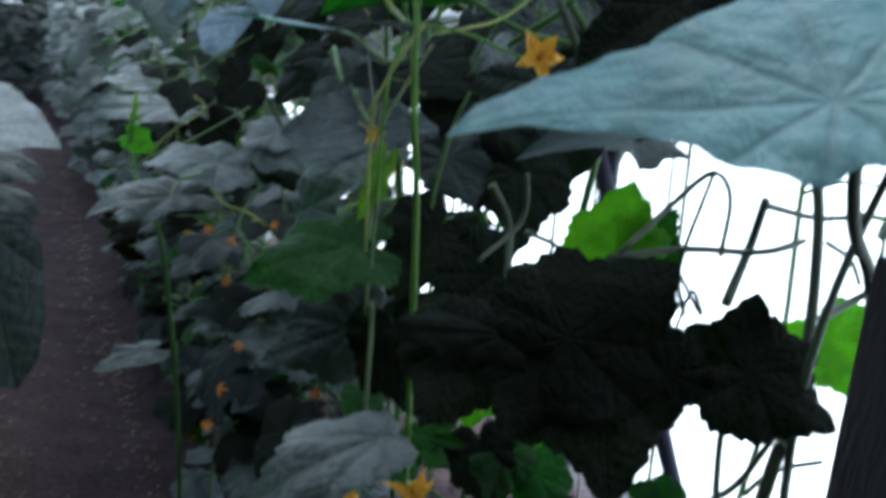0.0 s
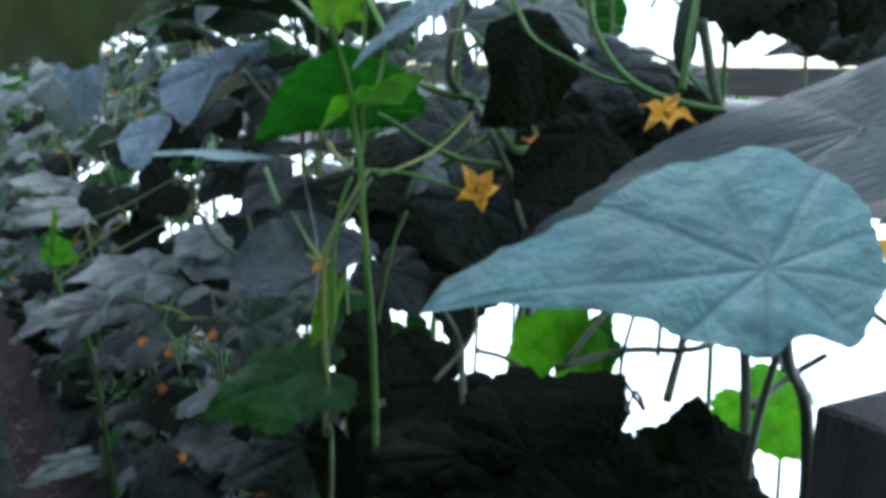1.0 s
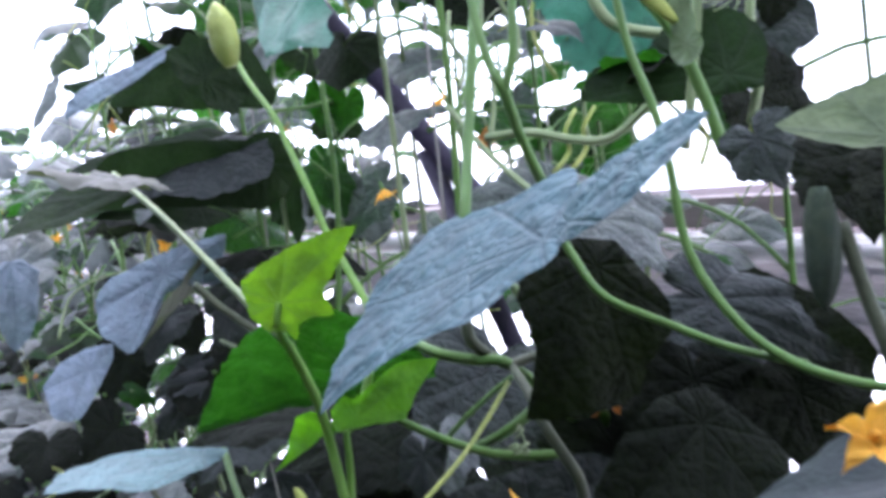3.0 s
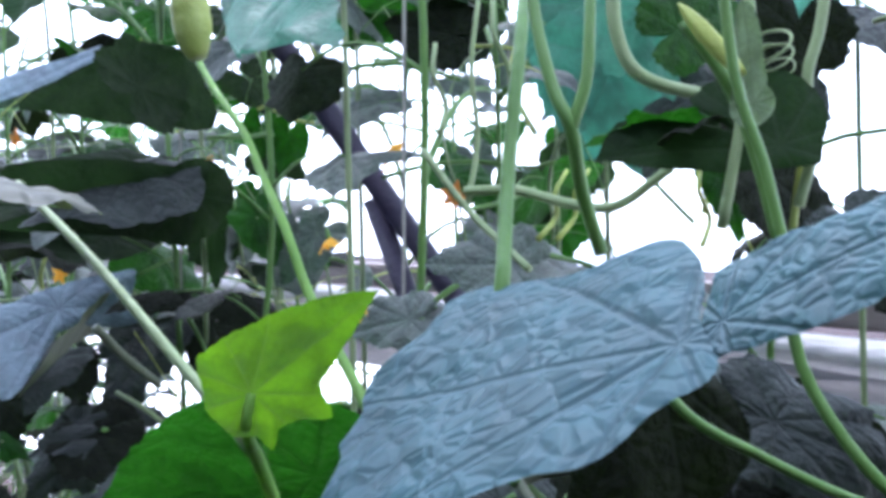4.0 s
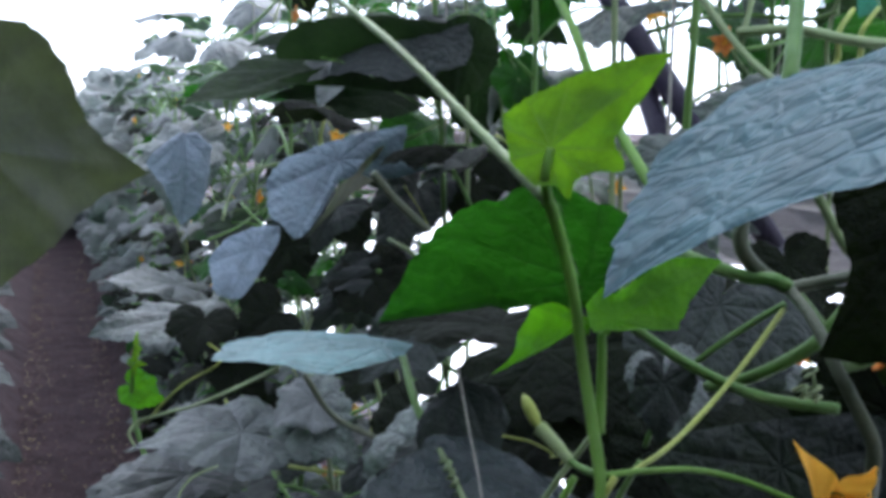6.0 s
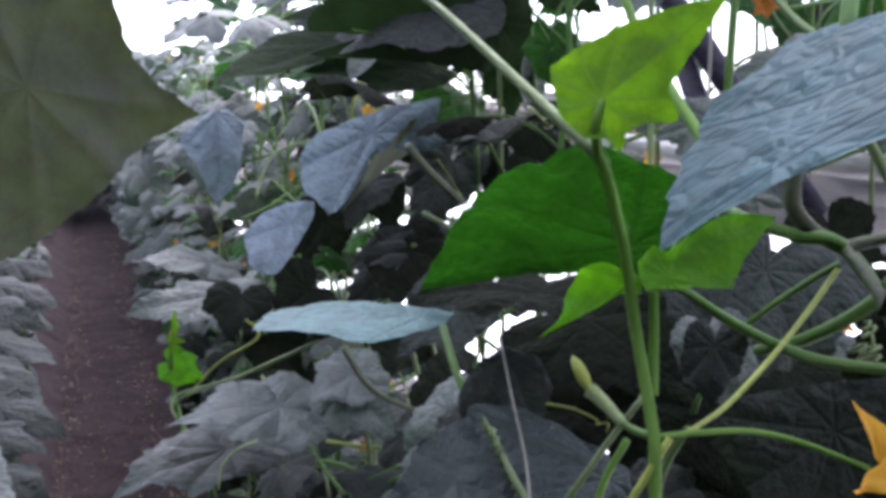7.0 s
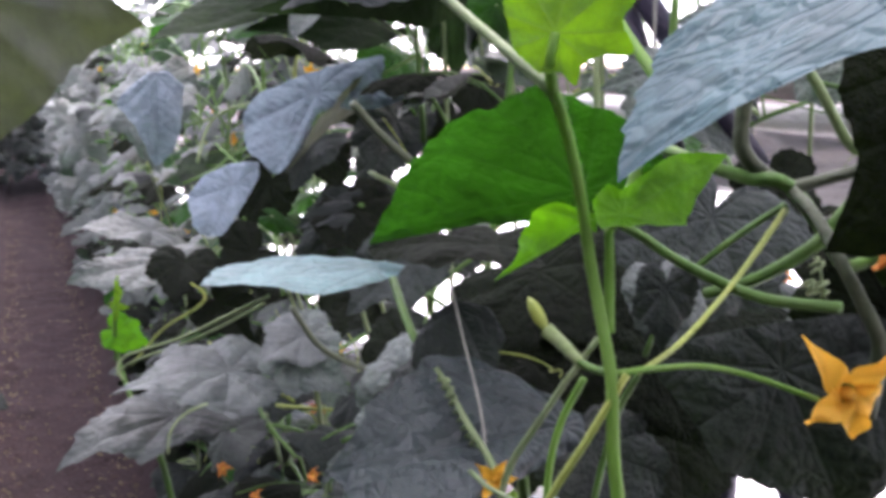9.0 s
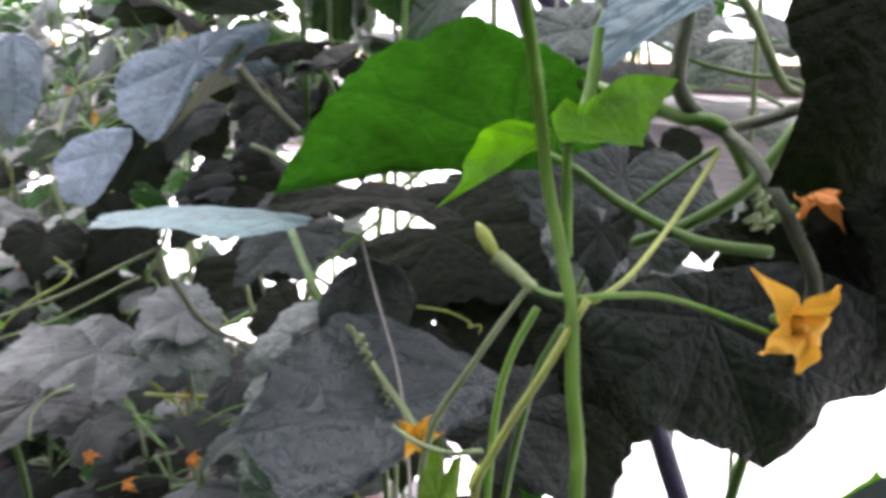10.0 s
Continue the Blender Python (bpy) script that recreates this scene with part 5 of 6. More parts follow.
tube("tendril", [(0.422, 0.116, 0.985), (0.452, 0.12, 0.971), (0.44, 0.099, 0.96)], 0.002, 0.0016, STEM_DARK, ragged, "", n=20, sides=6)
tube("side_stem", [(0.384, 0.141, 1.006), (0.432, 0.138, 0.997), (0.445, 0.11, 1.004)], 0.0026, 0.00208, STEM_DARK, ragged, "", n=20, sides=6)
tube("tendril", [(0.24, 0.205, 0.974), (0.268, 0.21, 0.963), (0.274, 0.182, 0.957)], 0.0022, 0.0017600000000000003, STEM_DARK, ragged, "", n=20, sides=6)
tube("side_stem", [(0.22, 0.223, 1.003), (0.239, 0.228, 0.973), (0.227, 0.2, 0.935)], 0.003, 0.0024000000000000002, STEM_DARK, ragged, "", n=20, sides=6)
tube("tendril", [(0.242, 0.215, 1.012), (0.247, 0.225, 0.977), (0.21, 0.213, 0.953)], 0.002, 0.0016, STEM_DARK, ragged, "", n=20, sides=6)
tube("tendril", [(0.365, 0.095, 0.817), (0.399, 0.103, 0.825), (0.413, 0.078, 0.843)], 0.002, 0.0016, STEM_DARK, ragged, "", n=20, sides=6)
tube("tendril", [(0.331, 0.153, 0.957), (0.357, 0.154, 0.925), (0.339, 0.146, 0.946), (0.342, 0.159, 0.916)], 0.0016, 0.00128, STEM_DARK, ragged, "", n=20, sides=6)
leaf(ragged, (0.119, 0.141, 0.868), (0.022, 0.133, 0.832), (-0.255, -0.507, 0.823), GREY, 171, "pale narrow drooping leaf", width=0.45, droop=0.15, back=0.4)
leaf(ragged, (0.259, 0.234, 0.794), (0.235, 0.21, 0.752), (-0.364, -0.722, 0.589), GREEN, 175, width=0.7, wave=0.1)
leaf(ragged, (0.28, 0.219, 0.78), (0.288, 0.183, 0.751), (-0.364, -0.722, 0.589), GREEN, 176, width=0.9, wave=0.1)
leaf(ragged, (0.243, 0.242, 0.795), (0.24, 0.209, 0.758), (-0.364, -0.722, 0.589), DARK, 177, width=0.9, wave=0.1)
leaf(ragged, (0.288, 0.206, 0.751), (0.32, 0.17, 0.764), (-0.364, -0.722, 0.589), DARK, 178, width=0.6, wave=0.1)
leaf(ragged, (0.203, 0.264, 0.801), (0.226, 0.23, 0.804), (-0.364, -0.722, 0.589), GREEN, 179, width=0.5, wave=0.1)
leaf(ragged, (0.3131, 0.4716, 0.7345), (0.31, 0.4297, 0.6978), (-0.1, -0.6, 0.8), GREEN, 570, width=0.8, droop=0.15, wave=0.08)
leaf(ragged, (0.3781, 0.4941, 0.725), (0.348, 0.467, 0.6879), (-0.1, -0.6, 0.8), LIGHT, 571, width=0.8, droop=0.15, wave=0.08)
leaf(ragged, (0.3918, 0.4163, 0.7126), (0.3897, 0.3716, 0.679), (-0.1, -0.6, 0.8), LIGHT, 572, width=0.8, droop=0.15, wave=0.08)
leaf(ragged, (0.2527, 0.4253, 0.7073), (0.2553, 0.384, 0.6807), (-0.1, -0.6, 0.8), GREEN, 573, width=0.8, droop=0.15, wave=0.08)
leaf(ragged, (0.4862, 0.475, 0.6949), (0.4648, 0.4459, 0.6632), (-0.1, -0.6, 0.8), GREEN, 574, width=0.8, droop=0.15, wave=0.08)
leaf(ragged, (0.2598, 0.5428, 0.7098), (0.2551, 0.5067, 0.6807), (-0.1, -0.6, 0.8), GREEN, 575, width=0.8, droop=0.15, wave=0.08)
leaf(ragged, (0.3409, 0.3818, 0.711), (0.3166, 0.3527, 0.6822), (-0.1, -0.6, 0.8), GREEN, 576, width=0.8, droop=0.15, wave=0.08)
leaf(ragged, (0.364, 0.4684, 0.7607), (0.3434, 0.4381, 0.73), (-0.1, -0.6, 0.8), LIGHT, 594, width=0.7, droop=0.15, wave=0.08)
flower(ragged, (0.157, 0.174, 0.81), (-0.095, -0.995, 0.029), 0.03, 21, droop=0.4)
flower(ragged, (0.129, 0.205, 0.789), (-0.869, -0.195, 0.454), 0.026, 22, droop=-0.1)
flower(ragged, (0.235, 0.238, 0.846), (0.317, -0.889, 0.331), 0.026, 23, droop=-0.1)
tube("pedicel", [(0.131, 0.203, 0.787), (0.141, 0.185, 0.782), (0.147, 0.169, 0.776)], 0.0014, 0.0014, STEM_YELLOW, ragged, "")
leaf(ragged, (0.112, 1.18, 0.534), (0.03, 1.168, 0.51), (-0.177, -0.351, 0.919), OLD, 181, "pale leaf", width=0.6)

lowshoot = plant_at(0.2, 0.42, 0.1, "low cucumber shoot with toothed green leaves and orange flowers")
tube("stem", [(0.2, 0.42, 0.1), (0.171, 0.304, 0.823), (0.168, 0.309, 0.89), (0.168, 0.312, 0.955), (0.171, 0.318, 1.018), (0.183, 0.302, 1.059), (0.197, 0.288, 1.091)], 0.0022, 0.0012, STEM_PALE, lowshoot, "", n=40)
leaf(lowshoot, (0.174, 0.312, 0.998), (0.156, 0.31, 0.958), (0.068, -0.926, 0.373), YOUNG, 71, "bright green young leaf", width=0.42, droop=0.1)
leaf(lowshoot, (0.153, 0.306, 0.94), (0.074, 0.324, 0.91), (-0.314, -0.504, 0.804), GREEN, 72, width=0.8, droop=0.3)
leaf(lowshoot, (0.242, 0.547, 0.981), (0.187, 0.554, 0.913), (-0.359, -0.577, 0.734), OLD, 73, width=0.9, droop=0.2)
flower(lowshoot, (0.1721, 0.3245, 1.0213), (-0.6, -0.75, 0.25), 0.018, 7, droop=0.1)
tube("stem", [(0.23, 0.312, 0.805), (0.231, 0.33, 0.891), (0.232, 0.344, 0.958), (0.244, 0.341, 1.026), (0.251, 0.331, 1.056)], 0.002, 0.0015, STEM, lowshoot, "", n=24)
tube("twine", [(0.161, 0.285, 0.922), (0.163, 0.29, 0.952), (0.167, 0.295, 0.986)], 0.0008, 0.0008, STEM_PALE, lowshoot, "")
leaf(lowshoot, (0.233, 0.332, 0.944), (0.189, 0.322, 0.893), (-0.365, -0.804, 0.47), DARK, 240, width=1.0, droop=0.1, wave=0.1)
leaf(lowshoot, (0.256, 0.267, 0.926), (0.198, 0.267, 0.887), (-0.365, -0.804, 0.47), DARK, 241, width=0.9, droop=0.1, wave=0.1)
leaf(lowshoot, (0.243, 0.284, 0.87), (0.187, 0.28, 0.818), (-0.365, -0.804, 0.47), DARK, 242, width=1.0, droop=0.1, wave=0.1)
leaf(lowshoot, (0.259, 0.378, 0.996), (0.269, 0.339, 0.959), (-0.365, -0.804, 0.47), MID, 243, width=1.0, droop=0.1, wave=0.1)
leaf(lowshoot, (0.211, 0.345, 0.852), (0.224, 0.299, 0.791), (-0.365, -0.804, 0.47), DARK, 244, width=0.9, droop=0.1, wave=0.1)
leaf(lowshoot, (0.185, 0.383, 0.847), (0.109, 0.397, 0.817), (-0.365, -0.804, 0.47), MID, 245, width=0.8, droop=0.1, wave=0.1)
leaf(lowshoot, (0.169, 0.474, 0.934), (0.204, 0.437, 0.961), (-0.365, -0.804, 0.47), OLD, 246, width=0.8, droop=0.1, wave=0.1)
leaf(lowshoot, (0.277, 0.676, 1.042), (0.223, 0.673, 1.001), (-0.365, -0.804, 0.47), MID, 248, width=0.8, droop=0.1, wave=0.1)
leaf(lowshoot, (0.204, 0.756, 0.955), (0.234, 0.706, 0.921), (-0.365, -0.804, 0.47), OLD, 249, width=0.9, droop=0.1, wave=0.1)
leaf(lowshoot, (0.25, 0.619, 0.989), (0.219, 0.603, 0.949), (-0.365, -0.804, 0.47), DARK, 250, width=0.9, droop=0.1, wave=0.1)
flower(lowshoot, (0.113, 0.57, 0.72), (-0.781, -0.502, 0.371), 0.015, 260, mat=PETAL_OLD, droop=0.5)
flower(lowshoot, (0.1, 0.569, 0.682), (-0.552, -0.718, 0.423), 0.015, 261, mat=PETAL_OLD, droop=0.5)
flower(lowshoot, (0.174, 0.841, 0.755), (-0.247, -0.868, 0.431), 0.015, 262, mat=PETAL_OLD, droop=0.5)
flower(lowshoot, (0.165, 0.716, 0.71), (0.04, -0.917, 0.397), 0.015, 263, mat=PETAL_OLD, droop=0.5)

row_a = plant_at(0.34, 0.62, 0.1, "cucumber plant beside the path, dusty drooping leaves with painted sheen")
leaf(row_a, (0.1554, 0.4248, 1.096), (0.0674, 0.4167, 1.0987), (0.0333, -0.0249, 0.9991), BROAD, 81, "leaf held flat with pale sky sheen in its colour", droop=0.02, fold=0.0, wave=0.02, relief=0.4, rim_at=((-160, 0.27), (-90, 0.32), (-64, 0.53), (-44, 0.71), (-25, 0.88), (0, 1), (12, 0.89), (28, 0.77), (41, 0.73), (55, 0.36), (120, 0.16)))
leaf(row_a, (0.2271, 0.3591, 1.0232), (0.1136, 0.3792, 1.0122), (-0.1669, -0.4683, 0.8677), SHADE, 82, "quilted leaf with shade in its colour", droop=0.06, fold=0.05, wave=0.04, rim_at=((-155, 0.14), (-77, 0.28), (-61, 0.46), (-48, 0.66), (-26, 0.74), (-17, 0.84), (-11, 0.85), (0, 1), (5, 0.94), (16, 0.96), (22, 0.93), (29, 0.81), (38, 0.32), (136, 0.12)))
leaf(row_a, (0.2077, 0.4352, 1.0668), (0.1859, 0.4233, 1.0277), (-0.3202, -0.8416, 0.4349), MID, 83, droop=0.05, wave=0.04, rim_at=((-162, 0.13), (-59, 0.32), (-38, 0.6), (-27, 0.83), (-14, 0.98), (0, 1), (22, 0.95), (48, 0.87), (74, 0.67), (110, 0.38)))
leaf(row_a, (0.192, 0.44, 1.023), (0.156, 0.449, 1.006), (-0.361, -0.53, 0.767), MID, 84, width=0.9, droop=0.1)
tube("stem", [(0.34, 0.62, 0.1), (0.33, 0.6, 0.6), (0.217, 0.376, 0.974), (0.202, 0.402, 1), (0.192, 0.428, 1.035), (0.185, 0.448, 1.053), (0.192, 0.496, 1.077)], 0.0035, 0.0022, STEM, row_a, "", n=40)
tube("gnarled_tendril", [(0.1757, 0.3948, 1.0495), (0.1771, 0.3862, 1.0435), (0.1764, 0.3725, 1.0378), (0.1761, 0.3581, 1.0316), (0.1767, 0.3453, 1.0257), (0.1756, 0.3273, 1.0185)], 0.0011, 0.0015, STEM_PALE, row_a, "beaded pale stem", n=44, ribs=0.3)
tube("petiole", [(0.1051, 0.4421, 1.0837), (0.0851, 0.4729, 1.0656), (0.0719, 0.5023, 1.0508), (0.0572, 0.5319, 1.0381), (0.044, 0.5513, 1.0289), (0.0389, 0.5497, 1.0229), (0.0416, 0.5469, 1.0153)], 0.0009, 0.0008, STEM_PALE, row_a, "", n=28)
tendril(row_a, [(0.169, 0.378, 1.054), (0.17, 0.377, 1.051)], 9, 0.0022, 0.001, STEM_PALE, (0.181, 0.363, 1.017))
tube("twine", [(0.1969, 0.4217, 1.0833), (0.1916, 0.3953, 1.0598), (0.1858, 0.3664, 1.0358), (0.1776, 0.344, 1.016), (0.1672, 0.3223, 0.9993), (0.159, 0.3064, 0.9868)], 0.0007, 0.0007, STRING, row_a, "pale garden twine", n=24)
tube("petiole", [(0.156, 0.318, 1.031), (0.158, 0.305, 1.029), (0.158, 0.283, 1.033), (0.143, 0.243, 1.052)], 0.001, 0.001, STEM_PALE, row_a, "", n=16)
tendril(row_a, [(0.199, 0.372, 1.061), (0.211, 0.365, 1.059), (0.22, 0.359, 1.054)], 1, 0.003, 0.0006, STEM_YELLOW, (0.223, 0.356, 1.049))
flower(row_a, (0.233, 0.421, 0.98), (-0.728, -0.501, 0.468), 0.027, 9, droop=-0.2)
flower(row_a, (0.153, 0.715, 0.841), (-0.8, -0.381, 0.463), 0.015, 270, mat=PETAL_OLD, droop=0.5)
flower(row_a, (0.192, 0.678, 0.868), (-0.596, -0.603, 0.53), 0.015, 271, mat=PETAL_OLD, droop=0.5)
flower(row_a, (0.14, 0.791, 0.838), (-0.288, -0.788, 0.544), 0.015, 272, mat=PETAL_OLD, droop=0.5)
flower(row_a, (0.25, 0.545, 0.929), (0.029, -0.868, 0.495), 0.015, 273, mat=PETAL_OLD, droop=0.5)

row_b = plant_at(0.36, 0.86, 0.1, "cucumber plant with grey-green dusty folded leaves")
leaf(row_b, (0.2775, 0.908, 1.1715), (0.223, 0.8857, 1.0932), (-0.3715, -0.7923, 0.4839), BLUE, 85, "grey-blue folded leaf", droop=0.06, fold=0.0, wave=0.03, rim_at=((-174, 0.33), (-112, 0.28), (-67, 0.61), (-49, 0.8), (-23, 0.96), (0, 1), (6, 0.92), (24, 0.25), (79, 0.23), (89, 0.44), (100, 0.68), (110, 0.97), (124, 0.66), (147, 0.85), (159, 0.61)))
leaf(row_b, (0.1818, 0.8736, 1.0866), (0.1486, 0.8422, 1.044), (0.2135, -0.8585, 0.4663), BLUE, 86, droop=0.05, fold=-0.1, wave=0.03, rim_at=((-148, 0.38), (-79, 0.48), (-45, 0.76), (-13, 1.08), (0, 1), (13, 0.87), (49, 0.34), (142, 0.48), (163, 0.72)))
leaf(row_b, (0.3053, 0.9088, 1.1546), (0.2378, 0.8972, 1.0912), (0.6227, -0.5429, -0.5635), UNDER, 186, droop=0.03, wave=0.02, relief=0.5, rim_at=((-68, 0.36), (-53, 0.69), (-29, 0.79), (0, 1), (14, 0.26), (118, 0.52)))
tube("petiole", [(0.273, 0.788, 1.165), (0.3, 0.794, 1.137), (0.333, 0.798, 1.109)], 0.004, 0.004, STEM_DARK, row_b, "")
leaf(row_b, (0.162, 0.848, 0.91), (0.052, 0.86, 0.900), (-0.10, -0.28, 0.95), GREY, 87, "dusty grey ribbed leaf", width=0.85, droop=0.15, fold=0.1)
leaf(row_b, (0.115, 0.88, 0.863), (0, 0.845, 0.838), (-0.16, -0.4, 0.9), GREY, 88, width=0.6, droop=0.1)
leaf(row_b, (0.209, 0.754, 0.964), (0.168, 0.745, 0.949), (-0.212, -0.563, 0.799), GREY, 89, width=1.2, droop=0.2)
leaf(row_b, (0.149, 0.998, 0.991), (0.131, 0.965, 0.95), (-0.319, -0.846, 0.428), DARK, 90, width=1.2)
leaf(row_b, (0.209, 0.924, 1.007), (0.174, 0.932, 0.978), (-0.292, -0.775, 0.56), DARK, 91, width=1.6)
leaf(row_b, (0.305, 0.95, 1.051), (0.339, 0.935, 1.039), (-0.259, -0.685, 0.681), DARK, 92, width=1.2)
tube("petiole", [(0.182, 0.686, 1.01), (0.21, 0.689, 0.969), (0.274, 0.702, 0.931)], 0.0025, 0.0025, STEM_DARK, row_b, "", n=16)
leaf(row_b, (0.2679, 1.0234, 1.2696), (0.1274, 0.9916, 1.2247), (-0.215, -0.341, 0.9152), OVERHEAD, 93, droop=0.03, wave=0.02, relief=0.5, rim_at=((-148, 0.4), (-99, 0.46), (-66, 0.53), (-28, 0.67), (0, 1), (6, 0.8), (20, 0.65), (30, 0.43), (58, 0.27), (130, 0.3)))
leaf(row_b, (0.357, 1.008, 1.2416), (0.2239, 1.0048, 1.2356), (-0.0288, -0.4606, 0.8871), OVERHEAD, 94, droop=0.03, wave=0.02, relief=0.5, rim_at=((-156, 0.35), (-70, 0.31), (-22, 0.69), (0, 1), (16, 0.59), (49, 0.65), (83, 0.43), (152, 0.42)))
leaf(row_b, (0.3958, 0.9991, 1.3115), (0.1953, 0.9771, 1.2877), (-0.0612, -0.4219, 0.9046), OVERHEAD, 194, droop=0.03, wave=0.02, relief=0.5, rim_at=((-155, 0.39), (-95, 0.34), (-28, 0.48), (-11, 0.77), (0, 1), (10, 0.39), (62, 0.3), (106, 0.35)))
leaf(row_b, (0.2597, 0.741, 1.3874), (0.1615, 0.7346, 1.327), (-0.2576, -0.823, 0.5062), BLUE, 95, "leaf half folded over, its lit side painted pale", droop=0.03, wave=0.02, relief=0.4, rim_at=((-142, 0.08), (-17, 0.19), (-11, 0.87), (0, 1), (8, 0.46), (17, 0.16), (147, 0.1)))
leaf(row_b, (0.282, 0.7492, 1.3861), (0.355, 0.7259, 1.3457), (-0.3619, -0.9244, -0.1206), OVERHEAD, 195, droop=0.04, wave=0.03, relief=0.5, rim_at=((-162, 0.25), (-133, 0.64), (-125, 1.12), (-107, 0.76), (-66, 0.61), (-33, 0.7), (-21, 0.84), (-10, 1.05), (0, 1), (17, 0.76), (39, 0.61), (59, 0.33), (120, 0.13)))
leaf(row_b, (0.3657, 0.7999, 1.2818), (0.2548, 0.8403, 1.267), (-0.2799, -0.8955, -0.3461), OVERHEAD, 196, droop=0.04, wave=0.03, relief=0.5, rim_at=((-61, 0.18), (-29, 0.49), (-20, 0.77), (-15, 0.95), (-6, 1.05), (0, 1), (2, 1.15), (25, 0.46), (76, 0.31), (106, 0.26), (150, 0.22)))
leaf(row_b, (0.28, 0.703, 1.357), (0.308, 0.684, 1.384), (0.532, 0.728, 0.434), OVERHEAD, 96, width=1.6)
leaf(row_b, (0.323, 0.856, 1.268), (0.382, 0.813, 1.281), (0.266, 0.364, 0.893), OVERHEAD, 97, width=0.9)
flower(row_b, (0.431, 0.671, 1.241), (-0.028, -0.502, -0.864), 0.024, 11, droop=-0.3)
flower(row_b, (0.548, 0.742, 1.323), (-0.892, -0.384, 0.24), 0.034, 12, droop=0.2)
leaf(row_b, (0.335, 0.884, 1.052), (0.252, 0.921, 1.030), (-0.211, -0.763, 0.611), MID, 380, width=0.5, droop=0.12, wave=0.08)
leaf(row_b, (0.314, 0.94, 1.033), (0.26, 0.954, 0.976), (-0.211, -0.763, 0.611), MID, 381, width=0.8, droop=0.12, wave=0.08)
leaf(row_b, (0.252, 1.026, 1.067), (0.22, 1.031, 1.009), (-0.211, -0.763, 0.611), DARK, 382, width=0.9, droop=0.12, wave=0.08)
leaf(row_b, (0.339, 0.818, 1.019), (0.301, 0.827, 0.974), (-0.211, -0.763, 0.611), DARK, 383, width=0.9, droop=0.12, wave=0.08)
leaf(row_b, (0.179, 0.983, 0.944), (0.211, 0.962, 0.895), (-0.211, -0.763, 0.611), DARK, 384, width=0.9, droop=0.12, wave=0.08)
leaf(row_b, (0.245, 0.896, 0.912), (0.276, 0.875, 0.866), (-0.211, -0.763, 0.611), DARK, 385, width=1.0, droop=0.12, wave=0.08)
leaf(row_b, (0.158, 1.1894, 1.1902), (0.1463, 1.154, 1.0789), (0.2923, -0.9198, 0.2616), BLUE, 580, "hanging grey-blue leaf", droop=0.08, fold=0.1, wave=0.05, rim_at=((-117, 0.07), (-51, 0.56), (-28, 0.65), (-9, 0.87), (0, 1), (12, 0.84), (36, 0.46), (77, 0.32), (118, 0.15)))
leaf(row_b, (0.3318, 1.0435, 1.0989), (0.3295, 1.0166, 1.0476), (-0.42, -0.72, 0.5), DARK, 561, width=0.7, droop=0.14, wave=0.09)
leaf(row_b, (0.3894, 1.0423, 1.0758), (0.3666, 1.0215, 1.024), (-0.42, -0.72, 0.5), MID, 562, width=0.7, droop=0.14, wave=0.09)
tube("tendril", [(0.1243, 0.7573, 0.9149), (0.1047, 0.7577, 0.9083), (0.0918, 0.7546, 0.8961), (0.0877, 0.7479, 0.8791)], 0.0011, 0.0009, STEM_PALE, row_b, "thin pale curling stalk", n=20)
leaf(row_b, (0.4104, 1.0281, 1.1348), (0.3608, 0.9917, 1.0588), (-0.42, -0.72, 0.5), MID, 545, width=0.8, droop=0.14, wave=0.09)
leaf(row_b, (0.4839, 1.019, 1.1338), (0.4428, 0.9854, 1.0797), (-0.42, -0.72, 0.5), DARK, 546, width=0.8, droop=0.14, wave=0.09)
leaf(row_b, (0.3046, 0.891, 1.0521), (0.3212, 0.8381, 0.9966), (-0.42, -0.72, 0.5), DARK, 547, width=0.9, droop=0.14, wave=0.09)
leaf(row_b, (0.2889, 0.9507, 1.1184), (0.2477, 0.9127, 1.0712), (-0.42, -0.72, 0.5), MID, 548, width=0.7, droop=0.14, wave=0.09)

row_c = plant_at(0.1, 1.02, 0.1, "slender side shoot with a yellow-green tip leaning over the path")
tube("stem", [(0.16, 1.05, 0.1), (0.14, 1, 0.5), (0.106, 0.944, 0.783), (0.081, 0.988, 0.854), (0.073, 1.011, 0.905), (0.075, 1.001, 0.949)], 0.004, 0.002, STEM, row_c, "", n=30)
leaf(row_c, (0.076, 1.012, 0.918), (0.107, 0.998, 0.902), (-0.3, -0.795, 0.527), LIGHT, 101, width=0.9)
leaf(row_c, (0.075, 1.001, 0.949), (0.09, 1.001, 0.945), (-0.033, -0.937, 0.348), YOUNG, 102, width=0.4)
leaf(row_c, (0.075, 1.001, 0.949), (0.081, 1.011, 0.981), (-0.775, -0.548, 0.314), YOUNG, 103, width=0.25)
tube("tendril", [(0.071, 0.996, 0.875), (0.088, 0.971, 0.895), (0.135, 0.885, 0.935), (0.185, 0.789, 0.989)], 0.0016, 0.0012, STEM_PALE, row_c, "", n=24)
tube("tendril", [(0.085, 0.982, 0.887), (0.114, 0.936, 0.935), (0.144, 0.888, 0.968), (0.149, 0.888, 0.98), (0.138, 0.894, 0.99)], 0.0014, 0.001, STEM_YELLOW, row_c, "", n=24)
leaf(row_c, (0.234, 1.809, 1.158), (0.227, 1.73, 1.006), (-0.555, -0.721, 0.414), OLD, 104, width=0.9, droop=0.2)
leaf(row_c, (0.182, 1.518, 0.94), (0.054, 1.514, 0.949), (-0.109, -0.29, 0.951), OLD, 105, width=0.7)
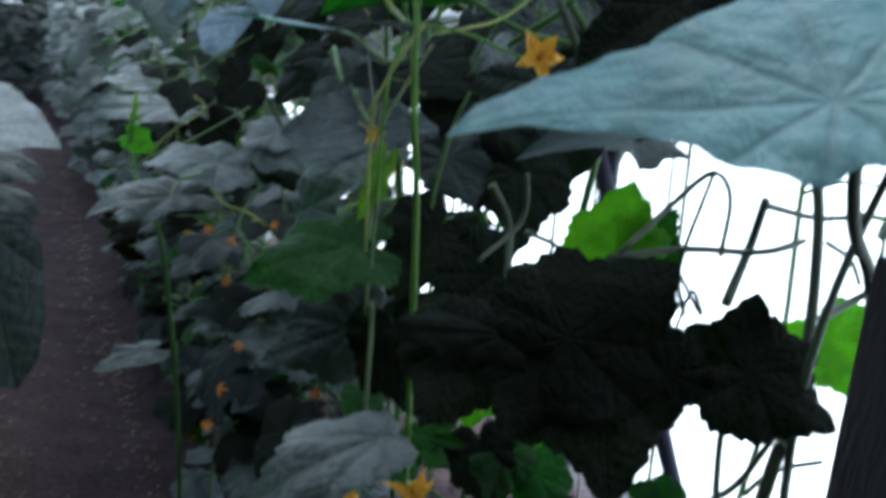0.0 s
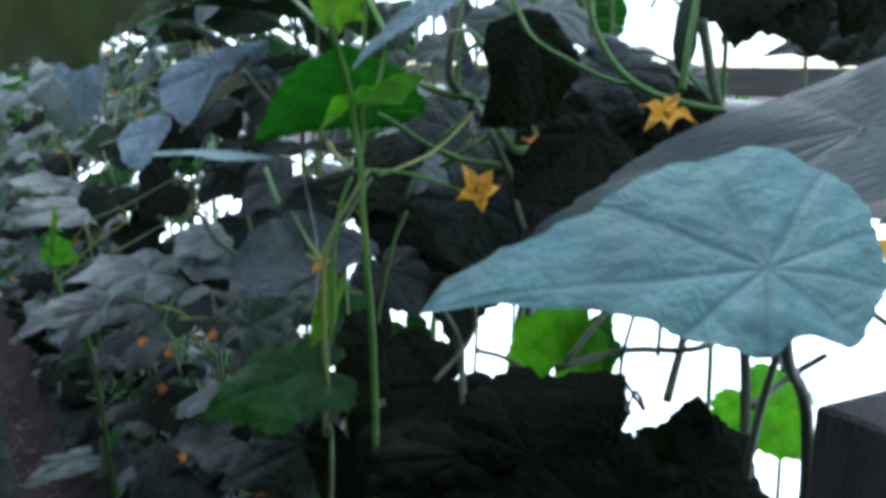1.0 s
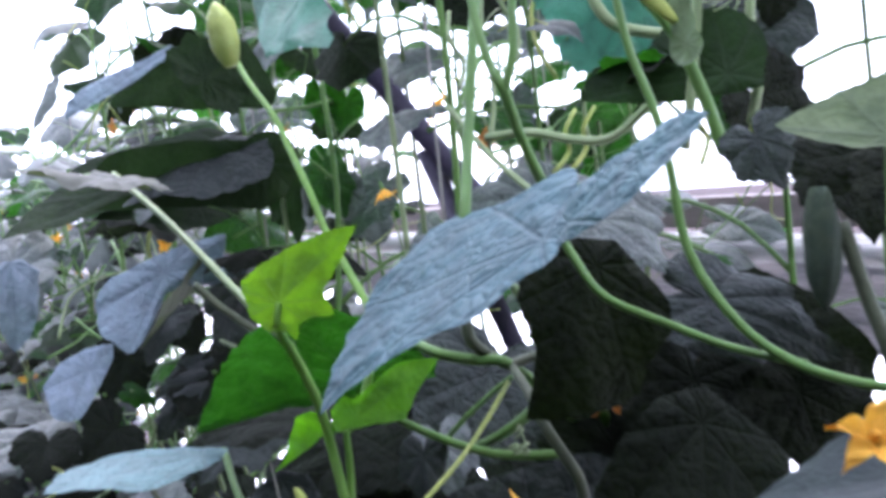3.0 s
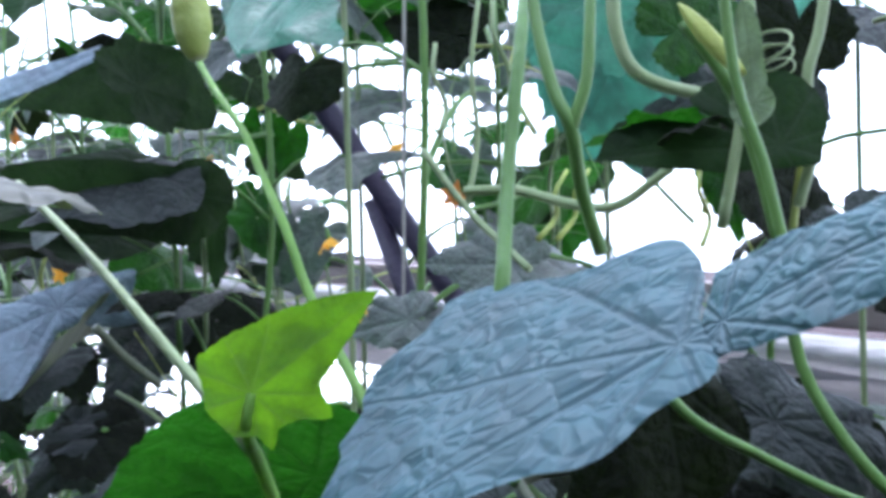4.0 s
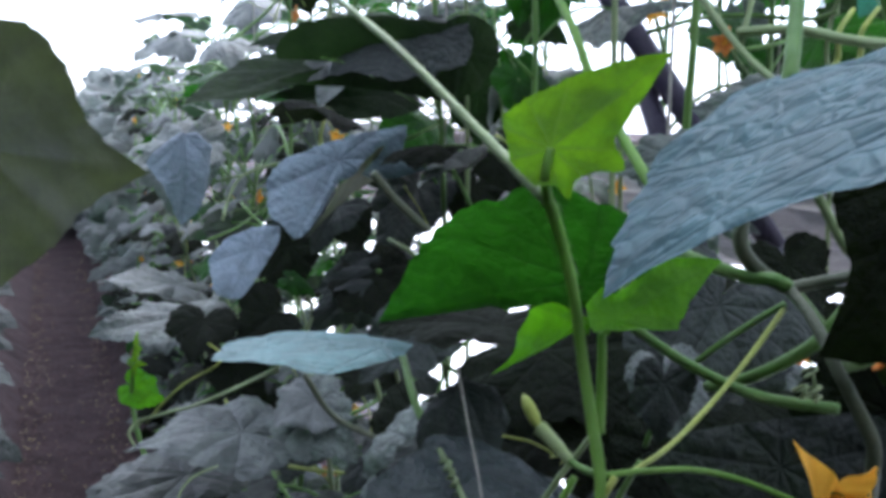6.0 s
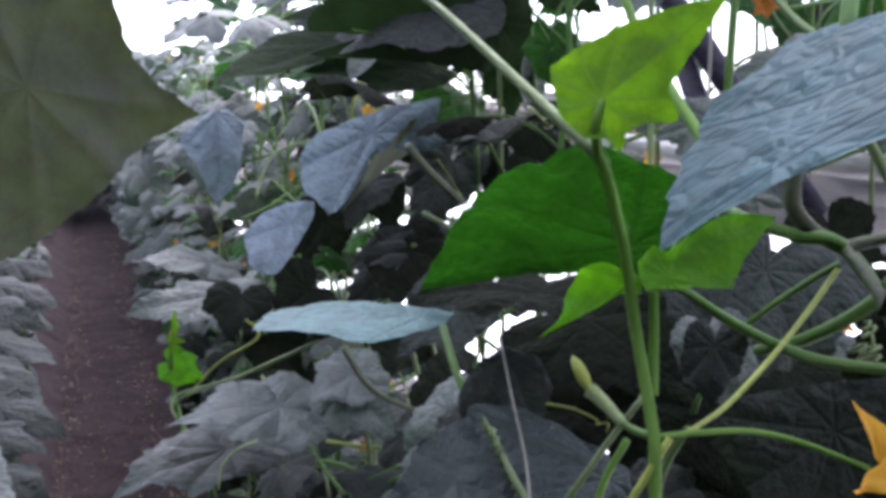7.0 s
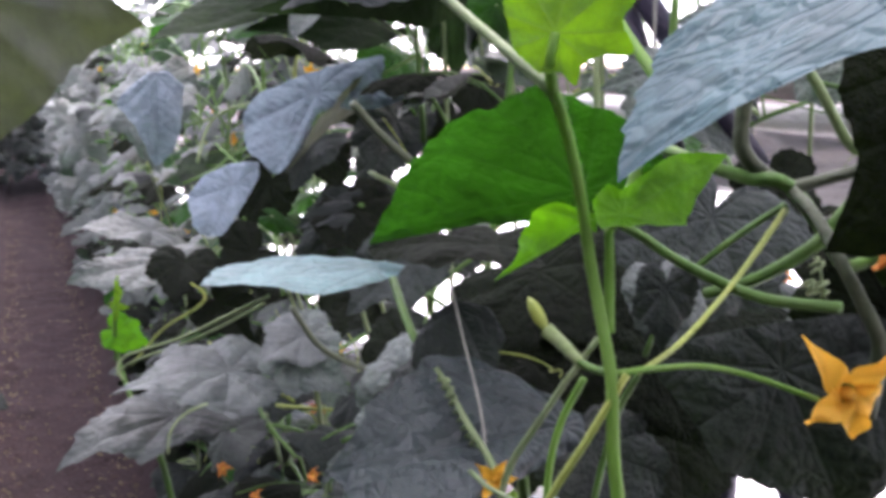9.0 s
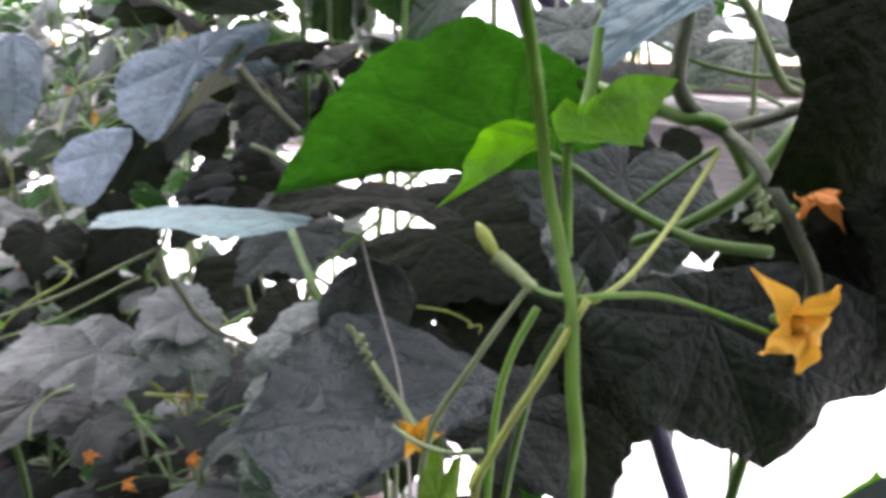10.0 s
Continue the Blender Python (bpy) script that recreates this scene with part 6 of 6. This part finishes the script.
leaf(row_c, (0.178, 1.301, 0.931), (0.037, 1.297, 0.912), (-0.122, -0.325, 0.938), OLD, 106, width=0.7, droop=0.2)

leftnear = plant_at(-0.3, 0.3, 0.1, "cucumber plant of the opposite row with large overhanging leaves")
leaf(leftnear, (-0.0068, 0.1397, 1.2058), (0.0169, 0.1444, 1.202), (-0.1928, 0.981, 0.0213), UNDER, 111, "large leaf seen from beneath", droop=0.03, fold=0.03, wave=0.03, rim_at=((-150, 0.7), (-107, 0.83), (-75, 0.8), (-53, 0.71), (-34, 0.64), (-12, 0.73), (0, 1), (12, 0.81), (30, 0.69), (55, 0.74), (75, 0.86), (89, 0.99), (103, 1.12), (137, 0.81)))
leaf(leftnear, (-0.062, 0.089, 1.21), (-0.007, 0.055, 1.203), (0.501, 0.836, 0.223), UNDER, 112, width=1.2)
leaf(leftnear, (-0.1037, 0.4987, 0.9954), (-0.0385, 0.4766, 0.983), (0.1025, -0.2377, 0.9659), OLD, 113, "pale dusty leaf edge", droop=0.04, wave=0.03, relief=0.4, rim_at=((-81, 0.96), (-46, 0.72), (0, 1), (74, 1.12), (101, 1.71), (119, 1.58), (174, 0.58)))
leaf(leftnear, (-0.0941, 0.2704, 0.9683), (-0.0756, 0.2405, 0.8748), (0.0612, -0.9471, 0.3151), MID, 114, "hanging leaf with shade put into its colour", droop=0.04, wave=0.03, relief=0.5, rim_at=((-172, 0.18), (-86, 0.24), (-38, 0.58), (-14, 0.92), (0, 1), (11, 0.85), (22, 0.65), (62, 0.36), (99, 0.28), (128, 0.19)))
tube("stem", [(-0.3, 0.3, 0.1), (-0.3, 0.28, 0.7), (-0.28, 0.25, 1.2), (-0.27, 0.25, 1.7)], 0.006, 0.004, STEM, leftnear, "", n=30)

leftrow = plant_at(-0.3, 1.15, 0.1, "cucumber plant of the opposite bed with broad grey leaves")
tube("stem", [(-0.3, 1.15, 0.1), (-0.28, 1.15, 0.5), (-0.25, 1.12, 0.9), (-0.24, 1.1, 1.1)], 0.005, 0.003, STEM, leftrow, "", n=24)
leaf(leftrow, (-0.129, 1.4209, 0.9458), (-0.0498, 1.3824, 0.9128), (0.25, -0.45, 0.86), MID, 520, width=0.85, droop=0.2, fold=-0.15)
leaf(leftrow, (-0.1495, 1.2656, 0.9474), (-0.0615, 1.2271, 0.921), (0.25, -0.45, 0.86), MID, 521, width=0.85, droop=0.2, fold=-0.15)
leaf(leftrow, (-0.1186, 1.1807, 0.921), (-0.0466, 1.1457, 0.894), (0.25, -0.45, 0.86), MID, 522, width=0.85, droop=0.2, fold=-0.15)
leaf(leftrow, (-0.1412, 1.1044, 0.9163), (-0.0612, 1.0694, 0.8863), (0.25, -0.45, 0.86), MID, 523, width=0.85, droop=0.2, fold=-0.15)
leaf(leftrow, (-0.1003, 0.9987, 0.8956), (-0.0355, 0.9672, 0.8632), (0.25, -0.45, 0.86), MID, 524, width=0.85, droop=0.2, fold=-0.15)
leaf(leftrow, (-0.1213, 0.9402, 0.8858), (-0.0493, 0.9087, 0.8696), (0.25, -0.45, 0.86), MID, 525, width=0.85, droop=0.2, fold=-0.15)
leaf(leftrow, (-0.1027, 0.8846, 0.8731), (-0.0483, 0.8548, 0.8374), (0.25, -0.45, 0.86), MID, 526, width=0.85, droop=0.2, fold=-0.15)
leaf(leftrow, (-0.152, 1.0485, 0.9081), (-0.072, 1.0135, 0.8841), (0.25, -0.45, 0.86), MID, 527, width=0.85, droop=0.2, fold=-0.15)
leaf(leftrow, (-0.1285, 1.562, 0.8824), (-0.0645, 1.527, 0.8464), (0.25, -0.45, 0.86), MID, 528, width=0.85, droop=0.2, fold=-0.15)
leaf(leftrow, (-0.1425, 1.871, 0.9057), (-0.0705, 1.836, 0.8757), (0.25, -0.45, 0.86), MID, 529, width=0.85, droop=0.2, fold=-0.15)
stake((0.2037, -0.0953, 1.0394))



# ---- the rows of plants ----
POOL = []
for k in range(20):
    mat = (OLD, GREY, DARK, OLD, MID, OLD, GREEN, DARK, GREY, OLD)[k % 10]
    v, f, uv = leaf_data(300 + k, width=0.75 + 0.06 * (k % 6), droop=0.08 + 0.1 * (k % 4), fold=(-0.35, 0.12, -0.2, -0.1)[k % 4], wave=0.05 + 0.03 * (k % 3), full=(0.15, 0.6, 0.95)[k % 3], rings=8, segs=64)
    me_ob = link_mesh("leaf", v, f, mat, None, "", uv)
    POOL.append(me_ob.data)
    bpy.data.objects.remove(me_ob)
# LOW holds mostly dark leaves, painted shade for the foot of the beds.
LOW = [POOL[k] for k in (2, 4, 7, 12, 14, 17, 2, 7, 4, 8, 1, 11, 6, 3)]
HIGH = [POOL[k] for k in (6, 16, 0, 4, 6, 16, 0, 13)]
v, f = tube_data([(0, 0, 0), (0.35, 0, 0.13), (0.7, 0, 0.13), (1, 0, 0)], 0.016, 0.012, 8, 6)
me_ob = link_mesh("petiole", v, f, STEM)
PETIOLE = me_ob.data
bpy.data.objects.remove(me_ob)


def clear_of_view(p):
    """Whether a leaf may hang there: the camera's sight lines, the path and the light gaps of the near bed stay open.
    """
    for c, r in (((0.0, 0.0, 1.2), 0.72), ((-0.1, -0.33, 1.13), 0.9), ((0.05, 0.35, 1.2), 0.45), ((-0.04, -0.18, 1.2), 0.75)):
        if (p - Vector(c)).length < r:
            return False
    q = p - Vector((0.05, 0.25, 1.2))
    d = Vector((0.93, 1.11, 0.11)).normalized()
    along = q.dot(d)
    if 0.4 < along < 1.42 and (q - d * along).length < 0.03 + 0.055 * along:
        return False
    if -0.17 < p.x < 0.2 and p.y < 14:
        return False
    if p.x > 0.3 and p.y < 0.7 and 0.3 < p.z < 0.95:
        return False
    if p.x > 0.5 and p.y < 3.2 and 0.2 < p.z < 0.95 and (p.y * 7.3 + p.z * 5.1) % 1.0 < 0.62:
        return False
    return True


# places left without a leaf so that daylight gaps fit the camera's view
VIEW_GAPS = [Vector(p) for p in ((0.451, 0.928, 1.326), (0.568, 0.611, 1.373), (0.569, 0.850, 1.465), (0.580, 0.679, 1.393), (0.447, 1.247, 1.419), (0.385, 1.346, 1.048), (0.507, 1.493, 1.005), (0.902, 2.047, 1.404), (0.453, 1.393, 0.942), (0.397, 1.123, 0.882), (0.407, 0.946, 0.938), (0.457, 1.100, 1.235), (0.434, 1.198, 0.997), (0.588, 1.236, 1.022), (0.529, 0.866, 1.041), (0.525, 1.740, 1.031), (0.471, 1.656, 0.856), (0.694, 1.568, 1.000), (0.659, 0.298, 0.963))]


def put_leaf(plant, rng, base, out, size, data):
    tip = base + out * size
    face = Vector((rng.uniform(-0.25, 0.25), rng.uniform(-0.25, 0.25), 1.0)) + Vector((-1 if base.x > 0 else 1, -0.4, 0)) * rng.uniform(0.1, 0.7)
    if any((base - p).length < 0.04 for p in VIEW_GAPS):
        return None
    ob = new("leaf", data)
    adopt(ob, plant)
    ob.matrix_basis, _ = aim(base, tip, face)
    return ob


def row_plant(x, y, tall, count, rng, label):
    plant = plant_at(x, y, 0.1, label)
    line = [Vector((x + rng.uniform(-0.02, 0.02), y + rng.uniform(-0.02, 0.02), 0.1 + tall * k / 6)) for k in range(7)]
    tube("stem", line, 0.0042, 0.0026, STEM, plant, n=30, sides=7)
    if rng.random() < 0.3:
        tube("twine", [(x + 0.015, y, 0.1), (x + 0.01, y, 1.1), (x, y, 2.15)], 0.0014, 0.0014, STRING, plant, "pale garden twine", n=6, sides=5)
    turn = rng.uniform(0, 6.28)
    for k in range(count):
        u = (k + rng.uniform(0, 1)) / count
        s = line[min(5, int(u * 6))].lerp(line[min(6, int(u * 6) + 1)], u * 6 % 1)
        turn += 2.4 + rng.uniform(-0.4, 0.4)
        reach = rng.uniform(0.08, 0.2)
        d = Vector((math.cos(turn), math.sin(turn), rng.uniform(0.0, 0.6)))
        base = s + d * reach
        size = rng.uniform(0.06, 0.115)
        out = Vector((math.cos(turn + rng.uniform(-0.7, 0.7)), math.sin(turn + rng.uniform(-0.7, 0.7)), rng.uniform(-1.0, 0.05))).normalized()
        if not (clear_of_view(base) and clear_of_view(base + out * size)):
            continue
        put_leaf(plant, rng, base, out, size, rng.choice(HIGH if base.z > 1.3 and base.x > 0.45 else POOL))
        st = new("petiole", PETIOLE)
        adopt(st, plant)
        st.matrix_basis, _ = aim(s, base, (0, 0, 1))
        if rng.random() < 0.10 and clear_of_view(s + d * reach * 0.5):
            flower(plant, s + Vector((d.x, d.y, -0.1)) * 0.06, (-0.6 if x > 0 else 0.6, -0.6, -0.2), rng.uniform(0.022, 0.034), int(rng.uniform(0, 999)), droop=rng.uniform(-0.3, 0.4), mat=PETAL if rng.random() < 0.7 else PETAL_OLD)
    return plant


rng = random.Random(5)
for k in range(17):
    row_plant(0.40 + rng.uniform(-0.05, 0.05), 0.55 + 0.24 * k, rng.uniform(1.7, 1.9) if k < 5 else rng.uniform(1.2, 1.45), 56 if k < 9 else 36, rng, "tall cucumber plant with dusty grey-green leaves tied to twine")
for k in range(12):
    row_plant(0.74 + rng.uniform(-0.06, 0.06), 0.15 + 0.30 * k, rng.uniform(1.8, 2.1) if k < 5 else rng.uniform(1.4, 1.6), 40, rng, "tall cucumber plant near the side wall with dense leaves")
for k in range(14):
    row_plant(-0.34 + rng.uniform(-0.04, 0.04), 0.9 + 0.26 * k, rng.uniform(1.4, 1.6), 40, rng, "cucumber plant of the opposite row with dusty leaves")


def bushy(x, y, count, rng, label):
    """Side shoots low on the bed that reach out to the path."""
    plant = plant_at(x, y, 0.1, label, "low cucumber shoots along the path")
    for k in range(count):
        a = rng.uniform(0, 6.28)
        base = Vector((x + rng.uniform(-0.12, 0.08), y + rng.uniform(-0.14, 0.14), rng.uniform(0.14, 0.85)))
        out = Vector((math.cos(a) - 0.4, math.sin(a) - 0.3, rng.uniform(-0.8, 0.1))).normalized()
        size = rng.uniform(0.05, 0.10)
        if not (clear_of_view(base) and clear_of_view(base + out * size)):
            continue
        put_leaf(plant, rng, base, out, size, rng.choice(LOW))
        st = new("petiole", PETIOLE)
        adopt(st, plant)
        st.matrix_basis, _ = aim((x + 0.05, y, max(0.12, base.z - rng.uniform(0.05, 0.15))), base, (0, 0, 1))
        if rng.random() < 0.12:
            flower(plant, base + Vector((0, -0.02, -0.05)), (-0.4, -0.9, -0.1), rng.uniform(0.018, 0.028), int(rng.uniform(0, 999)), droop=rng.uniform(-0.3, 0.4), mat=PETAL if rng.random() < 0.5 else PETAL_OLD)


for k in range(13):
    bushy(0.33, 0.72 + 0.22 * k, 26, rng, "bushy low cucumber shoot, dusty leaves, mostly coloured for shade")
for k in range(14):
    bushy(-0.30, 0.7 + 0.22 * k, 26, rng, "bushy low cucumber shoot of the opposite bed")


def far_leaves(name, x0, x1, y0, y1, count, seed, label, tall=1.5):
    """A farther or unseen stretch of a row, leaf by leaf in one mesh."""
    r = random.Random(seed)
    kinds = [leaf_data(400 + k, width=0.9, droop=0.1 + 0.05 * k, fold=0.1 - 0.1 * k, rings=3, segs=32) for k in range(4)]
    vs, fs, us, base = [], [], [], 0
    for _ in range(count):
        v, f, uv = r.choice(kinds)
        p = Vector((r.uniform(x0, x1), r.uniform(y0, y1), 0.15 + tall * r.random() ** 0.9))
        out = Vector((r.uniform(-1, 0.6) if x0 > 0 else r.uniform(-0.6, 1), r.uniform(-1, 0.6), r.uniform(-0.9, 0.1))).normalized()
        m, _ = aim(p, p + out * r.uniform(0.07, 0.12), (r.uniform(-0.3, 0.3), -0.4, 1))
        a = np.array(m)
        vs.append(v @ a[:3, :3].T + a[:3, 3])
        fs += [tuple(i + base for i in q) for q in f]
        us.append(uv)
        base += len(v)
    ob = link_mesh(name, np.concatenate(vs), fs, OLD, None, "", np.concatenate(us))
    tagged(ob, label, "cucumber foliage", kind="stuff")


far_leaves("row_foliage", 0.22, 0.75, 4.4, 20.5, 4200, 21, "dusty grey-green cucumber foliage of the row's farther stretch", 1.3)
far_leaves("row_foliage", -0.70, -0.30, 4.3, 20.5, 3200, 22, "dusty grey-green cucumber foliage of the opposite row's farther stretch", 1.3)
far_leaves("row_foliage", -0.36, 0.36, 9.6, 11.5, 900, 27, "cucumber foliage that closes over the far end of the path", 1.25)
# The next four are added out of view to cut light from left and behind.
far_leaves("row_foliage", -1.6, -0.95, -2.8, 20.0, 9000, 23, "cucumber foliage added beyond the opposite row to block light", 1.9)
far_leaves("row_foliage", -0.70, -0.32, -2.8, 0.8, 2200, 24, "unseen opposite-row foliage added behind the start to block light", 1.9)
far_leaves("row_foliage", -0.34, 0.34, -2.8, -1.1, 1500, 26, "unseen foliage added across the path to block light from behind", 2.0)
far_leaves("row_foliage", 0.32, 0.85, -2.8, -0.45, 1500, 25, "unseen row foliage added behind the start to block light", 1.9)


def tangle(x, y, count, rng, label, low=1.15, high=1.75):
    """Thin stalks and curling threads high among the leaves."""
    plant = plant_at(x, y, 0.1, label, "tangled vine shoots")
    tube("stem", [(x, y, 0.1), (x + 0.02, y, 0.45), (x + 0.01, y + 0.03, high - 0.3), (x - 0.04, y, high - 0.1)], 0.004, 0.002, STEM_PALE, plant, n=20, sides=6)
    for k in range(count):
        p = Vector((x + rng.uniform(-0.16, 0.16), y + rng.uniform(-0.2, 0.2), rng.uniform(low, high)))
        pts = [p]
        d = Vector((rng.uniform(-1, 1), rng.uniform(-1, 1), rng.uniform(-0.6, 1.6))).normalized()
        for _ in range(4):
            d = (d + Vector((rng.uniform(-1, 1), rng.uniform(-1, 1), rng.uniform(-0.8, 0.8))) * 0.55).normalized()
            pts.append(pts[-1] + d * rng.uniform(0.03, 0.07))
        if not all(clear_of_view(q) for q in pts):
            continue
        thick = rng.random() < 0.45
        tube("petiole" if thick else "tendril", pts, 0.0026 if thick else 0.0011, 0.002 if thick else 0.0007, rng.choice((STEM_PALE, STEM, STEM, STEM_YELLOW)), plant, n=16, sides=5)
        if rng.random() < 0.35:
            q = pts[-1]
            put_leaf(plant, rng, q, Vector((rng.uniform(-1, 1), rng.uniform(-1, 1), rng.uniform(-0.9, 0.3))).normalized(), rng.uniform(0.035, 0.075), rng.choice(HIGH))


for x, y in ((0.42, 0.62), (0.55, 0.80), (0.66, 0.55), (0.45, 0.98), (0.80, 0.75), (0.62, 1.12), (0.84, 0.40), (0.50, 1.35), (0.75, 1.35), (0.36, 1.25)):
    tangle(x, y, 26, rng, "top of a cucumber vine with pale curling tendrils")

for x, y in ((0.30, 0.75), (0.28, 0.95), (0.33, 1.15), (0.26, 1.35), (0.36, 0.88), (0.30, 1.6), (0.27, 1.9), (0.40, 1.25)):
    tangle(x, y, 24, rng, "tangle of thin cucumber side shoots and curling tendrils in the bed", 0.45, 1.1)


def litter():
    """Dry bits and small clods on the path and at the beds' edges."""
    r = random.Random(77)
    vs, fs = [], []
    for _ in range(1500):
        side = r.choice((-1, 1))
        x = 0.03 + side * (0.19 - abs(r.gauss(0, 0.07)))
        y = 0.8 + 8 * r.random() ** 1.5
        s = r.uniform(0.003, 0.009)
        a = r.uniform(0, 6.28)
        c, w = math.cos(a) * s, math.sin(a) * s
        z = height(x, y) + 0.002
        b = len(vs)
        vs += [(x - c, y - w, z), (x + w * 0.4, y - c * 0.4, z + s * 0.3), (x + c, y + w, z + s * 0.2), (x - w * 0.4, y + c * 0.4, z + s * 0.5), (x, y, z + s * 0.8)]
        fs += [(b, b + 1, b + 4), (b + 1, b + 2, b + 4), (b + 2, b + 3, b + 4), (b + 3, b, b + 4)]
    ob = link_mesh("litter", vs, fs, STRAW, smooth=False)
    tagged(ob, "dry straw-coloured plant litter scattered on the soil path", "litter", kind="stuff")


litter()


def clods():
    """Small crumbs of earth strewn over the trodden path."""
    r = random.Random(78)
    vs, fs = [], []
    for _ in range(4200):
        x = 0.03 + r.uniform(-0.2, 0.2)
        y = 0.9 + 7 * r.random() ** 1.4
        s = r.uniform(0.003, 0.011) * (1.4 if abs(x - 0.03) > 0.12 else 1.0)
        z = height(x, y)
        b = len(vs)
        for k in range(5):
            a = 1.257 * k + r.uniform(-0.3, 0.3)
            vs.append((x + math.cos(a) * s * r.uniform(0.7, 1.1), y + math.sin(a) * s * r.uniform(0.7, 1.1), z - 0.001))
        vs.append((x + r.uniform(-0.3, 0.3) * s, y + r.uniform(-0.3, 0.3) * s, z + s * r.uniform(0.5, 0.9)))
        fs += [(b + k, b + (k + 1) % 5, b + 5) for k in range(5)]
    ob = link_mesh("soil_clods", vs, fs, CLOD)
    tagged(ob, "small reddish brown crumbs of earth on the path", "soil", kind="stuff")


clods()
